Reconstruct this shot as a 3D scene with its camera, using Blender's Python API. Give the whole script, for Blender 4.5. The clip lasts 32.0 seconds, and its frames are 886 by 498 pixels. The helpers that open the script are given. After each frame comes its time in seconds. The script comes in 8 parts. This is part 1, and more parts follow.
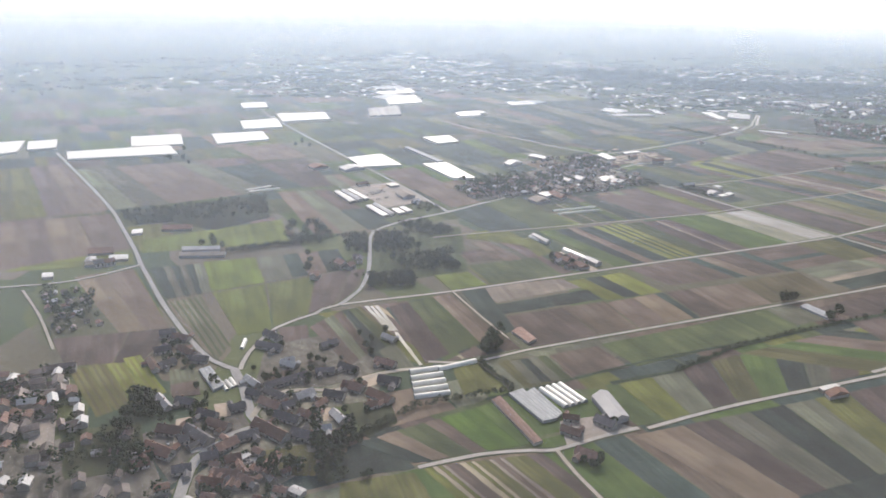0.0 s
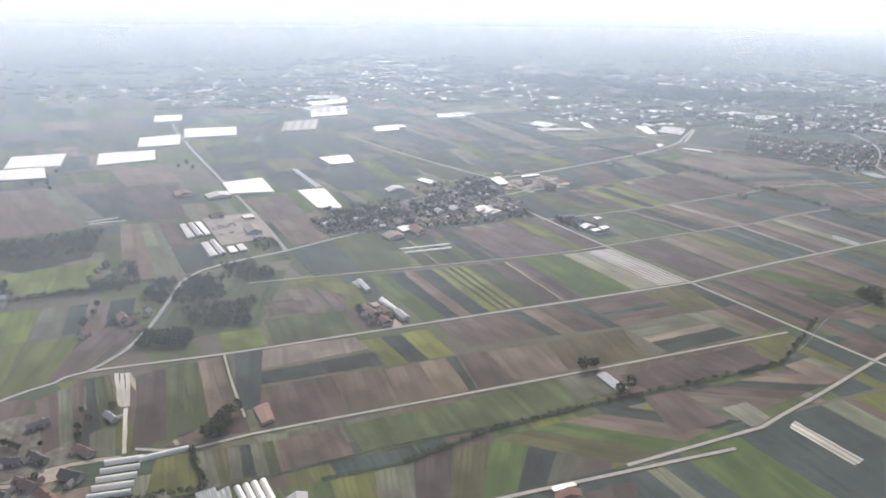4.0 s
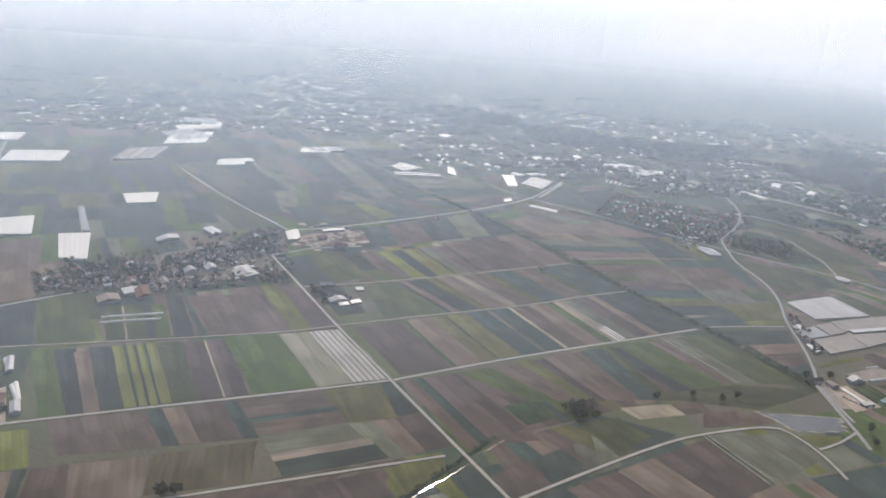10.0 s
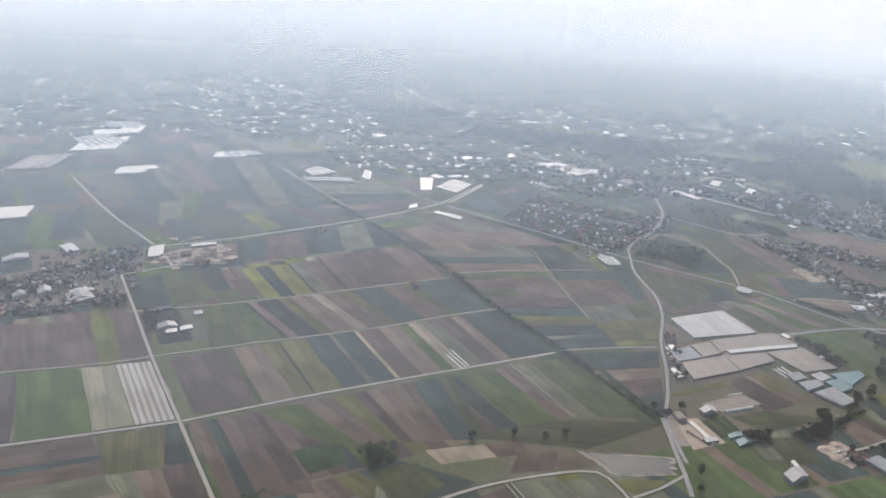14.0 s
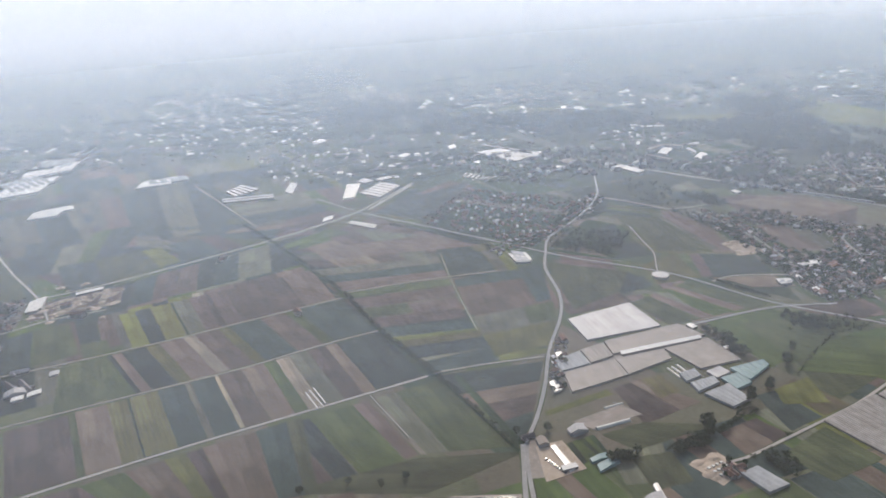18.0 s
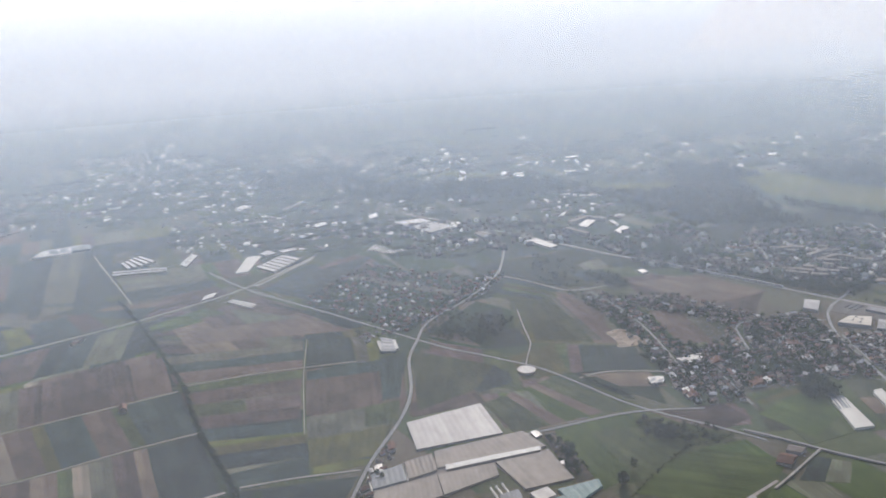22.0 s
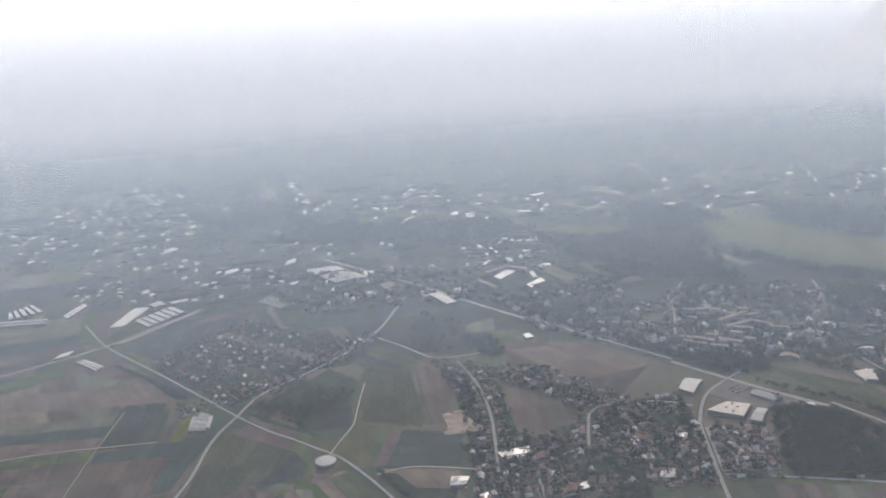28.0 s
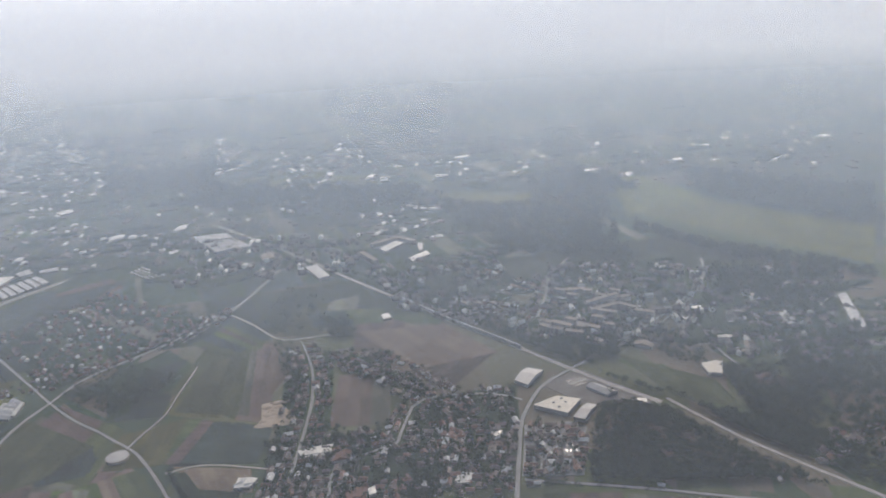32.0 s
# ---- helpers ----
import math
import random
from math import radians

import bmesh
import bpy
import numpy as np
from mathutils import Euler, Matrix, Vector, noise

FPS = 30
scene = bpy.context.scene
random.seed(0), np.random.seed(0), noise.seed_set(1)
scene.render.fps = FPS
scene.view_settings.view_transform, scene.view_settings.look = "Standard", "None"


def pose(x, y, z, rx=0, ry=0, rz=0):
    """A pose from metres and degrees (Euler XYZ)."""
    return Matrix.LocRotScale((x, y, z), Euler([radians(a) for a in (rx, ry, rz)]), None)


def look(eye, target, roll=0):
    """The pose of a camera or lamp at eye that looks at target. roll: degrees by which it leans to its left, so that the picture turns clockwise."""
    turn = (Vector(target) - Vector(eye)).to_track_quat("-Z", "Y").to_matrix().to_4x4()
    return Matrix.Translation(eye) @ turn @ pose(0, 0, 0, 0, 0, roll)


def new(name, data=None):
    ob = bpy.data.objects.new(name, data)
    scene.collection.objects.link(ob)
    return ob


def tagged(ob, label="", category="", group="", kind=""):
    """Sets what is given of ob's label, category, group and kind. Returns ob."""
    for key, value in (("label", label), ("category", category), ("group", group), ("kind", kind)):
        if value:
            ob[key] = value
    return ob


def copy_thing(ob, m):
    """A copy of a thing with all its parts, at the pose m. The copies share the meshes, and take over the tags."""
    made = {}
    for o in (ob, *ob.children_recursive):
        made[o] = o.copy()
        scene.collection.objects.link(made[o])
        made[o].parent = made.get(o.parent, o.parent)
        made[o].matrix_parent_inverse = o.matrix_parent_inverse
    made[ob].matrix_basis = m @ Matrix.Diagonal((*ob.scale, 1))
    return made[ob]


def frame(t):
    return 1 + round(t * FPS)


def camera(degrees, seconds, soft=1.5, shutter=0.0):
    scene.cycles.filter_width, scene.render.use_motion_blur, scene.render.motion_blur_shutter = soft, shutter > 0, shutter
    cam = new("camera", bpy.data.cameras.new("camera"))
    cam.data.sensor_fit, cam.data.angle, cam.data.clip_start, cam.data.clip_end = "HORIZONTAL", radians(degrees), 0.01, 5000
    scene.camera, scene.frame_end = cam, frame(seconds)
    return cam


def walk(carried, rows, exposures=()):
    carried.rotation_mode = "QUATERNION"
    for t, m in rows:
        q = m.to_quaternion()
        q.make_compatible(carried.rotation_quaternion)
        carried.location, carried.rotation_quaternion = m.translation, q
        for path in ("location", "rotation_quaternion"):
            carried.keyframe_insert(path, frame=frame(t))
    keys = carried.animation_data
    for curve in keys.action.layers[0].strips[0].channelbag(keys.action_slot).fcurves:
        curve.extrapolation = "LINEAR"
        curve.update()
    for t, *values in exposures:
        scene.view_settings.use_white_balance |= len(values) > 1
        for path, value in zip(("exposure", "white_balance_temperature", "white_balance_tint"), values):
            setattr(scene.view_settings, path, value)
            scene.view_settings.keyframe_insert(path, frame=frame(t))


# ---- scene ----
cam = camera(60.81, 32.0, soft=1.6)
PATH = [
    (0, pose(-608.00, 0.00, 187.31, 70.841, -1.654, -23.555)),
    (0.5, pose(-588.85, -1.05, 190.66, 70.839, -1.723, -23.892)),
    (1, pose(-569.69, -2.25, 194.17, 70.894, -1.839, -23.758)),
    (1.5, pose(-550.51, -3.57, 197.83, 70.854, -1.675, -23.529)),
    (2, pose(-531.32, -4.99, 201.59, 70.780, -1.508, -23.634)),
    (2.5, pose(-512.13, -6.49, 205.45, 70.578, -1.386, -23.807)),
    (4.5, pose(-435.38, -12.91, 221.31, 70.180, -1.934, -21.642)),
    (5, pose(-416.21, -14.53, 225.28, 70.136, -2.362, -20.813)),
    (5.5, pose(-397.04, -16.14, 229.22, 69.947, -3.380, -20.470)),
    (6, pose(-377.88, -17.72, 233.11, 70.192, -4.670, -19.757)),
    (6.5, pose(-358.73, -19.26, 236.95, 71.435, -4.808, -19.076)),
    (7, pose(-339.59, -20.75, 240.71, 72.122, -4.437, -18.587)),
    (7.5, pose(-320.46, -22.17, 244.39, 72.552, -4.474, -18.512)),
    (8, pose(-301.34, -23.52, 247.98, 72.439, -4.441, -18.471)),
    (8.5, pose(-282.23, -24.80, 251.47, 72.306, -4.781, -20.239)),
    (9, pose(-263.13, -26.00, 254.85, 71.817, -4.979, -20.525)),
    (9.5, pose(-244.04, -27.11, 258.12, 71.435, -4.975, -21.043)),
    (10, pose(-224.96, -28.12, 261.27, 71.064, -5.252, -21.547)),
    (10.5, pose(-205.89, -29.04, 264.29, 70.667, -5.534, -22.011)),
    (11, pose(-186.82, -29.86, 267.19, 70.360, -5.359, -22.235)),
    (11.5, pose(-167.76, -30.57, 269.96, 70.076, -5.290, -22.169)),
    (12, pose(-148.71, -31.18, 272.59, 69.905, -5.242, -21.694)),
    (12.5, pose(-129.66, -31.69, 275.10, 69.928, -4.680, -21.354)),
    (13, pose(-110.61, -32.09, 277.48, 70.016, -4.548, -21.295)),
    (13.5, pose(-91.57, -32.38, 279.72, 70.237, -4.354, -21.131)),
    (14, pose(-72.52, -32.57, 281.84, 70.202, -4.158, -20.752)),
    (14.5, pose(-53.48, -32.66, 283.83, 69.804, -3.922, -20.564)),
    (16.5, pose(22.72, -32.01, 290.60, 68.765, 1.985, -21.107)),
    (17, pose(41.77, -31.62, 292.01, 68.808, 2.265, -20.862)),
    (17.5, pose(60.83, -31.14, 293.32, 68.925, 2.617, -20.761)),
    (18, pose(79.90, -30.57, 294.53, 68.840, 3.056, -20.582)),
    (18.5, pose(98.97, -29.93, 295.65, 68.634, 3.250, -20.720)),
    (19, pose(118.05, -29.21, 296.69, 68.548, 3.322, -20.755)),
    (19.5, pose(137.13, -28.42, 297.65, 68.677, 3.218, -20.561)),
    (20, pose(156.21, -27.57, 298.54, 68.853, 2.921, -20.265)),
    (20.5, pose(175.30, -26.66, 299.37, 69.046, 2.945, -19.897)),
    (21, pose(194.39, -25.69, 300.13, 69.169, 2.837, -19.869)),
    (21.5, pose(213.48, -24.68, 300.85, 69.232, 2.740, -20.139)),
    (22, pose(232.57, -23.62, 301.52, 72.774, 2.772, -19.848)),
    (22.5, pose(251.65, -22.52, 302.15, 73.207, 2.341, -19.486)),
    (23, pose(270.73, -21.39, 302.75, 74.425, 2.565, -19.193)),
    (23.5, pose(289.80, -20.23, 303.32, 74.584, 2.713, -18.918)),
    (24, pose(308.86, -19.05, 303.88, 74.292, 2.837, -18.426)),
    (24.5, pose(327.91, -17.85, 304.42, 74.134, 3.217, -17.989)),
    (25, pose(346.94, -16.63, 304.95, 74.351, 3.364, -17.661)),
    (25.5, pose(365.94, -15.40, 305.49, 74.751, 3.160, -17.446)),
    (27.5, pose(441.62, -10.48, 307.70, 74.951, 3.511, -15.449)),
    (28, pose(460.43, -9.26, 308.30, 74.622, 3.560, -15.299)),
    (28.5, pose(479.18, -8.05, 308.91, 73.736, 2.865, -15.392)),
    (29, pose(497.86, -6.85, 309.55, 72.104, 2.403, -15.519)),
    (29.5, pose(516.46, -5.67, 310.22, 70.398, 2.356, -15.841)),
    (30, pose(534.98, -4.51, 310.91, 70.055, 2.725, -15.951)),
    (30.5, pose(553.40, -3.36, 311.63, 70.127, 3.063, -15.938)),
    (31, pose(571.72, -2.22, 312.38, 70.399, 2.894, -15.760)),
    (31.5, pose(589.93, -1.10, 313.15, 70.882, 2.752, -15.685)),
    (32, pose(608.00, -0.00, 313.94, 70.859, 2.702, -15.607)),
]
walk(cam, PATH, [(0.0, 0.32, 6880, 14), (5.0, 0.21, 6880, 14), (10.0, -0.08, 6880, 14), (20.0, -0.09, 6830, 14), (23.5, -0.42, 6900, 15), (32.0, -0.48, 7100, 15)])

# ---- world and sun ----
SUN_AZ, SUN_EL = 24.5, 36.5  # degrees from +y towards +x, and above the horizon
world = bpy.data.worlds.new("hazy_sky")
scene.world = world
world.use_nodes = True
sky = world.node_tree.nodes.new("ShaderNodeTexSky")
sky.sky_type, sky.sun_disc = "NISHITA", False
sky.sun_elevation, sky.sun_rotation = radians(SUN_EL), radians(SUN_AZ)
sky.dust_density, sky.air_density = 3.0, 1.2
world.node_tree.links.new(sky.outputs[0], world.node_tree.nodes["Background"].inputs[0])
world.node_tree.nodes["Background"].inputs[1].default_value = 0.12
sun = new("sun", bpy.data.lights.new("sun", "SUN"))
sun.data.energy, sun.data.angle, sun.data.color = 3.7, radians(0.6), (1.0, 0.95, 0.88)
_a, _e = radians(SUN_AZ), radians(SUN_EL)
TO_SUN = Vector((math.sin(_a) * math.cos(_e), math.cos(_a) * math.cos(_e), math.sin(_e)))
sun.matrix_world = look(TO_SUN * 900, (0, 0, 0))

# ---- materials ----
MATS = {}


def principled(name, rough=0.9, spec=0.3, metal=0.0):
    m = bpy.data.materials.new(name)
    m.use_nodes = True
    b = m.node_tree.nodes["Principled BSDF"]
    b.inputs["Roughness"].default_value = rough
    b.inputs["Specular IOR Level"].default_value = spec
    b.inputs["Metallic"].default_value = metal
    MATS[name] = m
    return m, m.node_tree.nodes, m.node_tree.links, b


def ramp(nodes, links, fac, stops):
    r = nodes.new("ShaderNodeValToRGB")
    while len(r.color_ramp.elements) < len(stops):
        r.color_ramp.elements.new(0.5)
    for e, (p, c) in zip(r.color_ramp.elements, stops):
        e.position, e.color = p, (*c, 1)
    links.new(fac, r.inputs[0])
    return r.outputs[0]


def mixed(nodes, links, kind, fac, a, b):
    m = nodes.new("ShaderNodeMix")
    m.data_type, m.blend_type = "RGBA", kind
    for sock, v in ((m.inputs[0], fac), (m.inputs[6], a), (m.inputs[7], b)):
        if isinstance(v, (int, float)):
            sock.default_value = v
        elif isinstance(v, tuple):
            sock.default_value = (*v, 1)
        else:
            links.new(v, sock)
    return m.outputs[2]


def noise_tex(nodes, links, coord, scale, detail=4.0, rough=0.6, stretch=None):
    n = nodes.new("ShaderNodeTexNoise")
    n.inputs["Scale"].default_value, n.inputs["Detail"].default_value, n.inputs["Roughness"].default_value = scale, detail, rough
    if stretch:
        mp = nodes.new("ShaderNodeMapping")
        mp.inputs["Scale"].default_value = stretch
        links.new(coord, mp.inputs[0])
        coord = mp.outputs[0]
    links.new(coord, n.inputs["Vector"])
    return n.outputs["Fac"]


def soil(name, dark, light, rows=0.0, row_colour=None, row_amount=0.5, patch=0.05):
    """Field surface: stains across, streaks along the beds (object y), rows at a spacing of that many metres."""
    m, nodes, links, b = principled(name, 0.95, 0.15)
    tc = nodes.new("ShaderNodeTexCoord")
    co = tc.outputs["Object"]
    info = nodes.new("ShaderNodeObjectInfo")
    big = noise_tex(nodes, links, co, patch, 5)
    col = ramp(nodes, links, big, [(0.3, dark), (0.7, light)])
    streak = noise_tex(nodes, links, co, 1.0, 3, 0.6, (0.55, 0.02, 1))
    beds = noise_tex(nodes, links, co, 1.0, 2, 0.5, (0.19, 0.006, 1))
    col = mixed(nodes, links, "OVERLAY", 0.22, col, ramp(nodes, links, beds, [(0.36, (0.24, 0.26, 0.25)), (0.64, (0.78, 0.75, 0.72))]))
    col = mixed(nodes, links, "OVERLAY", 0.34, col, ramp(nodes, links, streak, [(0.3, (0.25, 0.25, 0.25)), (0.7, (0.75, 0.75, 0.75))]))
    fine = noise_tex(nodes, links, co, 1.3, 3, 0.7)
    col = mixed(nodes, links, "OVERLAY", 0.35, col, ramp(nodes, links, fine, [(0.3, (0.3, 0.3, 0.3)), (0.7, (0.7, 0.7, 0.7))]))
    if rows:
        w = nodes.new("ShaderNodeTexWave")
        w.wave_type, w.bands_direction = "BANDS", "X"
        w.inputs["Scale"].default_value = 0.314 / rows
        w.inputs["Distortion"].default_value, w.inputs["Detail"].default_value = 0.6, 1.0
        links.new(co, w.inputs["Vector"])
        fac = ramp(nodes, links, w.outputs["Fac"], [(0.45, (0, 0, 0)), (0.8, (row_amount * 0.62,) * 3)])
        col = mixed(nodes, links, "MIX", fac, col, row_colour)
    blotch = noise_tex(nodes, links, co, 0.028, 3, 0.55, (1.6, 0.55, 1))
    col = mixed(nodes, links, "OVERLAY", 0.45, col, ramp(nodes, links, blotch, [(0.32, (0.27, 0.28, 0.27)), (0.68, (0.72, 0.71, 0.70))]))
    tone = nodes.new("ShaderNodeHueSaturation")
    for sock, lo, hi in (("Value", 0.62, 1.03), ("Hue", 0.485, 0.515), ("Saturation", 0.86, 1.22)):
        mr = nodes.new("ShaderNodeMapRange")
        mr.inputs["To Min"].default_value, mr.inputs["To Max"].default_value = lo, hi
        links.new(info.outputs["Random"], mr.inputs["Value"])
        links.new(mr.outputs[0], tone.inputs[sock])
    links.new(col, tone.inputs["Color"])
    links.new(tone.outputs[0], b.inputs["Base Color"])
    bump = nodes.new("ShaderNodeBump")
    bump.inputs["Strength"].default_value, bump.inputs["Distance"].default_value = 0.6, 0.3
    links.new(fine, bump.inputs["Height"])
    links.new(bump.outputs[0], b.inputs["Normal"])
    return m


KINDS = {  # letter: name, colours, rows, label, category
    "p": (soil("ploughed_soil", (0.094, 0.074, 0.064), (0.142, 0.114, 0.098), 3.0, (0.09, 0.085, 0.07), 0.35), "freshly ploughed purplish-brown vegetable field"),
    "b": (soil("dry_soil", (0.15, 0.116, 0.095), (0.206, 0.164, 0.136), 4.0, (0.16, 0.13, 0.10), 0.4), "dry light-brown bare field with tractor lines"),
    "g": (soil("young_crop", (0.072, 0.098, 0.045), (0.104, 0.132, 0.058), 2.4, (0.07, 0.10, 0.04), 0.4), "fresh green field of young crops"),
    "G": (soil("lush_meadow", (0.118, 0.14, 0.049), (0.152, 0.175, 0.064), 0.0), "bright green mown meadow"),
    "y": (soil("yellowing_crop", (0.15, 0.16, 0.055), (0.205, 0.21, 0.085), 3.4, (0.13, 0.10, 0.08), 0.6), "yellow-green field in dark-lined beds"),
    "Y": (soil("ripe_crop", (0.122, 0.108, 0.066), (0.162, 0.143, 0.088), 7.0, (0.14, 0.15, 0.05), 0.5), "yellowish ripening field with tractor lines"),
    "d": (soil("dark_crop", (0.044, 0.060, 0.053), (0.068, 0.089, 0.076), 2.0, (0.04, 0.055, 0.05), 0.5), "dark blue-green field of leafy vegetables"),
    "D": (soil("orchard_ground", (0.035, 0.055, 0.035), (0.06, 0.085, 0.05), 3.0, (0.03, 0.04, 0.03), 0.6), "dark rough ground under old fruit bushes"),
    "k": (soil("pale_crop", (0.12, 0.13, 0.095), (0.175, 0.18, 0.13), 3.0, (0.11, 0.105, 0.085), 0.5), "greyish-green half-grown field"),
    "o": (soil("olive_crop", (0.105, 0.115, 0.045), (0.155, 0.16, 0.065), 3.0, (0.10, 0.085, 0.06), 0.45), "olive-green field with thin brown lines"),
    "m": (soil("dull_meadow", (0.068, 0.085, 0.048), (0.102, 0.118, 0.064), 0.0), "dull green pasture grass"),
    "s": (soil("straw", (0.27, 0.23, 0.18), (0.345, 0.295, 0.235), 5.0, (0.28, 0.23, 0.17), 0.5), "pale tan stubble field"),
    "w": (soil("fleece", (0.58, 0.55, 0.48), (0.68, 0.65, 0.58), 4.2, (0.30, 0.275, 0.23), 1.2), "field under white crop fleece in long sheets"),
    "u": (soil("garden_ground", (0.11, 0.108, 0.085), (0.26, 0.24, 0.205), 0.0, patch=0.22), "trodden garden ground with grass and paving"),
    "c": (soil("dry_cover", (0.235, 0.225, 0.175), (0.30, 0.285, 0.225), 4.0, (0.20, 0.19, 0.14), 0.5), "pale grey-green withered cover crop"),
    "e": (soil("clover", (0.072, 0.106, 0.038), (0.096, 0.132, 0.047), 0.0), "deep green field of clover"),
    "v": (soil("nursery_rows", (0.13, 0.13, 0.09), (0.17, 0.165, 0.12), 3.6, (0.06, 0.085, 0.04), 0.9), "nursery field with dark green planted rows"),
}


def plain(name, dark, light, scale=0.6, rough=0.85, spec=0.3, vary=0.0, metal=0.0):
    m, nodes, links, b = principled(name, rough, spec, metal)
    tc = nodes.new("ShaderNodeTexCoord")
    col = ramp(nodes, links, noise_tex(nodes, links, tc.outputs["Object"], scale, 6, 0.65), [(0.3, dark), (0.7, light)])
    fine = noise_tex(nodes, links, tc.outputs["Object"], scale * 9, 3)
    col = mixed(nodes, links, "OVERLAY", 0.3, col, ramp(nodes, links, fine, [(0.3, (0.3, 0.3, 0.3)), (0.7, (0.7, 0.7, 0.7))]))
    if vary:
        info = nodes.new("ShaderNodeObjectInfo")
        geo = nodes.new("ShaderNodeNewGeometry")
        add = nodes.new("ShaderNodeMath")
        add.operation = "FRACT"
        plus = nodes.new("ShaderNodeMath")
        links.new(info.outputs["Random"], plus.inputs[0])
        links.new(geo.outputs["Random Per Island"], plus.inputs[1])
        links.new(plus.outputs[0], add.inputs[0])
        tone = nodes.new("ShaderNodeHueSaturation")
        mr = nodes.new("ShaderNodeMapRange")
        mr.inputs["To Min"].default_value, mr.inputs["To Max"].default_value = 1 - vary, 1 + vary
        links.new(add.outputs[0], mr.inputs["Value"])
        links.new(mr.outputs[0], tone.inputs["Value"])
        links.new(col, tone.inputs["Color"])
        col = tone.outputs[0]
    links.new(col, b.inputs["Base Color"])
    bump = nodes.new("ShaderNodeBump")
    bump.inputs["Strength"].default_value, bump.inputs["Distance"].default_value = 0.3, 0.05
    links.new(fine, bump.inputs["Height"])
    links.new(bump.outputs[0], b.inputs["Normal"])
    return m


plain("asphalt", (0.24, 0.235, 0.225), (0.33, 0.32, 0.305), 0.15)
plain("concrete", (0.31, 0.285, 0.25), (0.41, 0.38, 0.335), 0.2)
plain("track", (0.28, 0.25, 0.20), (0.38, 0.34, 0.285), 0.2)
plain("railbed", (0.27, 0.25, 0.23), (0.40, 0.37, 0.34), 0.1)
plain("white_film", (0.62, 0.595, 0.535), (0.75, 0.72, 0.655), 0.15, 0.35, 0.5, 0.08)
plain("glass_roof", (0.24, 0.255, 0.26), (0.34, 0.355, 0.36), 0.25, 0.6, 0.25, 0.12)
plain("grey_roof", (0.235, 0.203, 0.175), (0.325, 0.285, 0.25), 0.12, 0.6, 0.3, 0.07)
plain("teal_roof", (0.11, 0.21, 0.22), (0.17, 0.28, 0.28), 0.2, 0.5, 0.35, 0.10)
plain("hoop_film", (0.23, 0.21, 0.19), (0.36, 0.33, 0.30), 0.2, 0.65, 0.3, 0.12)
plain("brick_red", (0.15, 0.085, 0.065), (0.24, 0.135, 0.10), 0.5, 0.85, 0.25, 0.2)
plain("roof_tile", (0.13, 0.082, 0.066), (0.24, 0.150, 0.118), 0.8, 0.8, 0.3, 0.5)
plain("roof_slate", (0.075, 0.07, 0.07), (0.13, 0.12, 0.12), 0.8, 0.6, 0.4, 0.4)
plain("roof_mixed", (0.085, 0.07, 0.064), (0.185, 0.147, 0.128), 0.12, 0.65, 0.4, 0.6)
plain("render_wall", (0.25, 0.23, 0.21), (0.40, 0.375, 0.34), 0.5, 0.9, 0.2, 0.25)
plain("pale_roof", (0.40, 0.395, 0.38), (0.52, 0.515, 0.495), 0.15, 0.5, 0.45, 0.15)
plain("cream_roof", (0.62, 0.57, 0.48), (0.74, 0.69, 0.60), 0.1, 0.7, 0.3)
plain("sheet_roof", (0.34, 0.33, 0.32), (0.46, 0.45, 0.44), 0.1, 0.5, 0.4, 0.15)
plain("brown_roof", (0.24, 0.20, 0.17), (0.32, 0.27, 0.23), 0.1, 0.8, 0.3, 0.15)
plain("grey_wall", (0.26, 0.26, 0.27), (0.36, 0.36, 0.37), 0.3, 0.8, 0.3)
plain("yard", (0.22, 0.19, 0.165), (0.34, 0.295, 0.255), 0.12)
plain("ballast", (0.105, 0.098, 0.09), (0.185, 0.172, 0.158), 0.12)
plain("bark", (0.07, 0.055, 0.04), (0.12, 0.095, 0.07), 2.0)
plain("foliage", (0.025, 0.040, 0.027), (0.058, 0.078, 0.042), 0.5, 0.9, 0.15, 0.45)
plain("town_block", (0.10, 0.092, 0.086), (0.225, 0.20, 0.182), 0.08, 0.8, 0.3, 0.45)
plain("sand", (0.34, 0.27, 0.205), (0.47, 0.385, 0.30), 0.15)
plain("window_dark", (0.04, 0.045, 0.05), (0.06, 0.065, 0.07), 0.5, 0.15, 0.5)
plain("car_paint", (0.25, 0.25, 0.26), (0.45, 0.45, 0.46), 0.3, 0.25, 0.5, 0.7)
water, _n, _l, _b = principled("pond_water", 0.06, 0.6)
_b.inputs["Base Color"].default_value = (0.05, 0.06, 0.06, 1)
_tc = _n.new("ShaderNodeTexCoord")
_bp = _n.new("ShaderNodeBump")
_bp.inputs["Strength"].default_value, _bp.inputs["Distance"].default_value = 0.05, 0.02
_l.new(noise_tex(_n, _l, _tc.outputs["Object"], 1.5, 3), _bp.inputs["Height"])
_l.new(_bp.outputs[0], _b.inputs["Normal"])


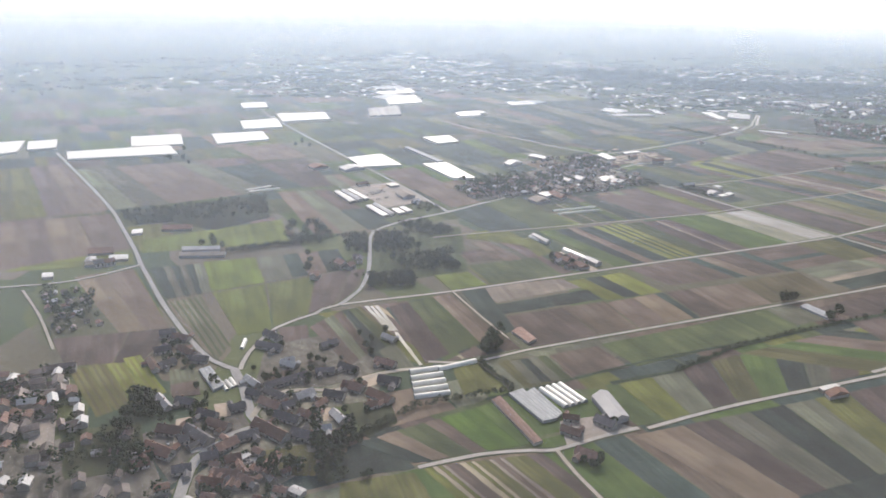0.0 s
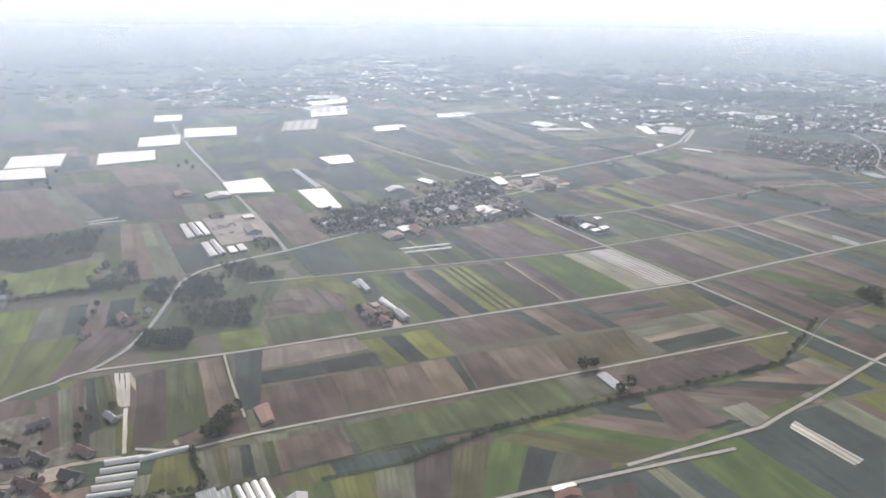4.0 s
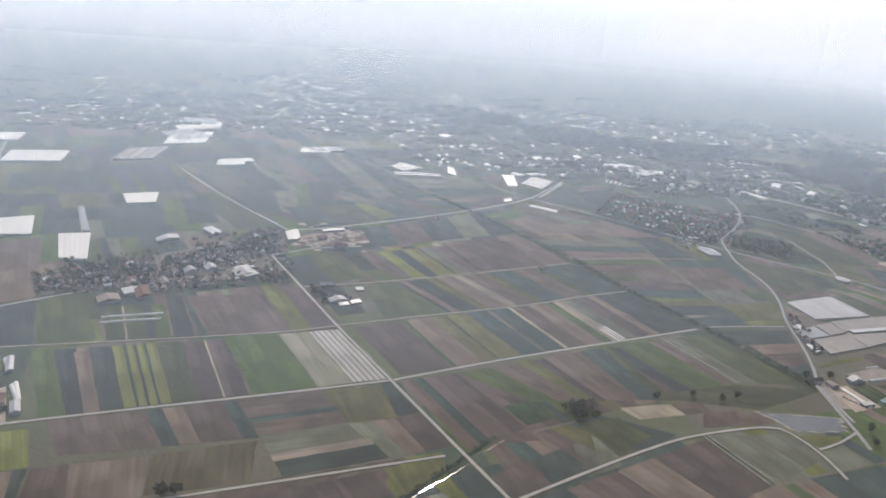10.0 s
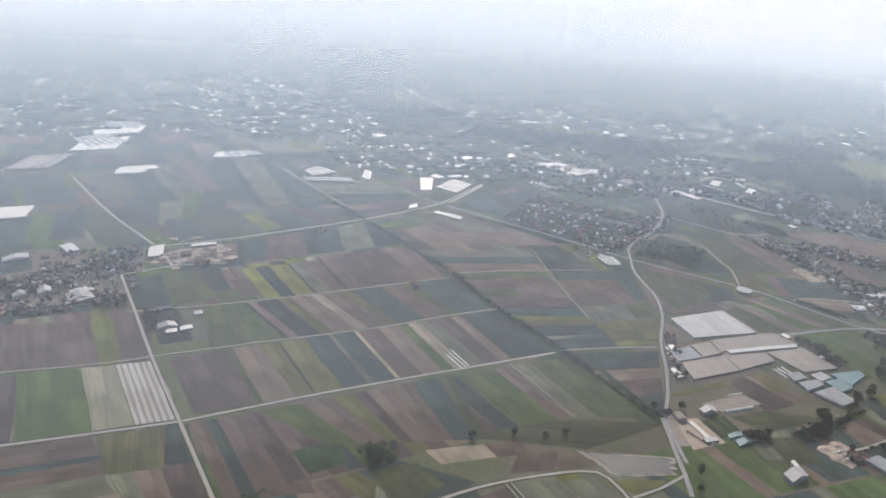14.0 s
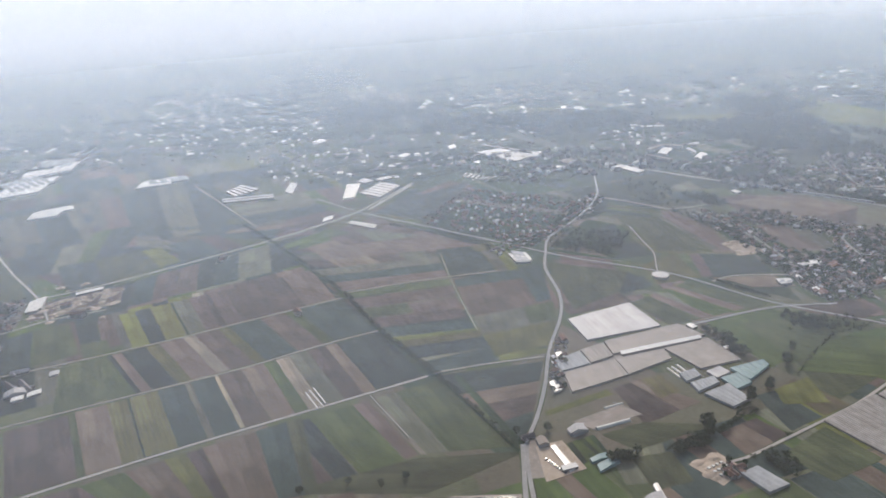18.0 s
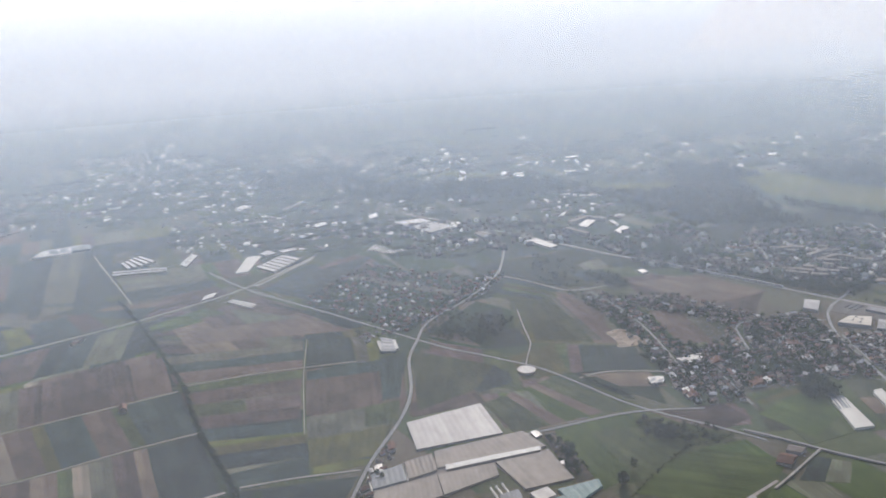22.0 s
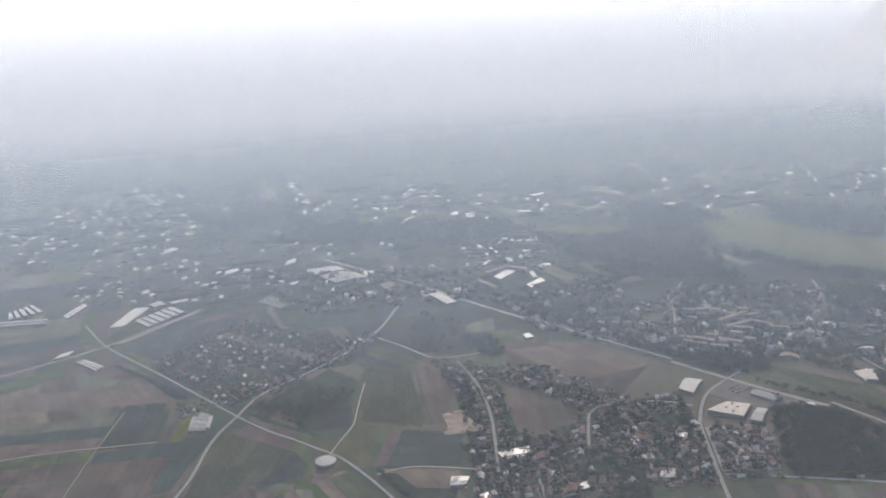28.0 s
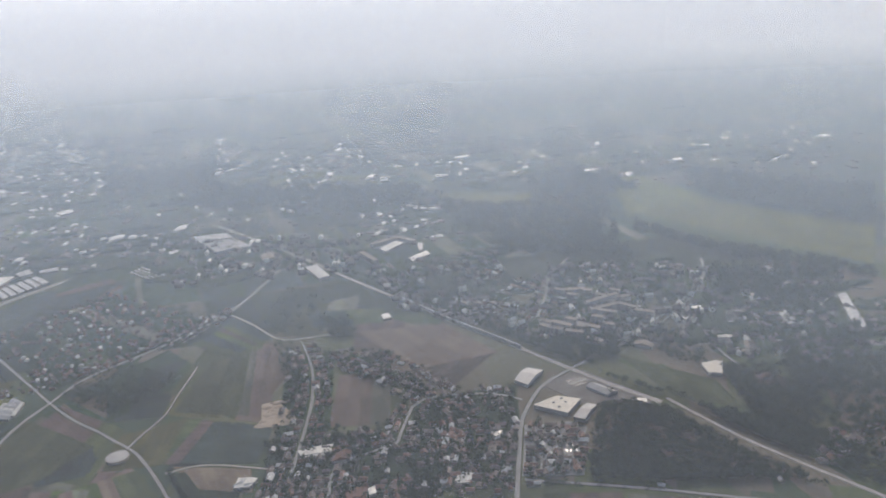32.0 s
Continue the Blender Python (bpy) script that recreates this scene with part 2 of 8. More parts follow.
def ground_material():
    """Far patchwork of fields, grass and gardens."""
    m, nodes, links, b = principled("open_country", 0.95, 0.15)
    tc = nodes.new("ShaderNodeTexCoord")
    mp = nodes.new("ShaderNodeMapping")
    mp.inputs["Rotation"].default_value = (0, 0, radians(12))
    mp.inputs["Scale"].default_value = (1 / 45, 1 / 120, 1)
    links.new(tc.outputs["Object"], mp.inputs[0])
    v = nodes.new("ShaderNodeTexVoronoi")
    v.voronoi_dimensions, v.distance = "2D", "CHEBYCHEV"
    v.inputs["Scale"].default_value = 1.0
    links.new(mp.outputs[0], v.inputs["Vector"])
    sep = nodes.new("ShaderNodeSeparateColor")
    links.new(v.outputs["Color"], sep.inputs[0])
    col = ramp(nodes, links, sep.outputs[0], [(0.0, (0.055, 0.08, 0.055)), (0.3, (0.10, 0.12, 0.055)), (0.5, (0.115, 0.12, 0.08)), (0.75, (0.125, 0.115, 0.085)), (1.0, (0.15, 0.13, 0.10))])
    big = noise_tex(nodes, links, tc.outputs["Object"], 0.012, 6)
    col = mixed(nodes, links, "OVERLAY", 0.5, col, ramp(nodes, links, big, [(0.3, (0.28, 0.3, 0.28)), (0.7, (0.7, 0.7, 0.68))]))
    fine = noise_tex(nodes, links, tc.outputs["Object"], 0.35, 6, 0.7)
    col = mixed(nodes, links, "OVERLAY", 0.5, col, ramp(nodes, links, fine, [(0.3, (0.28, 0.28, 0.28)), (0.7, (0.72, 0.72, 0.72))]))
    links.new(col, b.inputs["Base Color"])
    return m


# ---- helpers ----
rnd = random.Random(7)


def mesh_of(name, verts, faces, mat):
    me = bpy.data.meshes.new(name)
    me.from_pydata(verts, [], faces)
    me.materials.append(MATS[mat] if isinstance(mat, str) else mat)
    me.update()
    return me


def piece(name, me, parent=None, m=None, label=""):
    ob = new(name, me)
    if m is not None:
        ob.matrix_basis = m
    ob.parent = parent
    if label:
        ob["label"] = label
    return ob


def lerp(a, b, t):
    return (a[0] + (b[0] - a[0]) * t, a[1] + (b[1] - a[1]) * t)


def bilinear(q, u, v):
    return lerp(lerp(q[0], q[1], u), lerp(q[3], q[2], u), v)


def prism(q, z0, z1):
    """Verts and faces of an upright block on the four corners q."""
    vs = [(x, y, z0) for x, y in q] + [(x, y, z1) for x, y in q]
    return vs, [(4, 5, 6, 7)] + [(i, (i + 1) % 4, 4 + (i + 1) % 4, 4 + i) for i in range(4)]


def turned(q):
    """The corners in counter-clockwise order."""
    area = sum(q[i][0] * q[(i + 1) % 4][1] - q[(i + 1) % 4][0] * q[i][1] for i in range(4))
    return list(q) if area > 0 else [q[1], q[0], q[3], q[2]]


# ---- ground, haze sheets and glowing backdrop ----
ground = new("ground", mesh_of("ground", [(-6500, -2500, 0), (6500, -2500, 0), (6500, 6500, 0), (-6500, 6500, 0)], [(0, 1, 2, 3)], ground_material()))
tagged(ground, "flat farmland of small patchwork fields reaching the horizon", "ground", kind="structure")


def haze_sheet_material(name, opacity, low, high, colour, east=None):
    """Imitation haze for a standing sheet: lets most light through, thinner towards the ground."""
    m = bpy.data.materials.new(name)
    m.use_nodes = True
    nodes, links = m.node_tree.nodes, m.node_tree.links
    nodes.clear()
    tc = nodes.new("ShaderNodeTexCoord")
    sep = nodes.new("ShaderNodeSeparateXYZ")
    links.new(tc.outputs["Object"], sep.inputs[0])
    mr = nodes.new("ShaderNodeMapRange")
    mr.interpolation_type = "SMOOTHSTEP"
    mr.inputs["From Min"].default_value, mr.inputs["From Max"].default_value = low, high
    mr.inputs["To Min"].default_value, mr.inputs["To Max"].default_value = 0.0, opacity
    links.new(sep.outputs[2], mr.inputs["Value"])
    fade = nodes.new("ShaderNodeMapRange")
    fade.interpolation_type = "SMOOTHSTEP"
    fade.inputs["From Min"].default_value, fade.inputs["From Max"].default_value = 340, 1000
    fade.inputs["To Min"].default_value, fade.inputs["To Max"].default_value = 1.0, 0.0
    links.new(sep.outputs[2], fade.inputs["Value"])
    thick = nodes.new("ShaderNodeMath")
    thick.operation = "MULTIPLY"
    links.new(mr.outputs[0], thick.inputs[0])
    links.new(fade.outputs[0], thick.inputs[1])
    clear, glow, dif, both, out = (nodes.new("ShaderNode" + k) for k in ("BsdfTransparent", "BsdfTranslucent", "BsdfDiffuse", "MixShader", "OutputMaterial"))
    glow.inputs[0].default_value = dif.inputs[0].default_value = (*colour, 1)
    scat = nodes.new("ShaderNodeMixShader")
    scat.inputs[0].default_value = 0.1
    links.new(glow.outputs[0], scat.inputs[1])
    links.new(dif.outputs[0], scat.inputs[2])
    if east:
        # the sheet's imitated haze changes weight and tint towards the east
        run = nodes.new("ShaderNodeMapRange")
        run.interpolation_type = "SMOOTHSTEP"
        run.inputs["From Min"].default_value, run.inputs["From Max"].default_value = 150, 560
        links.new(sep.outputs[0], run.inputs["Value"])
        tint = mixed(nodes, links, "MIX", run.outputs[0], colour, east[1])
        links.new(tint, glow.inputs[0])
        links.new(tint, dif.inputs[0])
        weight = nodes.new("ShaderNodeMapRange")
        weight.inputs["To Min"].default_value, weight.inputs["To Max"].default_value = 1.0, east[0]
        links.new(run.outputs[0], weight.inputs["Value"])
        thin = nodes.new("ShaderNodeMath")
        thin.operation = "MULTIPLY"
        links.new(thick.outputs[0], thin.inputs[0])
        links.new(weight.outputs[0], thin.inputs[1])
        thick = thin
    links.new(thick.outputs[0], both.inputs[0])
    links.new(clear.outputs[0], both.inputs[1])
    links.new(scat.outputs[0], both.inputs[2])
    links.new(both.outputs[0], out.inputs[0])
    return m


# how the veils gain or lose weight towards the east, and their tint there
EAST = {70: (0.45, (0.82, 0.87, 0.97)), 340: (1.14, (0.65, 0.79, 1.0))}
# tinted sheets added to imitate airlight; the nearest lays an even glare over everything
HAZE_SHEETS = [(70, 0.048, -2, -1, (0.85, 0.87, 0.94)), (340, 0.098, 0, 100, (0.64, 0.785, 1.0)), (620, 0.162, 0, 110, (0.60, 0.775, 1.0)), (900, 0.207, 0, 120, (0.60, 0.775, 1.0)),
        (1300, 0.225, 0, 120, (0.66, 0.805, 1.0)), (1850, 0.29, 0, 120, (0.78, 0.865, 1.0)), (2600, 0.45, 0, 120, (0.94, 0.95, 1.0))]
for y, opacity, low, high, colour in HAZE_SHEETS:
    mat = haze_sheet_material("haze", opacity, low, high, colour, EAST.get(y))
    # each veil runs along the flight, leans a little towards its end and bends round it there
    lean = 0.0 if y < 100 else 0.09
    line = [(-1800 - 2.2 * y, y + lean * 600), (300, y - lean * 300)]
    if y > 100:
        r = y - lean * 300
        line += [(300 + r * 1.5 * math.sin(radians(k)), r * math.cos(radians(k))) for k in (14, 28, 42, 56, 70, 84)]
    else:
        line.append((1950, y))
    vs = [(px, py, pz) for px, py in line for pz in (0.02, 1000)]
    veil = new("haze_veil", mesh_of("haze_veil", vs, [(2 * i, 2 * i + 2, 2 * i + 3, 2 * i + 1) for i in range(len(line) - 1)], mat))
    tagged(veil, "thin translucent sheet added to imitate pale haze over the plain", "haze", kind="structure")

# added glowing sheet: haze and sky brightness painted as a dark-to-white height ramp
back = bpy.data.materials.new("glowing_distance")
back.use_nodes = True
_n, _l = back.node_tree.nodes, back.node_tree.links
_n.clear()
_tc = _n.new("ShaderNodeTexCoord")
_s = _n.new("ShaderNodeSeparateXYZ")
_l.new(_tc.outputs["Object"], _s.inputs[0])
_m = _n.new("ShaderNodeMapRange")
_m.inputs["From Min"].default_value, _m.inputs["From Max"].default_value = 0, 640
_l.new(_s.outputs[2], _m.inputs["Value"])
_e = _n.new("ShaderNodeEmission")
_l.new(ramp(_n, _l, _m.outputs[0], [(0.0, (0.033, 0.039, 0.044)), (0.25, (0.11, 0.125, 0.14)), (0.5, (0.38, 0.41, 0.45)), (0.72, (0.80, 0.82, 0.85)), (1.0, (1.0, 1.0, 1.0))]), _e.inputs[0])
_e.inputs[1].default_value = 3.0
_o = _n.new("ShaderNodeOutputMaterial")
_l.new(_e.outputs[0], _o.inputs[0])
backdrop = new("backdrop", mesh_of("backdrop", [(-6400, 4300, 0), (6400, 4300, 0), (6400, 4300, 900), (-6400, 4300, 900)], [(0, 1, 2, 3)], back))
tagged(backdrop, "glowing backdrop painted with a pale hazy horizon and white sky", "backdrop", kind="structure")

# ---- builders ----
LEVEL = [0.0]
PAVED = set()


def on_road(x, y):
    return (int(x // 2), int(y // 2)) in PAVED


def road(width, kind, *pts):
    """A paved strip on a smooth line through the points, a few centimetres proud."""
    P = [Vector(p) for p in pts]
    line = []
    for i in range(len(P) - 1):
        a, b, c, d = P[max(i - 1, 0)], P[i], P[i + 1], P[min(i + 2, len(P) - 1)]
        n = max(2, min(8, int((c - b).length / 12)))
        for k in range(n):
            t = k / n
            line.append(0.5 * (2 * b + (c - a) * t + (2 * a - 5 * b + 4 * c - d) * t * t + (3 * b - a - 3 * c + d) * t ** 3))
    line.append(P[-1])
    LEVEL[0] += 0.006
    width *= 0.62
    z = 0.26 + LEVEL[0]
    vs, fs = [], []
    for i, p in enumerate(line):
        d = (line[min(i + 1, len(line) - 1)] - line[max(i - 1, 0)]).normalized()
        s = Vector((-d.y, d.x)) * width / 2 * (1 + 0.06 * math.sin(i * 2.3))
        for q, zz in ((p + s * 1.15, 0.0), (p + s, z), (p - s, z), (p - s * 1.15, 0.0)):
            vs.append((q.x, q.y, zz))
        if i:
            o = 4 * (i - 1)
            fs += [(o + k, o + k + 1, o + k + 5, o + k + 4) for k in range(3)]
    for p, r in zip(line, line[1:]):
        n = int((r - p).length / 1.5) + 1
        for k in range(n):
            x, y = p + (r - p) * (k / n)
            # trees keep well clear of the railway
            reach = range(-5, 4) if kind == "railbed" else range(-1, 2)
            step = 2.0 if kind == "railbed" else width * 0.55
            for i in reach:
                for j in reach:
                    PAVED.add((int((x + i * step) // 2), int((y + j * step) // 2)))
    name = {"asphalt": "road", "railbed": "railway_bed", "concrete": "farm_road", "track": "farm_track"}[kind]
    ob = new(name, mesh_of(name, vs, fs, kind))
    if kind != "railbed":
        gv, gf = [], []
        for i, p in enumerate(line):
            d = (line[min(i + 1, len(line) - 1)] - line[max(i - 1, 0)]).normalized()
            s = Vector((-d.y, d.x)) * (width / 2 + 0.9 + 0.35 * math.sin(i * 1.7))
            gv += [((p + s).x, (p + s).y, 0.16 + LEVEL[0] * 0.1), ((p - s).x, (p - s).y, 0.16 + LEVEL[0] * 0.1)]
            if i:
                gf.append((2 * i - 2, 2 * i, 2 * i + 1, 2 * i - 1))
        piece("grass_verge", mesh_of("grass_verge", gv, gf, KINDS["m"][0]), ob, None, "rough grass verge")
    texts = {"asphalt": "grey asphalt country road between fields", "railbed": "gravel railway bed with worn tracks", "concrete": "pale concrete farm road between fields", "track": "narrow pale gravel farm track"}
    return tagged(ob, texts[kind], "railway" if kind == "railbed" else "road", kind="structure")


def plots(a, b, c, d, strips, split=True):
    """Strip fields between the side ab and the side dc, one after the other from a to b."""
    items = []
    wide = math.dist(lerp(a, d, 0.5), lerp(b, c, 0.5)) / sum(float(s[1:]) for s in strips.split())
    for s in strips.split():
        kind, w = s[0], float(s[1:])
        n = 1 if not split or kind in "GwYsmDvu" else min(2 if kind in "pb" else 3, max(1, round(w * wide / 22 * rnd.uniform(0.7, 1.3))))
        cuts = [rnd.uniform(0.6, 1.5) for _ in range(n)]
        items += [(kind, w * x / sum(cuts)) for x in cuts]
    total, u = sum(w for _, w in items), 0.0
    for kind, w in items:
        u0, u1 = u / total, (u + w) / total
        u += w
        q = [lerp(a, b, u0), lerp(a, b, u1), lerp(d, c, u1), lerp(d, c, u0)]
        centre = ((q[0][0] + q[2][0] + q[1][0] + q[3][0]) / 4, (q[0][1] + q[2][1] + q[1][1] + q[3][1]) / 4)
        along = Vector(lerp(q[2], q[3], 0.5)) - Vector(lerp(q[0], q[1], 0.5))
        ang = math.atan2(along.y, along.x) - math.pi / 2
        ca, sa = math.cos(-ang), math.sin(-ang)
        loc = []
        for x, y in q:
            x, y = (x - centre[0]) * 0.985, (y - centre[1]) * 0.985
            loc.append((x * ca - y * sa, x * sa + y * ca))
        loc = turned(loc)
        # edges wander a little, as ploughed edges do
        n, ring = 7, []
        for i in range(4):
            p, r = loc[i], loc[(i + 1) % 4]
            for k in range(n):
                x, y = lerp(p, r, k / n)
                ring.append((x + rnd.uniform(-0.35, 0.35), y + rnd.uniform(-0.35, 0.35)))
        LEVEL[0] += 0.0004
        z = 0.05 + LEVEL[0] * 0.1 + rnd.uniform(0, 0.01)
        m = len(ring)
        vs = [(x, y, z) for x, y in ring] + [(x * 1.004, y * 1.004, 0.001) for x, y in ring]
        fs = [tuple(range(m))] + [(i, i + m, (i + 1) % m + m, (i + 1) % m) for i in range(m)]
        mat, label = KINDS[kind]
        ob = new("field", mesh_of("field", vs, fs, mat))
        ob.matrix_basis = pose(centre[0], centre[1], 0, 0, 0, math.degrees(ang))
        tagged(ob, label, "field", "strip fields")


GLASS = {"white": ("white_film", "white plastic-covered greenhouse with many low ridges"), "glass": ("glass_roof", "grey glass greenhouse with many low ridges"),
         "grey": ("grey_roof", "large pale grey greenhouse with many low ridges"), "teal": ("teal_roof", "greenhouse with teal-tinted low ridged roof"),
         "pale": ("sheet_roof", "pale plastic-roofed greenhouse with many low ridges"), "hoop": ("hoop_film", "low hoop greenhouse of dull plastic film"), "tile": ("roof_tile", "long low shed with a reddish roof")}


def greenhouse(a, b, c, d, spans, kind, h):
    """Multi-span greenhouse: low walls and one ridged roof piece a span, the ridges running from ab to dc."""
    mat, label = GLASS[kind]
    q = turned([a, b, c, d])
    base = new("greenhouse" if kind != "tile" else "shed")
    base.location = (q[0][0], q[0][1], 0)
    o = q[0]
    q = [(x - o[0], y - o[1]) for x, y in q]
    h *= 0.38 if spans > 9 else 0.5
    vs, fs = prism(q, 0, h)
    piece("wall", mesh_of("wall", vs, fs[1:], "render_wall" if kind == "tile" else mat), base)
    for i in range(spans):
        u0, u1 = i / spans, (i + 1) / spans
        p = [bilinear(q, u0, 0), bilinear(q, u1, 0), bilinear(q, u1, 1), bilinear(q, u0, 1)]
        rise = min(1.2, (0.2 if kind == "hoop" else 0.022 if spans > 9 or kind in ("white", "pale") else 0.07) * math.dist(p[0], p[1]))
        m0, m1 = lerp(p[0], p[1], 0.5), lerp(p[3], p[2], 0.5)
        vs = [(*p[0], h), (*p[1], h), (*p[2], h), (*p[3], h), (*m0, h + rise), (*m1, h + rise)]
        piece("roof_span", mesh_of("roof_span", vs, [(0, 4, 5, 3), (4, 1, 2, 5), (0, 1, 4), (2, 3, 5)], mat), base)
    tagged(base, label, "greenhouse" if kind != "tile" else "shed", "greenhouses")


def tunnel(a, b, width, kind):
    """Polytunnel: an arched film roof with two closed ends."""
    d = Vector((b[0] - a[0], b[1] - a[1]))
    n = 8
    base = new("polytunnel")
    base.matrix_basis = pose(a[0], a[1], 0, 0, 0, math.degrees(math.atan2(d.y, d.x)))
    arc = [(width / 2 * math.cos(math.pi * k / n), 0.55 * width * math.sin(math.pi * k / n)) for k in range(n + 1)]
    vs = [(x, y, z) for x in (0, d.length) for y, z in arc]
    piece("film_roof", mesh_of("film_roof", vs, [(k, k + 1, k + n + 2, k + n + 1) for k in range(n)], "white_film"), base)
    for x in (0.02, d.length - 0.02):
        piece("end_wall", mesh_of("end_wall", [(x, y, z) for y, z in arc], [tuple(range(n + 1))], "glass_roof"), base)
    tagged(base, "long arched polytunnel of white plastic film", "polytunnel", "polytunnels")


HALL = {"pale": ("pale_roof", "render_wall", "wide hall with a pale grey sheet roof"), "white": ("white_film", "render_wall", "hall with a flat white sheeted roof"), "grey": ("sheet_roof", "grey_wall", "shed with a pitched grey metal sheet roof"), "cream": ("cream_roof", "grey_wall", "large flat cream-roofed market hall with grey walls"),
        "red": ("brick_red", "render_wall", "barn with a red tiled roof"), "brown": ("brown_roof", "grey_wall", "low brown-roofed nursery shed"), "glass": ("glass_roof", "glass_roof", "flat glass-roofed growing hall")}


def hall(a, b, c, d, kind, h):
    roof, wall, label = HALL[kind]
    h *= 0.65
    mid = ((a[0] + b[0] + c[0] + d[0]) / 4, (a[1] + b[1] + c[1] + d[1]) / 4)
    q = turned([lerp(mid, p, 0.82) for p in (a, b, c, d)])
    o = q[0]
    base = new("hall")
    base.location = (*o, 0)
    q = [(x - o[0], y - o[1]) for x, y in q]
    vs, fs = prism(q, 0, h)
    piece("wall", mesh_of("wall", vs, fs[1:], wall), base)
    cx, cy = sum(x for x, _ in q) / 4, sum(y for _, y in q) / 4
    over = [(cx + (x - cx) * 1.02, cy + (y - cy) * 1.02) for x, y in q]
    m0, m1 = lerp(over[0], over[1], 0.5), lerp(over[3], over[2], 0.5)
    rise = 0.3 if kind in ("white", "cream", "glass", "pale") else min(2.2, 0.2 * math.dist(over[0], over[1]))
    vs = [(x, y, h) for x, y in over] + [(*m0, h + rise), (*m1, h + rise)] + [(x, y, h - 0.25) for x, y in over]
    piece("roof", mesh_of("roof", vs, [(0, 4, 5, 3), (4, 1, 2, 5), (0, 1, 4), (2, 3, 5)] + [(6 + i, 6 + (i + 1) % 4, (i + 1) % 4, i) for i in range(4)], roof), base)
    if kind in ("cream", "white", "grey") and math.dist(q[0], q[1]) * math.dist(q[1], q[2]) > 500:
        for k in range(4):
            x, y = bilinear(q, 0.2 + 0.2 * k, 0.35 + 0.3 * (k % 2))
            vs, fs = prism([(x - 0.9, y - 0.6), (x + 0.9, y - 0.6), (x + 0.9, y + 0.6), (x - 0.9, y + 0.6)], h + 0.05, h + rise + 0.8)
            piece("roof_vent", mesh_of("roof_vent", vs, fs, "grey_wall"), base)
    tagged(base, label, "hall", "halls")


def house_kind(w, l, h, pitch, roof):
    """A gabled house: walls with gables, roof with eaves, a chimney, windows and a door."""
    base = new("house")
    rise = w / 2 * pitch
    q = [(-w / 2, -l / 2), (w / 2, -l / 2), (w / 2, l / 2), (-w / 2, l / 2)]
    vs, fs = prism(q, 0, h)
    vs += [(0, -l / 2, h + rise), (0, l / 2, h + rise)]
    piece("wall", mesh_of("wall", vs, fs[1:] + [(4, 5, 8), (6, 7, 9)], "render_wall"), base)
    e, t = 0.35, 0.18
    for s in (1, -1):
        x0, z0, x1, z1 = s * (w / 2 + e), h - e * pitch + 0.05, 0.0, h + rise + 0.05
        vs = [(x, y, z + dz) for dz in (0, t) for x, z, y in ((x0, z0, -l / 2 - e), (x1, z1, -l / 2 - e), (x1, z1, l / 2 + e), (x0, z0, l / 2 + e))]
        piece("roof_slope", mesh_of("roof_slope", vs, [(4, 5, 6, 7), (0, 3, 2, 1)] + [(i, (i + 1) % 4, 4 + (i + 1) % 4, 4 + i) for i in range(4)], roof), base)
    vs, fs = prism([(0.5, -0.3), (1.0, -0.3), (1.0, 0.3), (0.5, 0.3)], h, h + rise + 0.5)
    piece("chimney", mesh_of("chimney", vs, fs, "brick_red"), base)
    for s in (1, -1):
        for k in (-1, 1):
            y, x = k * l * 0.24, s * (w / 2 + 0.02)
            piece("window", mesh_of("window", [(x, y - 0.45, h * 0.35), (x, y + 0.45, h * 0.35), (x, y + 0.45, h * 0.75), (x, y - 0.45, h * 0.75)], [(0, 1, 2, 3)], "window_dark"), base)
    return base


HOUSES, TREES = [], []
for i, (w, l, h, pitch, roof, text) in enumerate([
        (5.2, 7.0, 3.2, 0.72, "roof_tile", "gabled village house with a red-brown tiled roof"), (5.6, 8.4, 3.4, 0.68, "roof_tile", "long gabled house with a weathered red tiled roof"),
        (4.8, 6.2, 3.4, 0.75, "roof_slate", "gabled house with a dark grey roof and pale walls"), (6.4, 11.0, 3.6, 0.6, "roof_tile", "farm barn with a broad red-brown tiled roof"),
        (5.0, 8.0, 3.0, 0.65, "roof_slate", "low gabled house with a slate-grey roof"), (3.2, 4.0, 2.2, 0.6, "roof_slate", "small garden shed with a dark pitched roof"),
        (6.0, 9.0, 3.2, 0.25, "sheet_roof", "low outbuilding with a pale metal sheet roof")]):
    base = house_kind(w, l, h, pitch, roof)
    base.location = (-300 + 12 * i, -900, 0)
    HOUSES.append(tagged(base, text, "house", "village houses"))


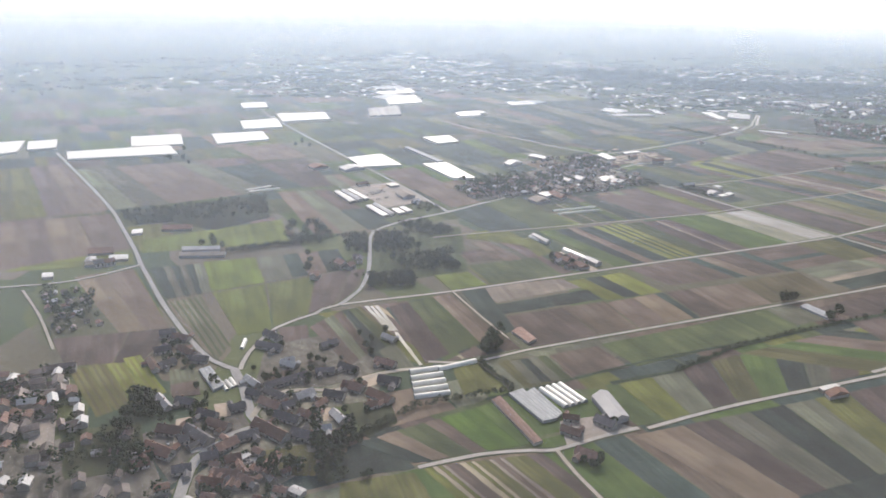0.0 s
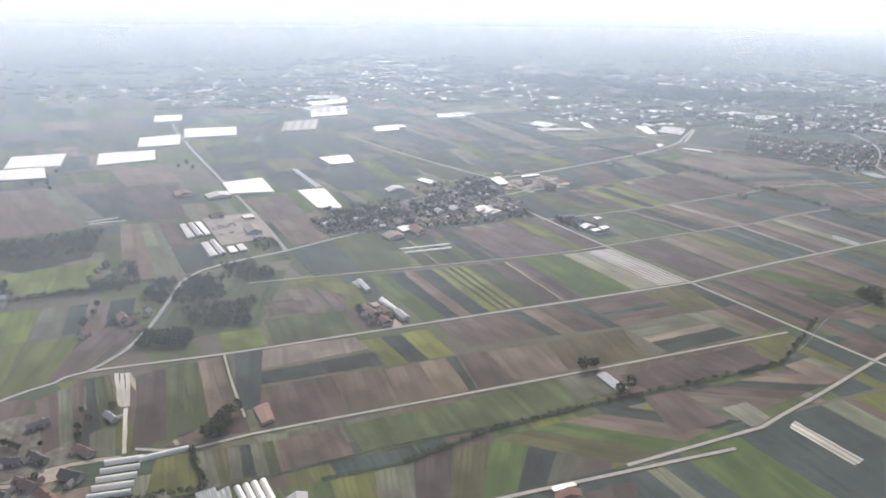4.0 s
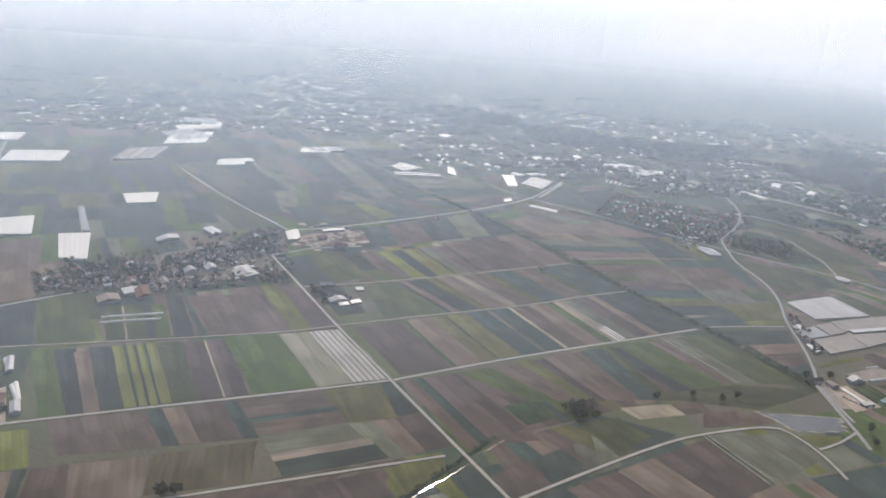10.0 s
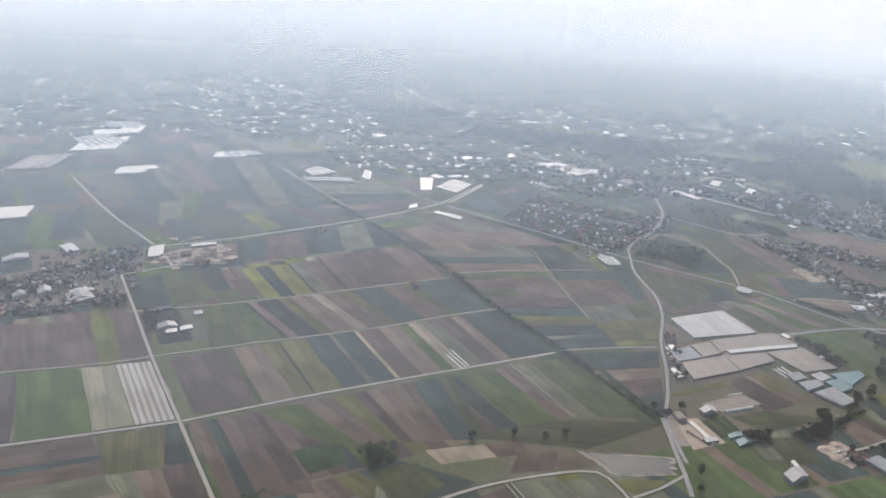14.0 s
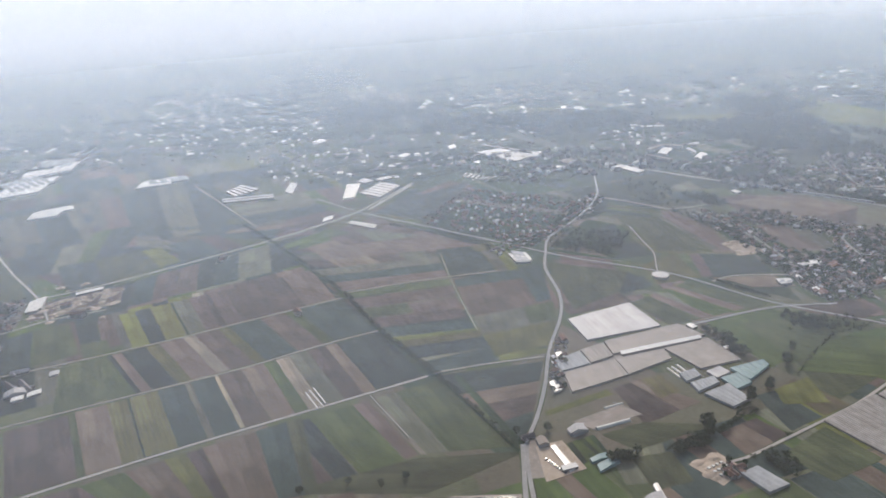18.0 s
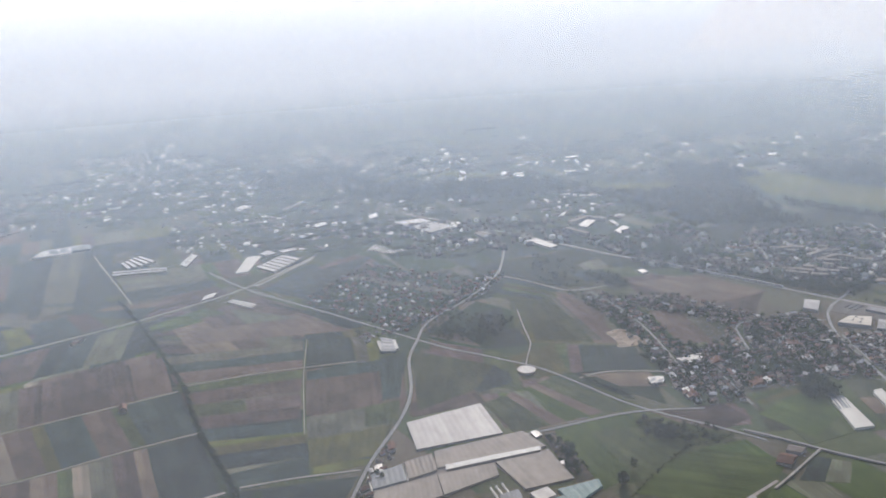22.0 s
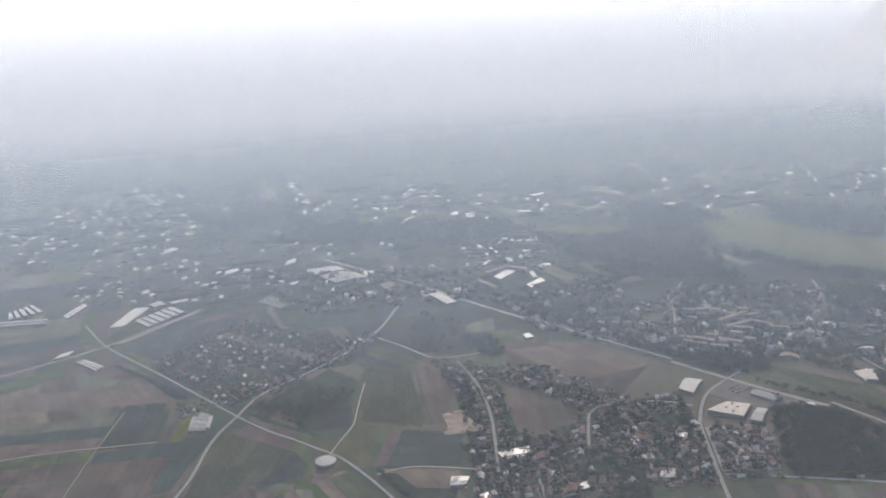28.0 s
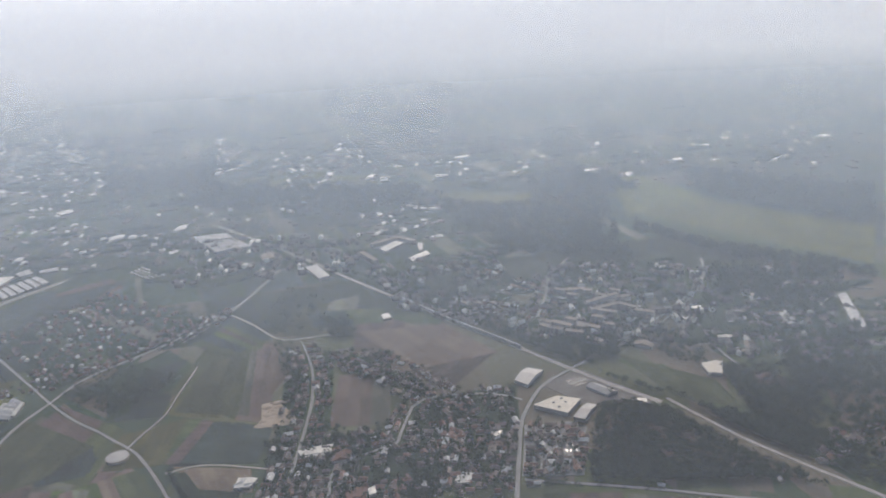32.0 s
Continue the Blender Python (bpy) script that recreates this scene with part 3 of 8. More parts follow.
def farmhouse(a, b, w, roof, h=2.0):
    """Gabled house with its ridge above the line ab: walls, two roof slopes, chimney, windows and a door."""
    d = Vector((b[0] - a[0], b[1] - a[1]))
    l, rise = d.length / 2 * 1.08, w * 0.4
    base = new("farmhouse")
    base.matrix_basis = pose((a[0] + b[0]) / 2, (a[1] + b[1]) / 2, 0, 0, 0, math.degrees(math.atan2(d.y, d.x)))
    k = w / 2
    vs = [(-l, -k, 0), (l, -k, 0), (l, k, 0), (-l, k, 0), (-l, -k, h), (l, -k, h), (l, k, h), (-l, k, h), (-l, 0, h + rise), (l, 0, h + rise)]
    piece("wall", mesh_of("wall", vs, [(0, 1, 5, 4), (1, 2, 6, 9, 5), (2, 3, 7, 6), (3, 0, 4, 8, 7)], "render_wall"), base)
    e = 0.35
    for s in (1, -1):
        low = h - e * rise / k
        vs = [(x, y, z + dz) for dz in (0.05, 0.2) for x, y, z in ((-l - e, s * (k + e), low), (l + e, s * (k + e), low), (l + e, 0, h + rise), (-l - e, 0, h + rise))]
        piece("roof_slope", mesh_of("roof_slope", vs, [(0, 1, 2, 3), (7, 6, 5, 4), (0, 4, 5, 1), (1, 5, 6, 2), (3, 7, 4, 0)], roof), base)
    x = l * rnd.uniform(-0.5, 0.5)
    vs, fs = prism([(x - 0.25, 0.1), (x + 0.25, 0.1), (x + 0.25, 0.55), (x - 0.25, 0.55)], h + rise * 0.6, h + rise + 0.7)
    piece("chimney", mesh_of("chimney", vs, fs, "brick_red"), base)
    n = max(2, int(l * 2 / 2.2))
    for s in (1, -1):
        for j in range(n):
            x, y = -l + (j + 0.5) * 2 * l / n, s * (k + 0.03)
            z0, z1, hw = (0.0, 1.3, 0.35) if j == n // 2 and s < 0 else (0.8, 1.6, 0.38)
            vs, fs = prism([(x - hw - 0.08, min(y, y + s * 0.06)), (x + hw + 0.08, min(y, y + s * 0.06)), (x + hw + 0.08, max(y, y + s * 0.06)), (x - hw - 0.08, max(y, y + s * 0.06))], max(0.0, z0 - 0.08), z1 + 0.08)
            frame_part = piece("door" if z0 == 0 else "window", mesh_of("frame", vs, fs, "brown_roof" if z0 == 0 else "white_film"), base)
            y += s * 0.075
            piece("panel" if z0 == 0 else "pane", mesh_of("pane", [(x - hw, y, z0 + 0.02), (x + hw, y, z0 + 0.02), (x + hw, y, z1), (x - hw, y, z1)], [(0, 1, 2, 3)], "window_dark"), frame_part)
    # a low wing at one end, across the house
    s, m = rnd.choice((1, -1)), rnd.choice((1, -1))
    x0, wing, z = s * l * 0.55, rnd.uniform(1.0, 1.8) * k, h * 0.8
    c, top = w * 0.26, h * 0.8 + w * 0.2
    y0, y1 = m * k, m * (k + wing)
    vs = [(x0 - c, y0, 0), (x0 + c, y0, 0), (x0 + c, y1, 0), (x0 - c, y1, 0), (x0 - c, y0, z), (x0 + c, y0, z), (x0 + c, y1, z), (x0 - c, y1, z), (x0, y1, top)]
    piece("wing_wall", mesh_of("wing_wall", vs, [(1, 2, 6, 5), (2, 3, 7, 8, 6), (3, 0, 4, 7)], "render_wall"), base)
    y2 = m * k * 0.35
    for g in (1, -1):
        vs = [(x0 + g * (c + 0.2), y1 + m * 0.2, z - 0.1 + dz) for dz in (0, 0.14)] + [(x0, y1 + m * 0.2, top + dz) for dz in (0, 0.14)] + [(x0, y2, top + dz) for dz in (0, 0.14)] + [(x0 + g * (c + 0.2), y2, z - 0.1 + dz) for dz in (0, 0.14)]
        piece("wing_roof", mesh_of("wing_roof", vs, [(0, 2, 4, 6), (1, 7, 5, 3), (0, 1, 3, 2), (0, 6, 7, 1)], roof), base)
    texts = {"roof_tile": "rendered farmhouse with a reddish-brown tiled roof", "roof_slate": "rendered farmhouse with a dark grey roof", "brick_red": "rendered farmhouse with an orange-red tiled roof", "sheet_roof": "farm building with a pale grey sheet roof"}
    tagged(base, texts[roof], "house", "village houses")


def blob(vs, fs, c, r, r2):
    """One small uneven leaf clump: a squashed octahedron with jittered corners."""
    o = len(vs)
    for d in ((1, 0, 0), (0, 1, 0), (-1, 0, 0), (0, -1, 0), (0, 0, 1), (0, 0, -1)):
        s = r * r2.uniform(0.6, 1.25)
        vs.append((c[0] + d[0] * s + r2.uniform(-0.2, 0.2) * r, c[1] + d[1] * s + r2.uniform(-0.2, 0.2) * r, c[2] + d[2] * s * 0.8))
    fs += [(o + i, o + (i + 1) % 4, o + 4) for i in range(4)] + [(o + (i + 1) % 4, o + i, o + 5) for i in range(4)]


def crown_parts(vs, fs, x, y, r, n, r2, tall=1.0):
    if on_road(x, y):
        return
    for _ in range(n):
        a, z, k = r2.uniform(0, 6.283), r2.uniform(-1, 1), r2.uniform(0.55, 1.0)
        s = math.sqrt(1 - z * z) * r * k
        blob(vs, fs, (x + s * math.cos(a), y + s * math.sin(a), r * (1.35 + 0.95 * z * k) * tall), r * r2.uniform(0.2, 0.36), r2)


for i in range(6):
    r2 = random.Random(40 + i)
    base = new("tree")
    k = 6
    ring = [(0.09, 0), (0.06, 0.7), (0.03, 1.6)]
    vs = [(w * math.cos(6.283 * j / k), w * math.sin(6.283 * j / k), z) for w, z in ring for j in range(k)]
    fs = [(s * k + j, s * k + (j + 1) % k, (s + 1) * k + (j + 1) % k, (s + 1) * k + j) for s in range(2) for j in range(k)]
    for j in range(4):
        a = 1.6 * j + i
        o = len(vs)
        vs += [(0.03, 0, 0.75), (-0.03, 0, 0.75), (0, 0.03, 0.8), (0.6 * math.cos(a), 0.6 * math.sin(a), 1.4 + 0.1 * j)]
        fs += [(o, o + 1, o + 3), (o + 1, o + 2, o + 3), (o + 2, o, o + 3)]
    piece("trunk", mesh_of("trunk", vs, fs, "bark"), base)
    vs, fs = [], []
    crown_parts(vs, fs, 0, 0, 1.0, 70, r2, 1.0 if i < 4 else 1.5)
    piece("crown", mesh_of("crown", vs, fs, "foliage"), base)
    base.location = (-300 + 8 * i, -930, 0)
    TREES.append(tagged(base, "broad leafy tree with a dark green crown" if i < 4 else "tall narrow dark green tree", "tree", "trees"))


def put_tree(x, y, r):
    if on_road(x, y):
        return
    t = copy_thing(rnd.choice(TREES), pose(x, y, 0, 0, 0, rnd.uniform(0, 360)))
    t.scale = (r, r, r * rnd.uniform(0.85, 1.15))


def trees(r, *pts):
    for x, y in pts:
        put_tree(x, y, r * rnd.uniform(0.85, 1.15))


def put_house(x, y, ang, size, kinds=(0, 0, 1, 1, 2, 3, 4, 5, 6)):
    if on_road(x, y):
        return
    ob = copy_thing(HOUSES[rnd.choice(kinds)], pose(x, y, 0, 0, 0, ang))
    s = size * rnd.uniform(0.85, 1.15)
    ob.scale = (s, s, s)


def village(a, b, c, d, nx, ny, n_trees, size, far=False):
    """Houses on uneven plots along the two directions of the quarter, with garden trees between; far quarters are joined."""
    q = [a, b, c, d]
    ang = math.degrees(math.atan2(b[1] - a[1], b[0] - a[0]))
    walls, wf, roofs, rf, tv, tf, pale, pf, red, redf = ([] for _ in range(10))
    for i in range(nx):
        for j in range(ny):
            if rnd.random() < (0.27 if far else 0.12):
                continue
            x, y = bilinear(q, (i + 0.5 + rnd.uniform(-0.32, 0.32)) / nx, (j + 0.5 + rnd.uniform(-0.32, 0.32)) / ny)
            turn = ang + rnd.choice((0, 90)) + rnd.uniform(-14, 14)
            if far:
                k = size * rnd.uniform(0.9, 1.5)
                gabled_into(walls, wf, *rnd.choices(((pale, pf), (red, redf), (roofs, rf)), (13, 30, 57))[0], x, y, rnd.uniform(2.2, 3.0) * k, rnd.uniform(2.8, 4.6) * k, 3.2 * k, rnd.uniform(1.2, 1.9) * k, radians(turn))
            else:
                put_house(x, y, turn, size)
    for _ in range(int(n_trees * (4.3 if far else 1))):
        x, y = bilinear(q, rnd.random(), rnd.random())
        if far:
            crown_parts(tv, tf, x, y, rnd.choice((1.2, 1.6, 2.1, 2.7)) * rnd.uniform(0.8, 1.15), 22, rnd)
        else:
            put_tree(x, y, rnd.uniform(1.1, 2.1))
    if far:
        tagged(new("village_walls", mesh_of("village_walls", walls, wf, "render_wall")), "pale rendered walls of closely built village houses", "buildings", kind="stuff")
        tagged(new("village_roofs", mesh_of("village_roofs", roofs, rf, "roof_mixed")), "brown, red and grey pitched roofs of village houses", "roofs", kind="stuff")
        tagged(new("tiled_roofs", mesh_of("tiled_roofs", red, redf, "roof_tile")), "weathered reddish tiled roofs of village houses", "roofs", kind="stuff")
        tagged(new("pale_roofs", mesh_of("pale_roofs", pale, pf, "pale_roof")), "bright pale sheet roofs among village houses", "roofs", kind="stuff")
        tagged(new("village_trees", mesh_of("village_trees", tv, tf, "foliage")), "dark garden trees crowded between village houses", "trees", kind="stuff")


def gabled_into(walls, wf, roofs, rf, x, y, w, l, h, rise, ang):
    """Adds one gabled house to the joined walls and roofs."""
    if on_road(x, y):
        return
    ca, sa = math.cos(ang), math.sin(ang)
    spin = lambda p: (x + p[0] * ca - p[1] * sa, y + p[0] * sa + p[1] * ca, p[2])
    o = len(walls)
    walls += [spin(p) for p in ((-w, -l, 0), (w, -l, 0), (w, l, 0), (-w, l, 0), (-w, -l, h), (w, -l, h), (w, l, h), (-w, l, h), (0, -l, h + rise), (0, l, h + rise))]
    wf += [tuple(o + i for i in f) for f in ((0, 1, 5, 4), (1, 2, 6, 5), (2, 3, 7, 6), (3, 0, 4, 7), (4, 5, 8), (6, 7, 9))]
    e = 0.3
    for s in (1, -1):
        o = len(roofs)
        low, top = h - e * rise / w + 0.06, h + rise + 0.06
        roofs += [spin(p) for dz in (0, 0.18) for p in ((s * (w + e), -l - e, low + dz), (0, -l - e, top + dz), (0, l + e, top + dz), (s * (w + e), l + e, low + dz))]
        rf += [tuple(o + i for i in f) for f in ((4, 5, 6, 7), (0, 3, 2, 1), (0, 1, 5, 4), (2, 3, 7, 6), (3, 0, 4, 7))]


def street(far, size, gap, off, *pts):
    """Houses along both sides of a village street, with a looser second row and garden trees behind."""
    walls, wf, roofs, rf, tv, tf, pale, pf, red, redf = ([] for _ in range(10))
    for a, b in zip(pts, pts[1:]):
        d = Vector((b[0] - a[0], b[1] - a[1]))
        side = Vector((-d.y, d.x)).normalized()
        turn = math.degrees(math.atan2(d.y, d.x))
        n = max(1, int(d.length / gap))
        for k in range(n):
            for s in (1, -1):
                for row, chance in ((1.0, 0.8), (2.1, 0.42 if far else 0.6)):
                    p = Vector(a) + d * ((k + rnd.uniform(0.2, 0.8)) / n) + side * s * off * row * rnd.uniform(0.85, 1.25)
                    ang = turn + rnd.choice((0, 90)) + rnd.uniform(-8, 8)
                    if rnd.random() > chance:
                        continue
                    if far:
                        z = size * rnd.uniform(0.75, 1.2)
                        gabled_into(walls, wf, *rnd.choices(((pale, pf), (red, redf), (roofs, rf)), (13, 30, 57))[0], p.x, p.y, rnd.uniform(2.2, 3.2) * z, rnd.uniform(2.8, 5.0) * z, 3.0 * z, rnd.uniform(1.2, 1.9) * z, radians(ang))
                    else:
                        put_house(p.x, p.y, ang, size)
                for _ in range(rnd.choice((0, 1, 2)) if far else rnd.choice((0, 1))):
                    p = Vector(a) + d * ((k + rnd.random()) / n) + side * s * off * rnd.uniform(1.4, 2.8)
                    if far:
                        crown_parts(tv, tf, p.x, p.y, rnd.choice((1.1, 1.5, 2.0, 2.5)) * rnd.uniform(0.8, 1.15), 22, rnd)
                    else:
                        put_tree(p.x, p.y, rnd.uniform(1.0, 1.9))
    if far:
        tagged(new("village_walls", mesh_of("village_walls", walls, wf, "render_wall")), "pale rendered walls of houses along a village street", "buildings", kind="stuff")
        tagged(new("village_roofs", mesh_of("village_roofs", roofs, rf, "roof_mixed")), "brown, red and grey pitched roofs along a village street", "roofs", kind="stuff")
        tagged(new("tiled_roofs", mesh_of("tiled_roofs", red, redf, "roof_tile")), "weathered reddish tiled roofs along a village street", "roofs", kind="stuff")
        tagged(new("pale_roofs", mesh_of("pale_roofs", pale, pf, "pale_roof")), "bright pale sheet roofs along a village street", "roofs", kind="stuff")
        tagged(new("village_trees", mesh_of("village_trees", tv, tf, "foliage")), "dark garden trees behind the houses of a street", "trees", kind="stuff")


def wood(a, b, c, d, n, r):
    """Many crowns joined into one canopy."""
    vs, fs = [], []
    for _ in range(n):
        x, y = bilinear([a, b, c, d], rnd.random(), rnd.random())
        crown_parts(vs, fs, x, y, r * rnd.uniform(0.7, 1.2), 24, rnd)
    tagged(new("woodland", mesh_of("woodland", vs, fs, "foliage")), "dense dark green woodland canopy", "woodland", kind="stuff")


def hedge(n, r, *pts):
    vs, fs = [], []
    for k in range(n):
        t = (k + rnd.random()) / n * (len(pts) - 1)
        i = min(int(t), len(pts) - 2)
        x, y = lerp(pts[i], pts[i + 1], t - i)
        crown_parts(vs, fs, x + rnd.uniform(-1, 1), y + rnd.uniform(-1, 1), r * rnd.uniform(0.6, 1.2), 22, rnd)
    tagged(new("hedgerow", mesh_of("hedgerow", vs, fs, "foliage")), "uneven dark hedgerow of bushes along a field edge", "hedge", kind="stuff")


def boxes_into(vs, fs, x, y, w, l, h, rise, ang):
    o = len(vs)
    ca, sa = math.cos(ang), math.sin(ang)
    for px, py, pz in ((-w, -l, 0), (w, -l, 0), (w, l, 0), (-w, l, 0), (-w, -l, h), (w, -l, h), (w, l, h), (-w, l, h), (0, -l, h + rise), (0, l, h + rise)):
        vs.append((x + px * ca - py * sa, y + px * sa + py * ca, pz))
    fs += [tuple(o + i for i in f) for f in ((0, 1, 5, 4), (1, 2, 6, 5), (2, 3, 7, 6), (3, 0, 4, 7), (4, 5, 8), (6, 7, 9), (5, 6, 9, 8), (7, 4, 8, 9))]


def town(a, b, c, d, n, size):
    """Far streets of buildings with gardens: too many and too small to count."""
    vs, fs, pv, pf, tv, tf = [], [], [], [], [], []
    n = int(n * 0.55)
    ang = math.atan2(b[1] - a[1], b[0] - a[0])
    far = a[1] + b[1] + c[1] + d[1] > 3900
    for _ in range(n):
        x, y = bilinear([a, b, c, d], rnd.random(), rnd.random())
        big = rnd.random() < 0.05
        w, l = (rnd.uniform(3.5, 6), rnd.uniform(5, 12)) if big else (rnd.uniform(2, 3.4), rnd.uniform(3, 6))
        pale = rnd.random() < ((0.4 if big else 0.24) if far else (0.22 if big else 0.12))
        boxes_into(pv if pale else vs, pf if pale else fs, x, y, w * size * 0.8, l * size * 0.8, rnd.uniform(2.5, 4) * size * (0.55 if far else 1), 0.3 if big or far else w * 0.7 * size, ang + rnd.choice((0, 1.57)) + rnd.uniform(-0.25, 0.25))
    q, middle = [a, b, c, d], (a[1] + b[1] + c[1] + d[1]) / 4
    if middle < 800:
        for _ in range(int(n * 4.2)):
            x, y = bilinear(q, rnd.random(), rnd.random())
            crown_parts(tv, tf, x, y, size * rnd.choice((1.4, 2.0, 2.8, 3.6)), 9, rnd)
    # garden trees and small woods stand in long close groups, with an uneven canopy
    for _ in range(int(n * 0.15)):
        x, y = bilinear(q, rnd.random(), rnd.random())
        long, deep = size * rnd.uniform(10, 44), size * rnd.uniform(5, 18)
        if any(on_road(x + u * long * 0.25, y + v * deep * 0.5) for u in (-4, -3, -2, -1, 0, 1, 2, 3, 4) for v in (-2, -1, 0, 1, 2)):
            continue
        o, nx, ny = len(tv), 9, 5
        for j in range(ny):
            for i in range(nx):
                u, v = i / (nx - 1) * 2 - 1, j / (ny - 1) * 2 - 1
                edge = abs(u) == 1 or abs(v) == 1
                round_off = 1 - 0.35 * abs(u * v)
                tv.append((x + (u * round_off + rnd.uniform(-0.12, 0.12)) * long, y + (v * round_off + rnd.uniform(-0.2, 0.2)) * deep, 0.0 if edge else size * rnd.uniform(1.6, 4.2)))
        tf += [(o + j * nx + i, o + j * nx + i + 1, o + (j + 1) * nx + i + 1, o + (j + 1) * nx + i) for j in range(ny - 1) for i in range(nx - 1)]
    tagged(new("town_houses", mesh_of("town_houses", vs, fs, "town_block")), "distant pale and brown town buildings in rows", "buildings", kind="stuff")
    tagged(new("town_halls", mesh_of("town_halls", pv, pf, "white_film")), "distant bright white-roofed halls among houses", "buildings", kind="stuff")
    tagged(new("town_trees", mesh_of("town_trees", tv, tf, "foliage")), "dark garden trees between distant houses", "trees", kind="stuff")


def allotments(a, b, c, d, n):
    vs, fs, tv, tf, lv, lf = [], [], [], [], [], []
    for _ in range(n):
        x, y = bilinear([a, b, c, d], rnd.random(), rnd.random())
        light = rnd.random() < 0.11
        boxes_into(lv if light else vs, lf if light else fs, x, y, rnd.uniform(0.9, 1.7), rnd.uniform(1.2, 2.2), 2.0, 0.7, rnd.uniform(0, 3))
    for _ in range(int(n * 3)):
        x, y = bilinear([a, b, c, d], rnd.random(), rnd.random())
        crown_parts(tv, tf, x, y, rnd.uniform(0.9, 2.0), 14, rnd)
    tagged(new("garden_huts", mesh_of("garden_huts", vs, fs, "roof_tile")), "small brownish garden huts of an allotment colony", "huts", kind="stuff")
    tagged(new("pale_huts", mesh_of("pale_huts", lv, lf, "white_film")), "white-roofed garden huts of an allotment colony", "huts", kind="stuff")
    tagged(new("garden_shrubs", mesh_of("garden_shrubs", tv, tf, "foliage")), "dark shrubs and fruit trees of an allotment colony", "shrubs", kind="stuff")


def houses(*pts):
    for x, y in pts:
        put_house(x, y, rnd.uniform(0, 180), 1.0)


def pond(a, b, c, d):
    """A shallow pond with an uneven bank and a muddy rim."""
    q = turned([a, b, c, d])
    r2 = random.Random(5)
    for name, mat, grow, z, text, cat in (("pond_bank", "yard", 1.12, 0.12, "muddy trodden bank round a pond", "bank"), ("pond", "pond_water", 1.0, 0.16, "shallow pond with still silvery water", "pond")):
        cx, cy = sum(p[0] for p in q) / 4, sum(p[1] for p in q) / 4
        ring = []
        for i in range(4):
            for k in range(8):
                x, y = lerp(q[i], q[(i + 1) % 4], k / 8)
                w = grow * r2.uniform(0.88, 1.06)
                ring.append((cx + (x - cx) * w, cy + (y - cy) * w, z))
        o = [(x, y, 0.0) for x, y, _ in ring]
        n = len(ring)
        tagged(new(name, mesh_of(name, ring + o, [tuple(range(n))] + [(i, n + i, n + (i + 1) % n, (i + 1) % n) for i in range(n)], mat)), text, cat, kind="structure")


def stream(width, *pts):
    vs, fs = [], []
    for i, p in enumerate(pts[:-1]):
        n = 10
        for k in range(n + (i == len(pts) - 2)):
            x, y = lerp(p, pts[i + 1], k / n)
            d = Vector((pts[i + 1][0] - p[0], pts[i + 1][1] - p[1])).normalized()
            w = width / 2 * rnd.uniform(0.6, 1.3)
            s = rnd.uniform(-0.6, 0.6)
            vs += [(x - d.y * (s + w), y + d.x * (s + w), 0.2), (x - d.y * (s - w), y + d.x * (s - w), 0.2)]
    fs = [(2 * i, 2 * i + 1, 2 * i + 3, 2 * i + 2) for i in range(len(vs) // 2 - 1)]
    tagged(new("stream", mesh_of("stream", vs, fs, "pond_water")), "narrow brook of shining water between field edges", "stream", kind="structure")


def ditch(width, *pts):
    """A strip of rough dark grass along a ditch, uneven in width."""
    vs, fs = [], []
    LEVEL[0] += 0.004
    for a, b in zip(pts, pts[1:]):
        d = Vector((b[0] - a[0], b[1] - a[1]))
        side = Vector((-d.y, d.x)).normalized()
        n = max(2, int(d.length / 5))
        for k in range(n + 1):
            p, w = Vector(a) + d * (k / n), width * rnd.uniform(0.35, 0.65)
            vs += [(p.x + side.x * w, p.y + side.y * w, 0.17 + LEVEL[0] * 0.1), (p.x - side.x * w, p.y - side.y * w, 0.17 + LEVEL[0] * 0.1)]
            if k:
                o = len(vs) - 4
                fs.append((o, o + 2, o + 3, o + 1))
    tagged(new("ditch", mesh_of("ditch", vs, fs, KINDS["D"][0])), "dark overgrown ditch between fields", "ditch", kind="structure")


def tank(c, r):
    """Round covered basin: wall, sloping lid, rim."""
    n = 28
    base = new("water_tank")
    base.location = (*c, 0)
    ring = lambda k, z: [(k * math.cos(6.2832 * i / n), k * math.sin(6.2832 * i / n), z) for i in range(n)]
    band = [(i, (i + 1) % n, n + (i + 1) % n, n + i) for i in range(n)]
    piece("wall", mesh_of("wall", ring(r, 0) + ring(r, 2.4), band, "concrete"), base)
    piece("lid", mesh_of("lid", ring(r * 0.94, 2.3) + [(0, 0, 3.0)], [(i, (i + 1) % n, n) for i in range(n)], "sheet_roof"), base)
    piece("rim", mesh_of("rim", ring(r * 1.03, 2.2) + ring(r * 1.03, 2.6) + ring(r * 0.93, 2.6), band + [(n + a, n + b, n + c2, n + d) for a, b, c2, d in band], "concrete"), base)
    tagged(base, "low round concrete basin with a grey lid", "tank")


def yard(a, b, c, d, mat, text):
    vs, fs = prism(turned([a, b, c, d]), 0, 0.2 + LEVEL[0] * 0.1)
    LEVEL[0] += 0.004
    tagged(new("yard", mesh_of("yard", vs, fs, mat)), text, "yard", kind="structure")


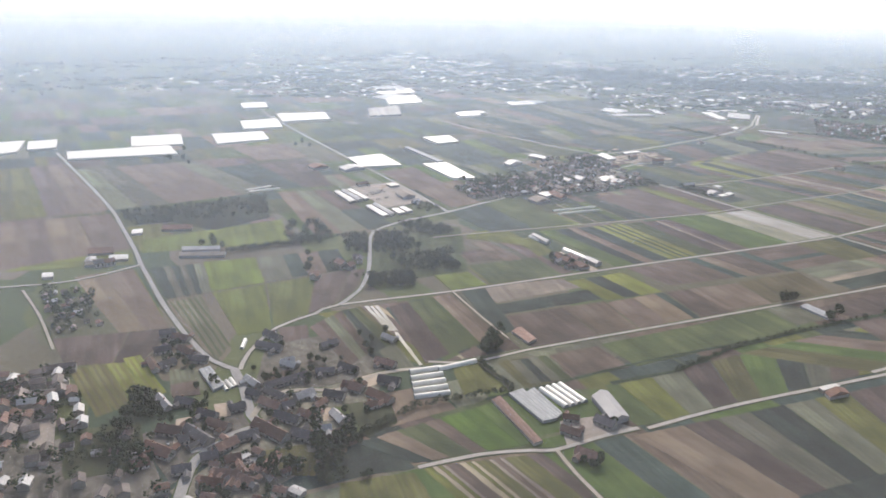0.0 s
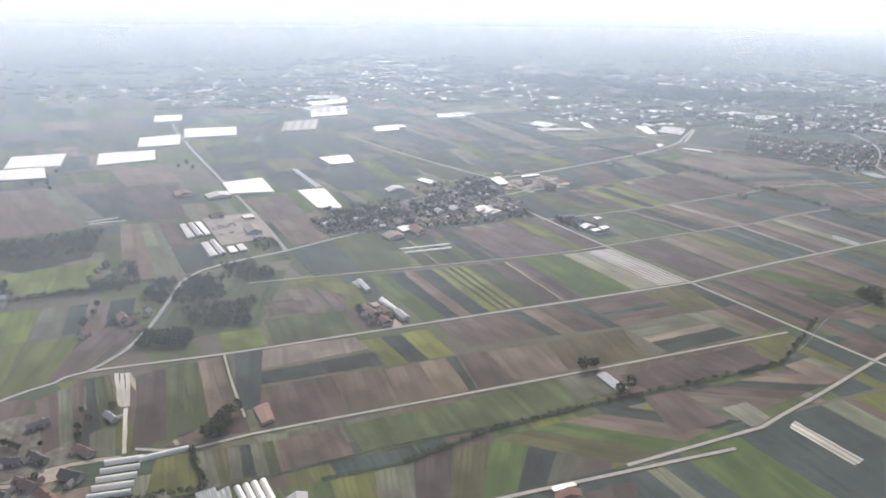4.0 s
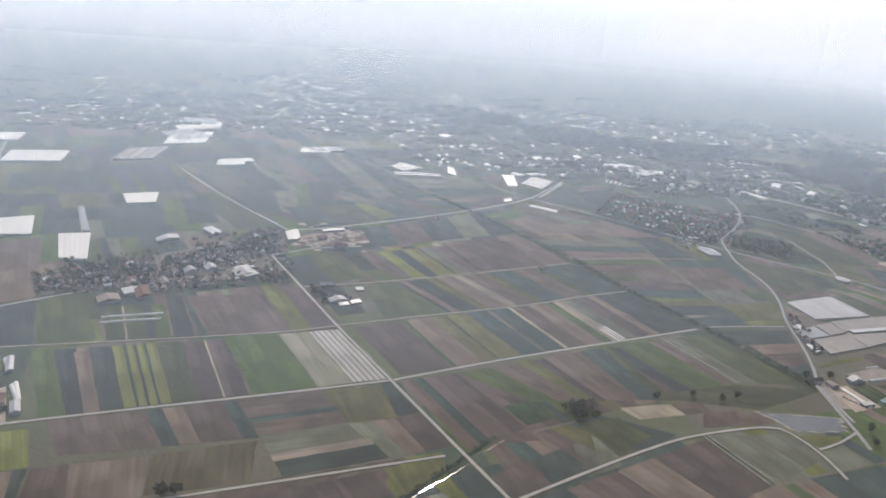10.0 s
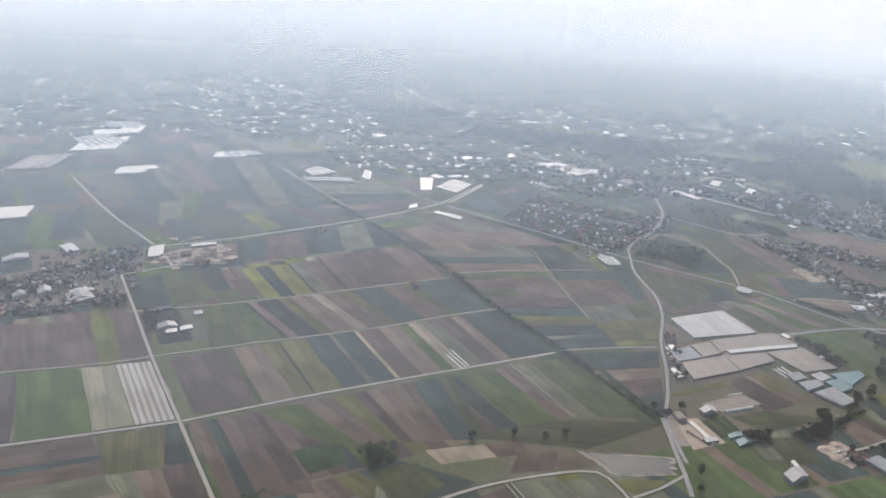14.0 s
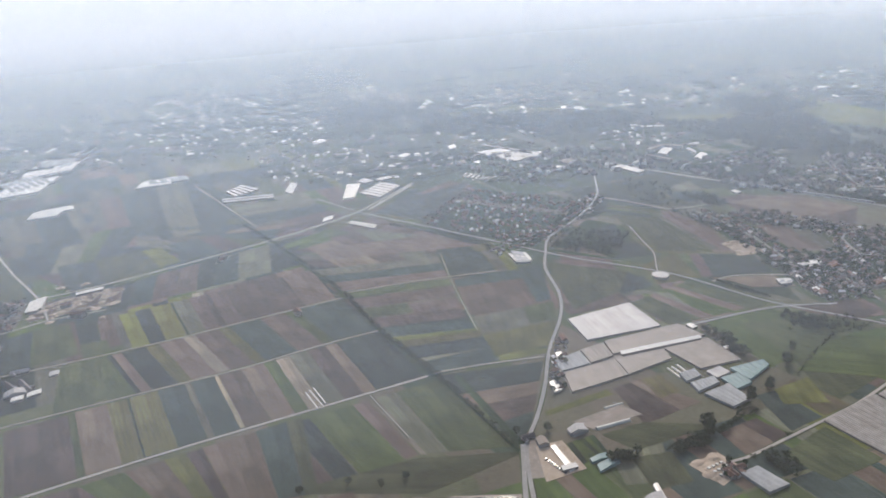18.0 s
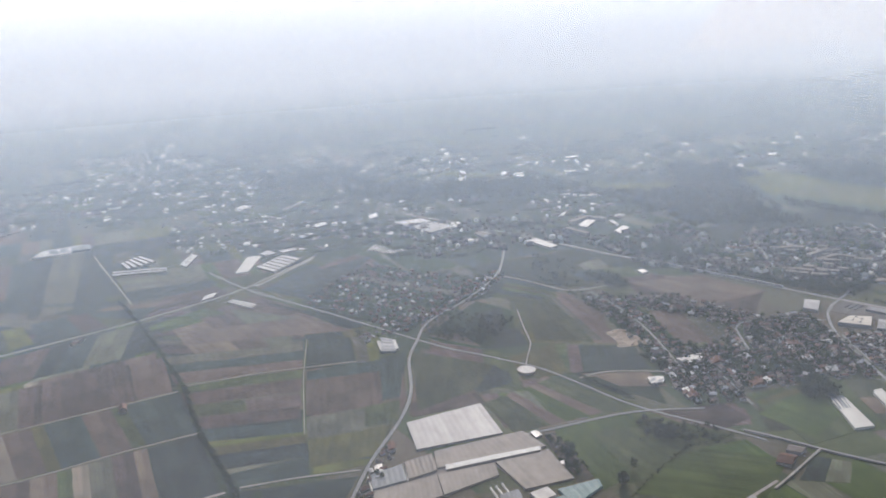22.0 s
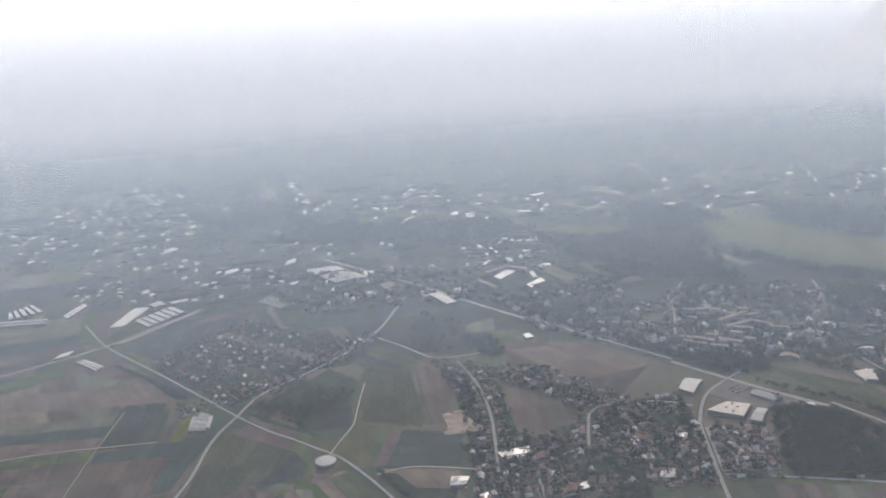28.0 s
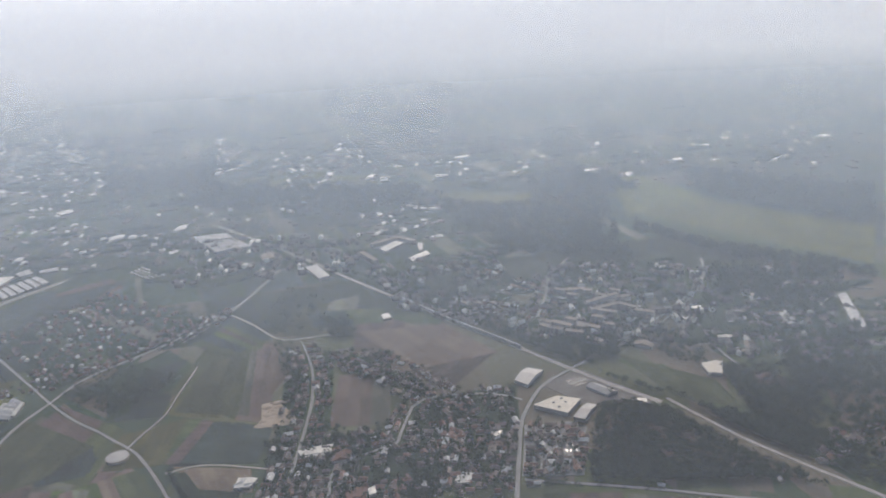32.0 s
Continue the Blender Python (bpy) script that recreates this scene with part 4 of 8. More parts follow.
def heaps(a, b, c, d, n):
    """Low tipped mounds of sand and earth, uneven and joined."""
    vs, fs = [], []
    for _ in range(n):
        x, y = bilinear([a, b, c, d], rnd.random(), rnd.random())
        r, h, k = rnd.uniform(1.5, 4.5), rnd.uniform(0.6, 1.8), 9
        o, lean = len(vs), rnd.uniform(0, 6.28)
        for s, z in ((1.0, 0.05), (0.6, 0.55), (0.2, 0.95)):
            vs += [(x + r * s * rnd.uniform(0.75, 1.3) * math.cos(6.283 * j / k) * (1 + 0.5 * abs(math.cos(lean))), y + r * s * rnd.uniform(0.75, 1.3) * math.sin(6.283 * j / k), z * h) for j in range(k)]
        for s in range(2):
            fs += [(o + s * k + j, o + s * k + (j + 1) % k, o + (s + 1) * k + (j + 1) % k, o + (s + 1) * k + j) for j in range(k)]
        fs.append(tuple(o + 2 * k + j for j in range(k)))
    tagged(new("earth_heaps", mesh_of("earth_heaps", vs, fs, "sand")), "tipped heaps of pale sand and earth on a building site", "heaps", kind="stuff")


def rows_of_sheds(a, b, c, d, nx, ny):
    for i in range(nx):
        for j in range(ny):
            u, v = (i + 0.15) / nx, (j + 0.15) / ny
            u1, v1 = (i + 0.8) / nx, (j + 0.6) / ny
            q = [a, b, c, d]
            hall(bilinear(q, u, v), bilinear(q, u1, v), bilinear(q, u1, v1), bilinear(q, u, v1), "white", 2.5)


def block(a, b, w, floors):
    """Apartment house on the line ab: wall, flat roof with parapet, a row of windows on each floor."""
    d = Vector((b[0] - a[0], b[1] - a[1]))
    l, h = d.length, floors * 1.7
    base = new("apartment_block")
    base.matrix_basis = pose(*a, 0, 0, 0, math.degrees(math.atan2(d.y, d.x)))
    vs, fs = prism([(0, -w / 2), (l, -w / 2), (l, w / 2), (0, w / 2)], 0, h)
    piece("wall", mesh_of("wall", vs, fs[1:], "render_wall"), base)
    vs, fs = prism([(-0.2, -w / 2 - 0.2), (l + 0.2, -w / 2 - 0.2), (l + 0.2, w / 2 + 0.2), (-0.2, w / 2 + 0.2)], h, h + 0.5)
    piece("roof", mesh_of("roof", vs, fs, "brown_roof"), base)
    for f in range(floors):
        for k in range(max(2, int(l / 4))):
            x, z = 1.2 + k * 4, f * 1.7 + 0.6
            piece("window", mesh_of("window", [(x, -w / 2 - 0.02, z), (x + 2, -w / 2 - 0.02, z), (x + 2, -w / 2 - 0.02, z + 0.8), (x, -w / 2 - 0.02, z + 0.8)], [(0, 1, 2, 3)], "window_dark"), base)
    tagged(base, "pale apartment block with a flat grey roof", "apartment block", "apartment blocks")


def car_kind():
    base = new("car")
    q = [(-0.95, -0.42), (0.95, -0.42), (0.95, 0.42), (-0.95, 0.42)]
    vs, fs = prism(q, 0.16, 0.46)
    piece("body", mesh_of("body", vs, fs, "car_paint"), base)
    vs = [(-0.7, -0.38, 0.46), (0.45, -0.38, 0.46), (0.45, 0.38, 0.46), (-0.7, 0.38, 0.46), (-0.5, -0.32, 0.74), (0.15, -0.32, 0.74), (0.15, 0.32, 0.74), (-0.5, 0.32, 0.74)]
    piece("cabin", mesh_of("cabin", vs, fs, "window_dark"), base)
    for x in (-0.6, 0.6):
        for y in (-0.42, 0.42):
            ring = [(x + 0.17 * math.cos(0.785 * k), y + s, 0.17 + 0.17 * math.sin(0.785 * k)) for s in (-0.06, 0.06) for k in range(8)]
            piece("wheel", mesh_of("wheel", ring, [tuple(range(8)), tuple(range(15, 7, -1))] + [(k, (k + 1) % 8, 8 + (k + 1) % 8, 8 + k) for k in range(8)], "window_dark"), base)
    return tagged(base, "parked car with dark windows on a paved yard", "car", "parked cars")


CAR = car_kind()


def wagon_kind():
    """A covered goods wagon: body, rounded roof and two bogies."""
    base = new("train_wagon")
    vs, fs = prism([(-1.0, -4.1), (1.0, -4.1), (1.0, 4.1), (-1.0, 4.1)], 0.75, 2.5)
    piece("body", mesh_of("body", vs, fs, "pale_roof"), base)
    arc = [(-1.05, 2.5), (-0.7, 2.8), (0.0, 2.95), (0.7, 2.8), (1.05, 2.5)]
    vs = [(x, y, z) for y in (-4.15, 4.15) for x, z in arc]
    piece("roof", mesh_of("roof", vs, [(i, i + 1, i + 6, i + 5) for i in range(4)] + [(4, 3, 2, 1, 0), (5, 6, 7, 8, 9)], "sheet_roof"), base)
    for y in (-2.8, 2.8):
        vs, fs = prism([(-0.8, y - 0.8), (0.8, y - 0.8), (0.8, y + 0.8), (-0.8, y + 0.8)], 0.0, 0.75)
        piece("bogie", mesh_of("bogie", vs, fs, "window_dark"), base)
    base.location = (-340, -930, 0)
    return tagged(base, "pale grey goods wagon standing on the railway line", "wagon", "train wagons")


WAGON = wagon_kind()


def train(n, gap, *pts):
    """Coupled wagons standing along the line through the points."""
    for k in range(n):
        run = k * gap
        for a, b in zip(pts, pts[1:]):
            if run <= math.dist(a, b):
                x, y = lerp(a, b, run / math.dist(a, b))
                copy_thing(WAGON, pose(x, y, 0.28 + LEVEL[0] * 0.3, 0, 0, math.degrees(math.atan2(b[1] - a[1], b[0] - a[0])) - 90))
                break
            run -= math.dist(a, b)


def cars(a, b, c, d, nx, ny):
    ang = math.degrees(math.atan2(d[1] - a[1], d[0] - a[0]))
    for i in range(nx):
        for j in range(ny):
            if rnd.random() < 0.75:
                x, y = bilinear([a, b, c, d], (i + 0.5) / nx, (j + 0.5) / ny)
                copy_thing(CAR, pose(x, y, 0.24, 0, 0, ang + rnd.uniform(-4, 4))).scale = (1.4, 1.4, 1.4)


def open_fields(x0, x1, y0, y1, depth, order="dgkdbmgodpdmk"):
    """Bands of strip fields that fill the open plain beyond the mapped plots, one joined sheet a band."""
    y, r2 = y0, random.Random(int(x0 + y0))
    while y < y1:
        d = depth * r2.uniform(0.7, 1.3)
        vs, fs, ms, x = [], [], [], x0
        while x < x1:
            w = r2.choice((9, 14, 20, 34, 52)) * r2.uniform(0.7, 1.3)
            skew, z = 0.12 * d, 0.012 + r2.uniform(0, 0.006)
            o = len(vs)
            vs += [(x, y, z), (x + w * 0.98, y + r2.uniform(-1, 1), z), (x + w * 0.98 - skew, y + d * 0.97, z), (x - skew, y + d * 0.97 + r2.uniform(-1, 1), z)]
            fs.append((o, o + 1, o + 2, o + 3))
            ms.append(r2.randrange(len(order)))
            x += w
        me = bpy.data.meshes.new("far_fields")
        me.from_pydata(vs, [], fs)
        for k in order:
            me.materials.append(KINDS[k][0])
        me.polygons.foreach_set("material_index", ms)
        tagged(new("far_fields", me), "far strip fields of mixed crops on the open plain", "fields", kind="stuff")
        y += d


open_fields(-1300, 330, 560, 1500, 62)
open_fields(-1300, 2600, 1500, 3900, 130, "mkdDdmDdDm")
open_fields(330, 2000, 700, 1500, 90, "DdDDmDdDk")
open_fields(-1300, 1500, -420, 290, 62)


# roads and farm tracks
road(4.5, "asphalt", (-562.1, 354.1), (-572.6, 369.2), (-580.7, 399.2), (-589.9, 452.2), (-595.9, 504.3), (-599.3, 534.1), (-601.0, 559.7), (-608.5, 626.7), (-614.6, 675.9), (-631.5, 765.1), (-654.7, 876.9), (-666.6, 933.7))
road(3.6, "concrete", (-560.7, 353.6), (-553.4, 371.0), (-532.9, 397.3), (-506.8, 408.9), (-490.5, 416.6), (-415.1, 413.0), (-340.0, 413.0), (-245.0, 413.8), (-168.0, 413.6), (-110.0, 413.8), (-64.5, 414.6))
road(3.6, "concrete", (-61.9, 414.6), (-44.5, 417.2), (52.9, 429.3), (229.2, 444.6))
road(4.2, "asphalt", (-490.5, 416.6), (-472.2, 434.3), (-455.1, 466.3), (-439.1, 511.2), (-424.8, 547.0), (-395.9, 566.4), (-344.4, 581.2), (-304.4, 597.2), (-264.3, 611.3))
road(5, "asphalt", (-343.5, 581.7), (-349.9, 673.4), (-363.4, 809.6), (-379.7, 974.3), (-392.4, 1152.0), (-386.6, 1255.0))
road(7, "asphalt", (-563.4, 354.6), (-562.3, 332.9), (-563.1, 308.6), (-560.5, 299.1))
road(7, "asphalt", (-560.5, 299.1), (-576.8, 292.0), (-589.6, 282.8), (-595.8, 269.8), (-599.8, 256.5))
road(4.4, "track", (-563.5, 306.2), (-551.2, 323.0), (-534.8, 322.5), (-519.4, 316.7), (-496.2, 325.1), (-473.7, 323.1))
road(3, "concrete", (-467.5, 328.2), (-443.9, 319.1), (-412.7, 322.0), (-290.5, 321.3), (-179.1, 320.9), (-60.1, 321.0))
road(3.4, "concrete", (-402.2, 235.5), (-423.8, 235.5), (-446.6, 234.1), (-457.1, 237.7), (-478.9, 243.0), (-506.9, 244.0))
road(3.4, "concrete", (-190.9, 227.3), (-228.9, 229.5), (-265.0, 231.2), (-345.6, 234.9), (-398.4, 233.7))
road(3.4, "concrete", (-42.0, 270.4), (-104.8, 252.9), (-144.7, 243.0), (-162.8, 237.8))
road(3.4, "concrete", (-162.8, 237.8), (-209.1, 236.1), (-250.6, 234.7))
road(3.4, "concrete", (-40.5, 271.3), (21.7, 286.1), (70.1, 296.4), (110.2, 301.8), (165.7, 299.0), (179.9, 287.8), (180.3, 259.7), (174.3, 237.0))
road(3.6, "concrete", (-167.5, 1039.8), (-135.1, 925.4), (-106.1, 839.8), (-70.6, 748.6), (-57.3, 692.0))
road(3.6, "concrete", (-102.9, 678.5), (-97.6, 640.0), (-92.3, 604.0), (-78.5, 505.0), (-63.8, 415.5), (-50.2, 332.0), (-40.5, 276.0), (-34.5, 246.0), (-27.0, 214.0), (-21.0, 188.0))
road(3, "concrete", (-102.9, 678.5), (-81.8, 683.7), (-57.3, 692.0), (-6.4, 692.3))
road(2.2, "track", (-384.5, 519.6), (-364.3, 519.4), (-254.0, 511.7), (-128.5, 505.0), (-70.0, 509.0), (2.0, 514.0), (60.0, 517.0), (108.0, 520.5), (160.0, 529.0), (217.0, 534.0))
road(2.2, "track", (-97.0, 592.5), (-42.0, 592.5), (28.0, 596.0), (81.0, 601.0), (202.0, 614.5))
road(4, "concrete", (-71.5, 750.4), (11.7, 764.7), (163.0, 808.5), (271.4, 854.3), (322.1, 894.4), (384.7, 949.2))
road(3.4, "asphalt", (247.4, 946.2), (287.0, 855.3), (344.1, 763.1), (393.9, 680.6), (427.0, 625.0), (450.5, 590.0), (470.0, 567.5), (487.0, 545.5), (503.5, 524.0), (520.0, 487.0), (542.0, 431.0), (581.0, 376.0), (598.6, 349.4))
road(4.2, "asphalt", (633.8, 881.3), (575.9, 773.9), (510.4, 708.8), (450.1, 665.9), (425.5, 627.2), (405.1, 589.6), (388.3, 530.2), (366.8, 488.9), (329.8, 440.1), (303.4, 396.6), (278.0, 360.7), (259.1, 337.9), (248.5, 314.4), (238.8, 287.7))
road(4.6, "asphalt", (256.3, 337.8), (239.4, 300.5), (229.9, 278.3), (220.0, 258.4))
road(3, "concrete", (183.8, 267.4), (206.2, 270.4), (231.0, 278.0))
road(3.4, "asphalt", (588.1, 404.9), (538.6, 422.3), (492.9, 426.0), (452.1, 426.8), (407.0, 430.6))
road(3.2, "concrete", (570.1, 308.5), (520.0, 295.5), (479.6, 284.8), (425.9, 276.4), (373.2, 268.9), (354.6, 270.8))
road(2.6, "concrete", (526.5, 489.6), (543.8, 491.8), (562.5, 487.5), (598.6, 469.6))
road(3.6, "asphalt", (639.7, 666.0), (642.5, 612.6), (636.9, 558.1), (626.5, 513.1), (611.6, 460.5))
road(4.6, "asphalt", (731.8, 339.1), (753.8, 394.2), (773.6, 440.9), (787.3, 471.3), (816.4, 508.4), (845.1, 526.4), (882.9, 542.9))
road(7, "railbed", (560.0, 1105.0), (614.0, 1008.0), (664.0, 913.0), (694.0, 849.0), (727.0, 781.0), (757.0, 724.0), (783.0, 667.5), (819.0, 601.0), (844.8, 550.0), (874.7, 493.5), (897.8, 456.5))
road(4.6, "railbed", (904.4, 460.4), (923.1, 400.6), (940.0, 362.4), (967.0, 309.8), (976.9, 289.4))
road(3.6, "asphalt", (761.2, 400.1), (832.3, 365.8), (888.2, 335.4), (925.2, 317.5))
road(3.6, "asphalt", (868.8, 640.1), (906.8, 701.6), (924.0, 743.4), (959.1, 771.2))
road(4.2, "asphalt", (903.3, 547.6), (969.0, 591.3), (1015.9, 620.2), (1087.4, 683.0))
road(3, "concrete", (576.3, 758.5), (597.3, 724.3), (615.1, 687.2), (630.4, 676.7), (667.3, 674.9))
road(1.2, "track", (325.7, 675.5), (309.4, 600.2), (292.1, 496.6))
road(2.2, "track", (207.1, 623.5), (258.3, 620.7), (292.0, 617.0), (359.7, 605.4))
road(2.4, "concrete", (234.9, 446.5), (275.9, 441.7), (320.1, 432.9))
road(2.2, "track", (-415.5, 413.2), (-415.6, 371.5), (-414.2, 338.0))
road(2.8, "track", (-446.8, 233.7), (-448.1, 216.3), (-447.8, 196.9), (-447.6, 182.8))
road(2.4, "track", (-669.4, 504.3), (-657.5, 459.0), (-648.2, 409.5))
road(3, "concrete", (-682.7, 514.0), (-640.8, 511.5), (-599.6, 528.2))
road(3.6, "asphalt", (689.9, 471.9), (704.3, 502.6), (723.2, 525.1), (775.4, 515.6), (797.3, 496.9))
road(3, "asphalt", (624.5, 394.5), (634.1, 430.4), (643.2, 456.6), (689.9, 471.9))
road(2.4, "concrete", (156.5, 868.4), (98.9, 1105.1))
road(6, "concrete", (297.1, 862.4), (336.9, 899.8), (380.6, 940.8))

# fields beside the first village
plots((-598.6, 518.6), (-596.0, 502.1), (-589.9, 452.2), (-594.0, 463.0), "k1")
plots((-586.4, 455.6), (-567.4, 461.2), (-561.0, 383.0), (-570.1, 366.9), "v6")
plots((-641.0, 520.1), (-604.4, 524.1), (-589.5, 417.9), (-616.1, 419.8), "b1")
plots((-611.8, 515.4), (-602.8, 520.1), (-591.2, 435.0), (-596.6, 424.5), "o1")
plots((-650.1, 424.7), (-586.5, 416.8), (-606.4, 380.4), (-642.1, 387.2), "b1 p.6")
plots((-640.7, 383.5), (-606.5, 388.6), (-596.9, 343.1), (-627.9, 330.8), "y1 y1 y1 y1")
plots((-593.8, 366.0), (-581.6, 364.6), (-577.9, 338.8), (-595.9, 339.9), "k1")
plots((-595.9, 585.1), (-484.5, 605.6), (-491.7, 542.9), (-597.5, 554.6), "G1")
plots((-607.4, 662.9), (-482.8, 686.4), (-492.4, 613.3), (-541.3, 592.0), "D1")
plots((-696.7, 663.7), (-616.1, 665.7), (-601.5, 566.4), (-685.8, 546.7), "b1 b1.6")
plots((-715.2, 862.3), (-653.5, 871.0), (-615.9, 676.3), (-697.1, 668.7), "o1 b1.4")
plots((-647.5, 842.3), (-524.8, 847.9), (-475.9, 694.9), (-611.5, 674.9), "k1 b1.5 k.6")
plots((-685.5, 544.4), (-641.9, 567.3), (-603.0, 557.8), (-602.3, 531.6), "o1")
plots((-470.9, 693.3), (-422.8, 689.4), (-403.2, 567.1), (-470.1, 550.1), "b1 k1 p1")
plots((-526.7, 806.5), (-410.4, 829.9), (-414.7, 698.2), (-468.7, 703.6), "d1 p1")
plots((-492.1, 399.2), (-475.5, 406.6), (-476.5, 324.1), (-489.4, 327.0), "k1")
plots((-532.9, 397.3), (-515.4, 395.0), (-525.0, 350.2), (-534.6, 353.7), "b1")
plots((-498.7, 376.8), (-486.7, 372.4), (-488.4, 329.9), (-503.0, 332.1), "d1")
plots((-458.1, 318.6), (-444.2, 316.7), (-441.5, 287.3), (-464.8, 290.3), "o1")
plots((-521.2, 275.3), (-453.1, 283.0), (-451.9, 237.0), (-501.4, 245.2), "d.8 p.8 g1.6")
plots((-529.5, 269.2), (-508.8, 272.9), (-508.3, 243.7), (-539.4, 247.8), "d1")
plots((-539.9, 246.1), (-509.0, 242.0), (-509.1, 220.9), (-543.3, 234.3), "o1")
plots((-505.8, 243.6), (-453.4, 234.5), (-445.7, 196.1), (-498.4, 213.1), "o.6 s.3 o.3 s.2 p.8 s.35 o.3 s.25 o.8 s.2 p.4 s.25 o1.4 p1")
plots((-442.8, 316.2), (-392.2, 313.5), (-393.7, 269.3), (-441.5, 287.3), "k.6 o1 p1 o.7")
plots((-415.0, 323.4), (-130.0, 318.3), (-174.6, 284.3), (-402.7, 291.4), "k.6 p2.4")
plots((-407.0, 274.3), (-182.6, 278.2), (-240.6, 234.1), (-401.3, 236.6), "g.6 o.6 k.6 p.6 o.6 g.7 d.6 k.6 p.8 o.8")
plots((-408.1, 231.8), (-254.9, 223.2), (-279.4, 168.1), (-392.1, 171.4), "b1 p.7 k.7 d.8 k.7 o.8 p1")

# fields between the long concrete roads
plots((-506.3, 408.9), (-418.3, 409.1), (-413.4, 324.6), (-472.5, 324.3), "o1 b.8 s.2 b1 d.8 p.8")
plots((-398.7, 414.2), (-334.4, 409.1), (-330.5, 390.4), (-410.0, 386.3), "s1")
plots((-411.7, 383.5), (-328.7, 386.1), (-329.3, 368.7), (-409.5, 369.0), "d1")
plots((-409.6, 367.3), (-330.0, 365.5), (-335.3, 322.9), (-406.9, 321.6), "p1")
plots((-329.8, 363.4), (-291.5, 364.3), (-292.8, 324.3), (-334.7, 322.8), "b1")
plots((-290.8, 365.5), (-284.1, 364.2), (-288.0, 324.7), (-293.1, 323.2), "d1")
plots((-282.6, 364.5), (-256.7, 363.3), (-257.9, 323.5), (-287.5, 323.3), "p1")
plots((-333.4, 403.3), (-287.4, 405.1), (-283.3, 365.4), (-326.6, 365.8), "o1 d1 y1.4")
plots((-264.1, 363.3), (-223.5, 361.0), (-227.5, 325.2), (-264.4, 326.1), "b1")
plots((-222.8, 362.3), (-163.6, 362.5), (-172.9, 323.9), (-227.5, 325.2), "Y1")
plots((-171.9, 324.3), (-59.3, 325.4), (-93.4, 287.4), (-214.4, 292.5), "p1.6 p1 o.7")
plots((-408.5, 318.1), (-224.5, 320.4), (-210.8, 292.6), (-414.8, 299.3), "k1 k1 p1")
plots((-302.4, 277.4), (-98.2, 282.1), (-54.1, 265.4), (-250.6, 234.7), "o1 g.8 b1 d.8 k1 b1 p.8 d.7 b1 p.8")
plots((-279.3, 411.5), (-169.0, 411.2), (-161.7, 365.1), (-270.6, 372.6), "b1.4 p.9 d.4 b.5 p1 d.4")
plots((-169.0, 411.2), (-155.7, 324.0), (-92.4, 327.4), (-115.1, 412.6), "p1.2 d.3 p.8 k1 s.4 d.8")
plots((-113.3, 412.2), (-65.1, 412.8), (-53.8, 369.3), (-107.0, 369.3), "o1 b.3 d.8")
plots((-107.3, 368.1), (-53.8, 369.3), (-52.0, 329.4), (-92.8, 326.3), "k1 b1 p1.5")
plots((-46.4, 294.8), (58.9, 322.7), (40.2, 284.7), (-35.6, 270.0), "p1 d1 k1")
plots((-62.7, 361.0), (-4.3, 365.3), (6.4, 321.4), (-46.9, 328.1), "d1.4 p1 b1")
plots((-31.5, 324.3), (60.0, 339.6), (99.5, 305.7), (-30.9, 272.8), "p1 d1 b1 p1 o1.2 d2.2")
plots((-4.7, 274.2), (116.0, 297.6), (122.5, 244.6), (16.5, 223.3), "p1 b.8 p1.2")
plots((119.9, 299.4), (177.9, 288.3), (178.5, 258.9), (130.0, 245.5), "k1")

# strip fields east of the crossing
plots((-49.3, 410.5), (177.8, 431.7), (192.2, 355.5), (-19.9, 329.8), "p6 b9 p5 d4 g9 p4 y5 p5 b8 p8 d6 g12 b4")
plots((180.8, 432.9), (252.5, 437.6), (257.8, 335.9), (192.9, 355.3), "s.25 k1 m3 D.4")
plots((102.5, 354.7), (190.7, 353.0), (257.0, 330.2), (183.2, 317.9), "m1")
plots((79.3, 344.6), (144.1, 338.5), (144.8, 323.6), (84.5, 328.1), "s1 p.6")
plots((138.5, 327.1), (180.0, 316.2), (180.6, 299.9), (121.7, 308.7), "p1")
plots((173.1, 287.9), (214.9, 276.5), (207.3, 271.8), (187.6, 270.1), "o1")
plots((-13.8, 678.7), (185.2, 711.8), (175.2, 625.9), (-0.9, 606.5), "p3 k4 y6 d4 o6 s3 b8 p12 b8")
plots((-1.3, 750.9), (198.2, 808.2), (186.9, 717.1), (-7.8, 685.2), "d6 p6 d6 k5 d5")
plots((-93.2, 670.9), (-34.1, 680.4), (-11.4, 532.7), (-73.1, 525.7), "d2 k2 p1")
plots((-332.1, 645.6), (-290.9, 659.6), (-293.5, 695.8), (-338.2, 694.0), "b1")
plots((-253.9, 845.4), (-176.1, 863.2), (-143.2, 755.3), (-247.1, 765.3), "d1.4 d1 g1.6")
plots((-194.8, 859.7), (-110.3, 879.0), (-83.4, 759.4), (-166.1, 753.8), "k1 g1")
plots((-177.5, 1092.6), (-121.5, 897.2), (-16.2, 934.0), (-61.5, 1133.7), "d1 k1 b1 d1 k1 p1")
plots((-122.4, 889.6), (56.5, 917.4), (158.1, 885.1), (-40.8, 755.5), "p1 d1.4 k1 d1")
plots((-156.8, 1058.8), (125.5, 1162.6), (126.1, 886.5), (-101.3, 847.1), "k1 d1 k1 b.7 d1.2 k1 d1")

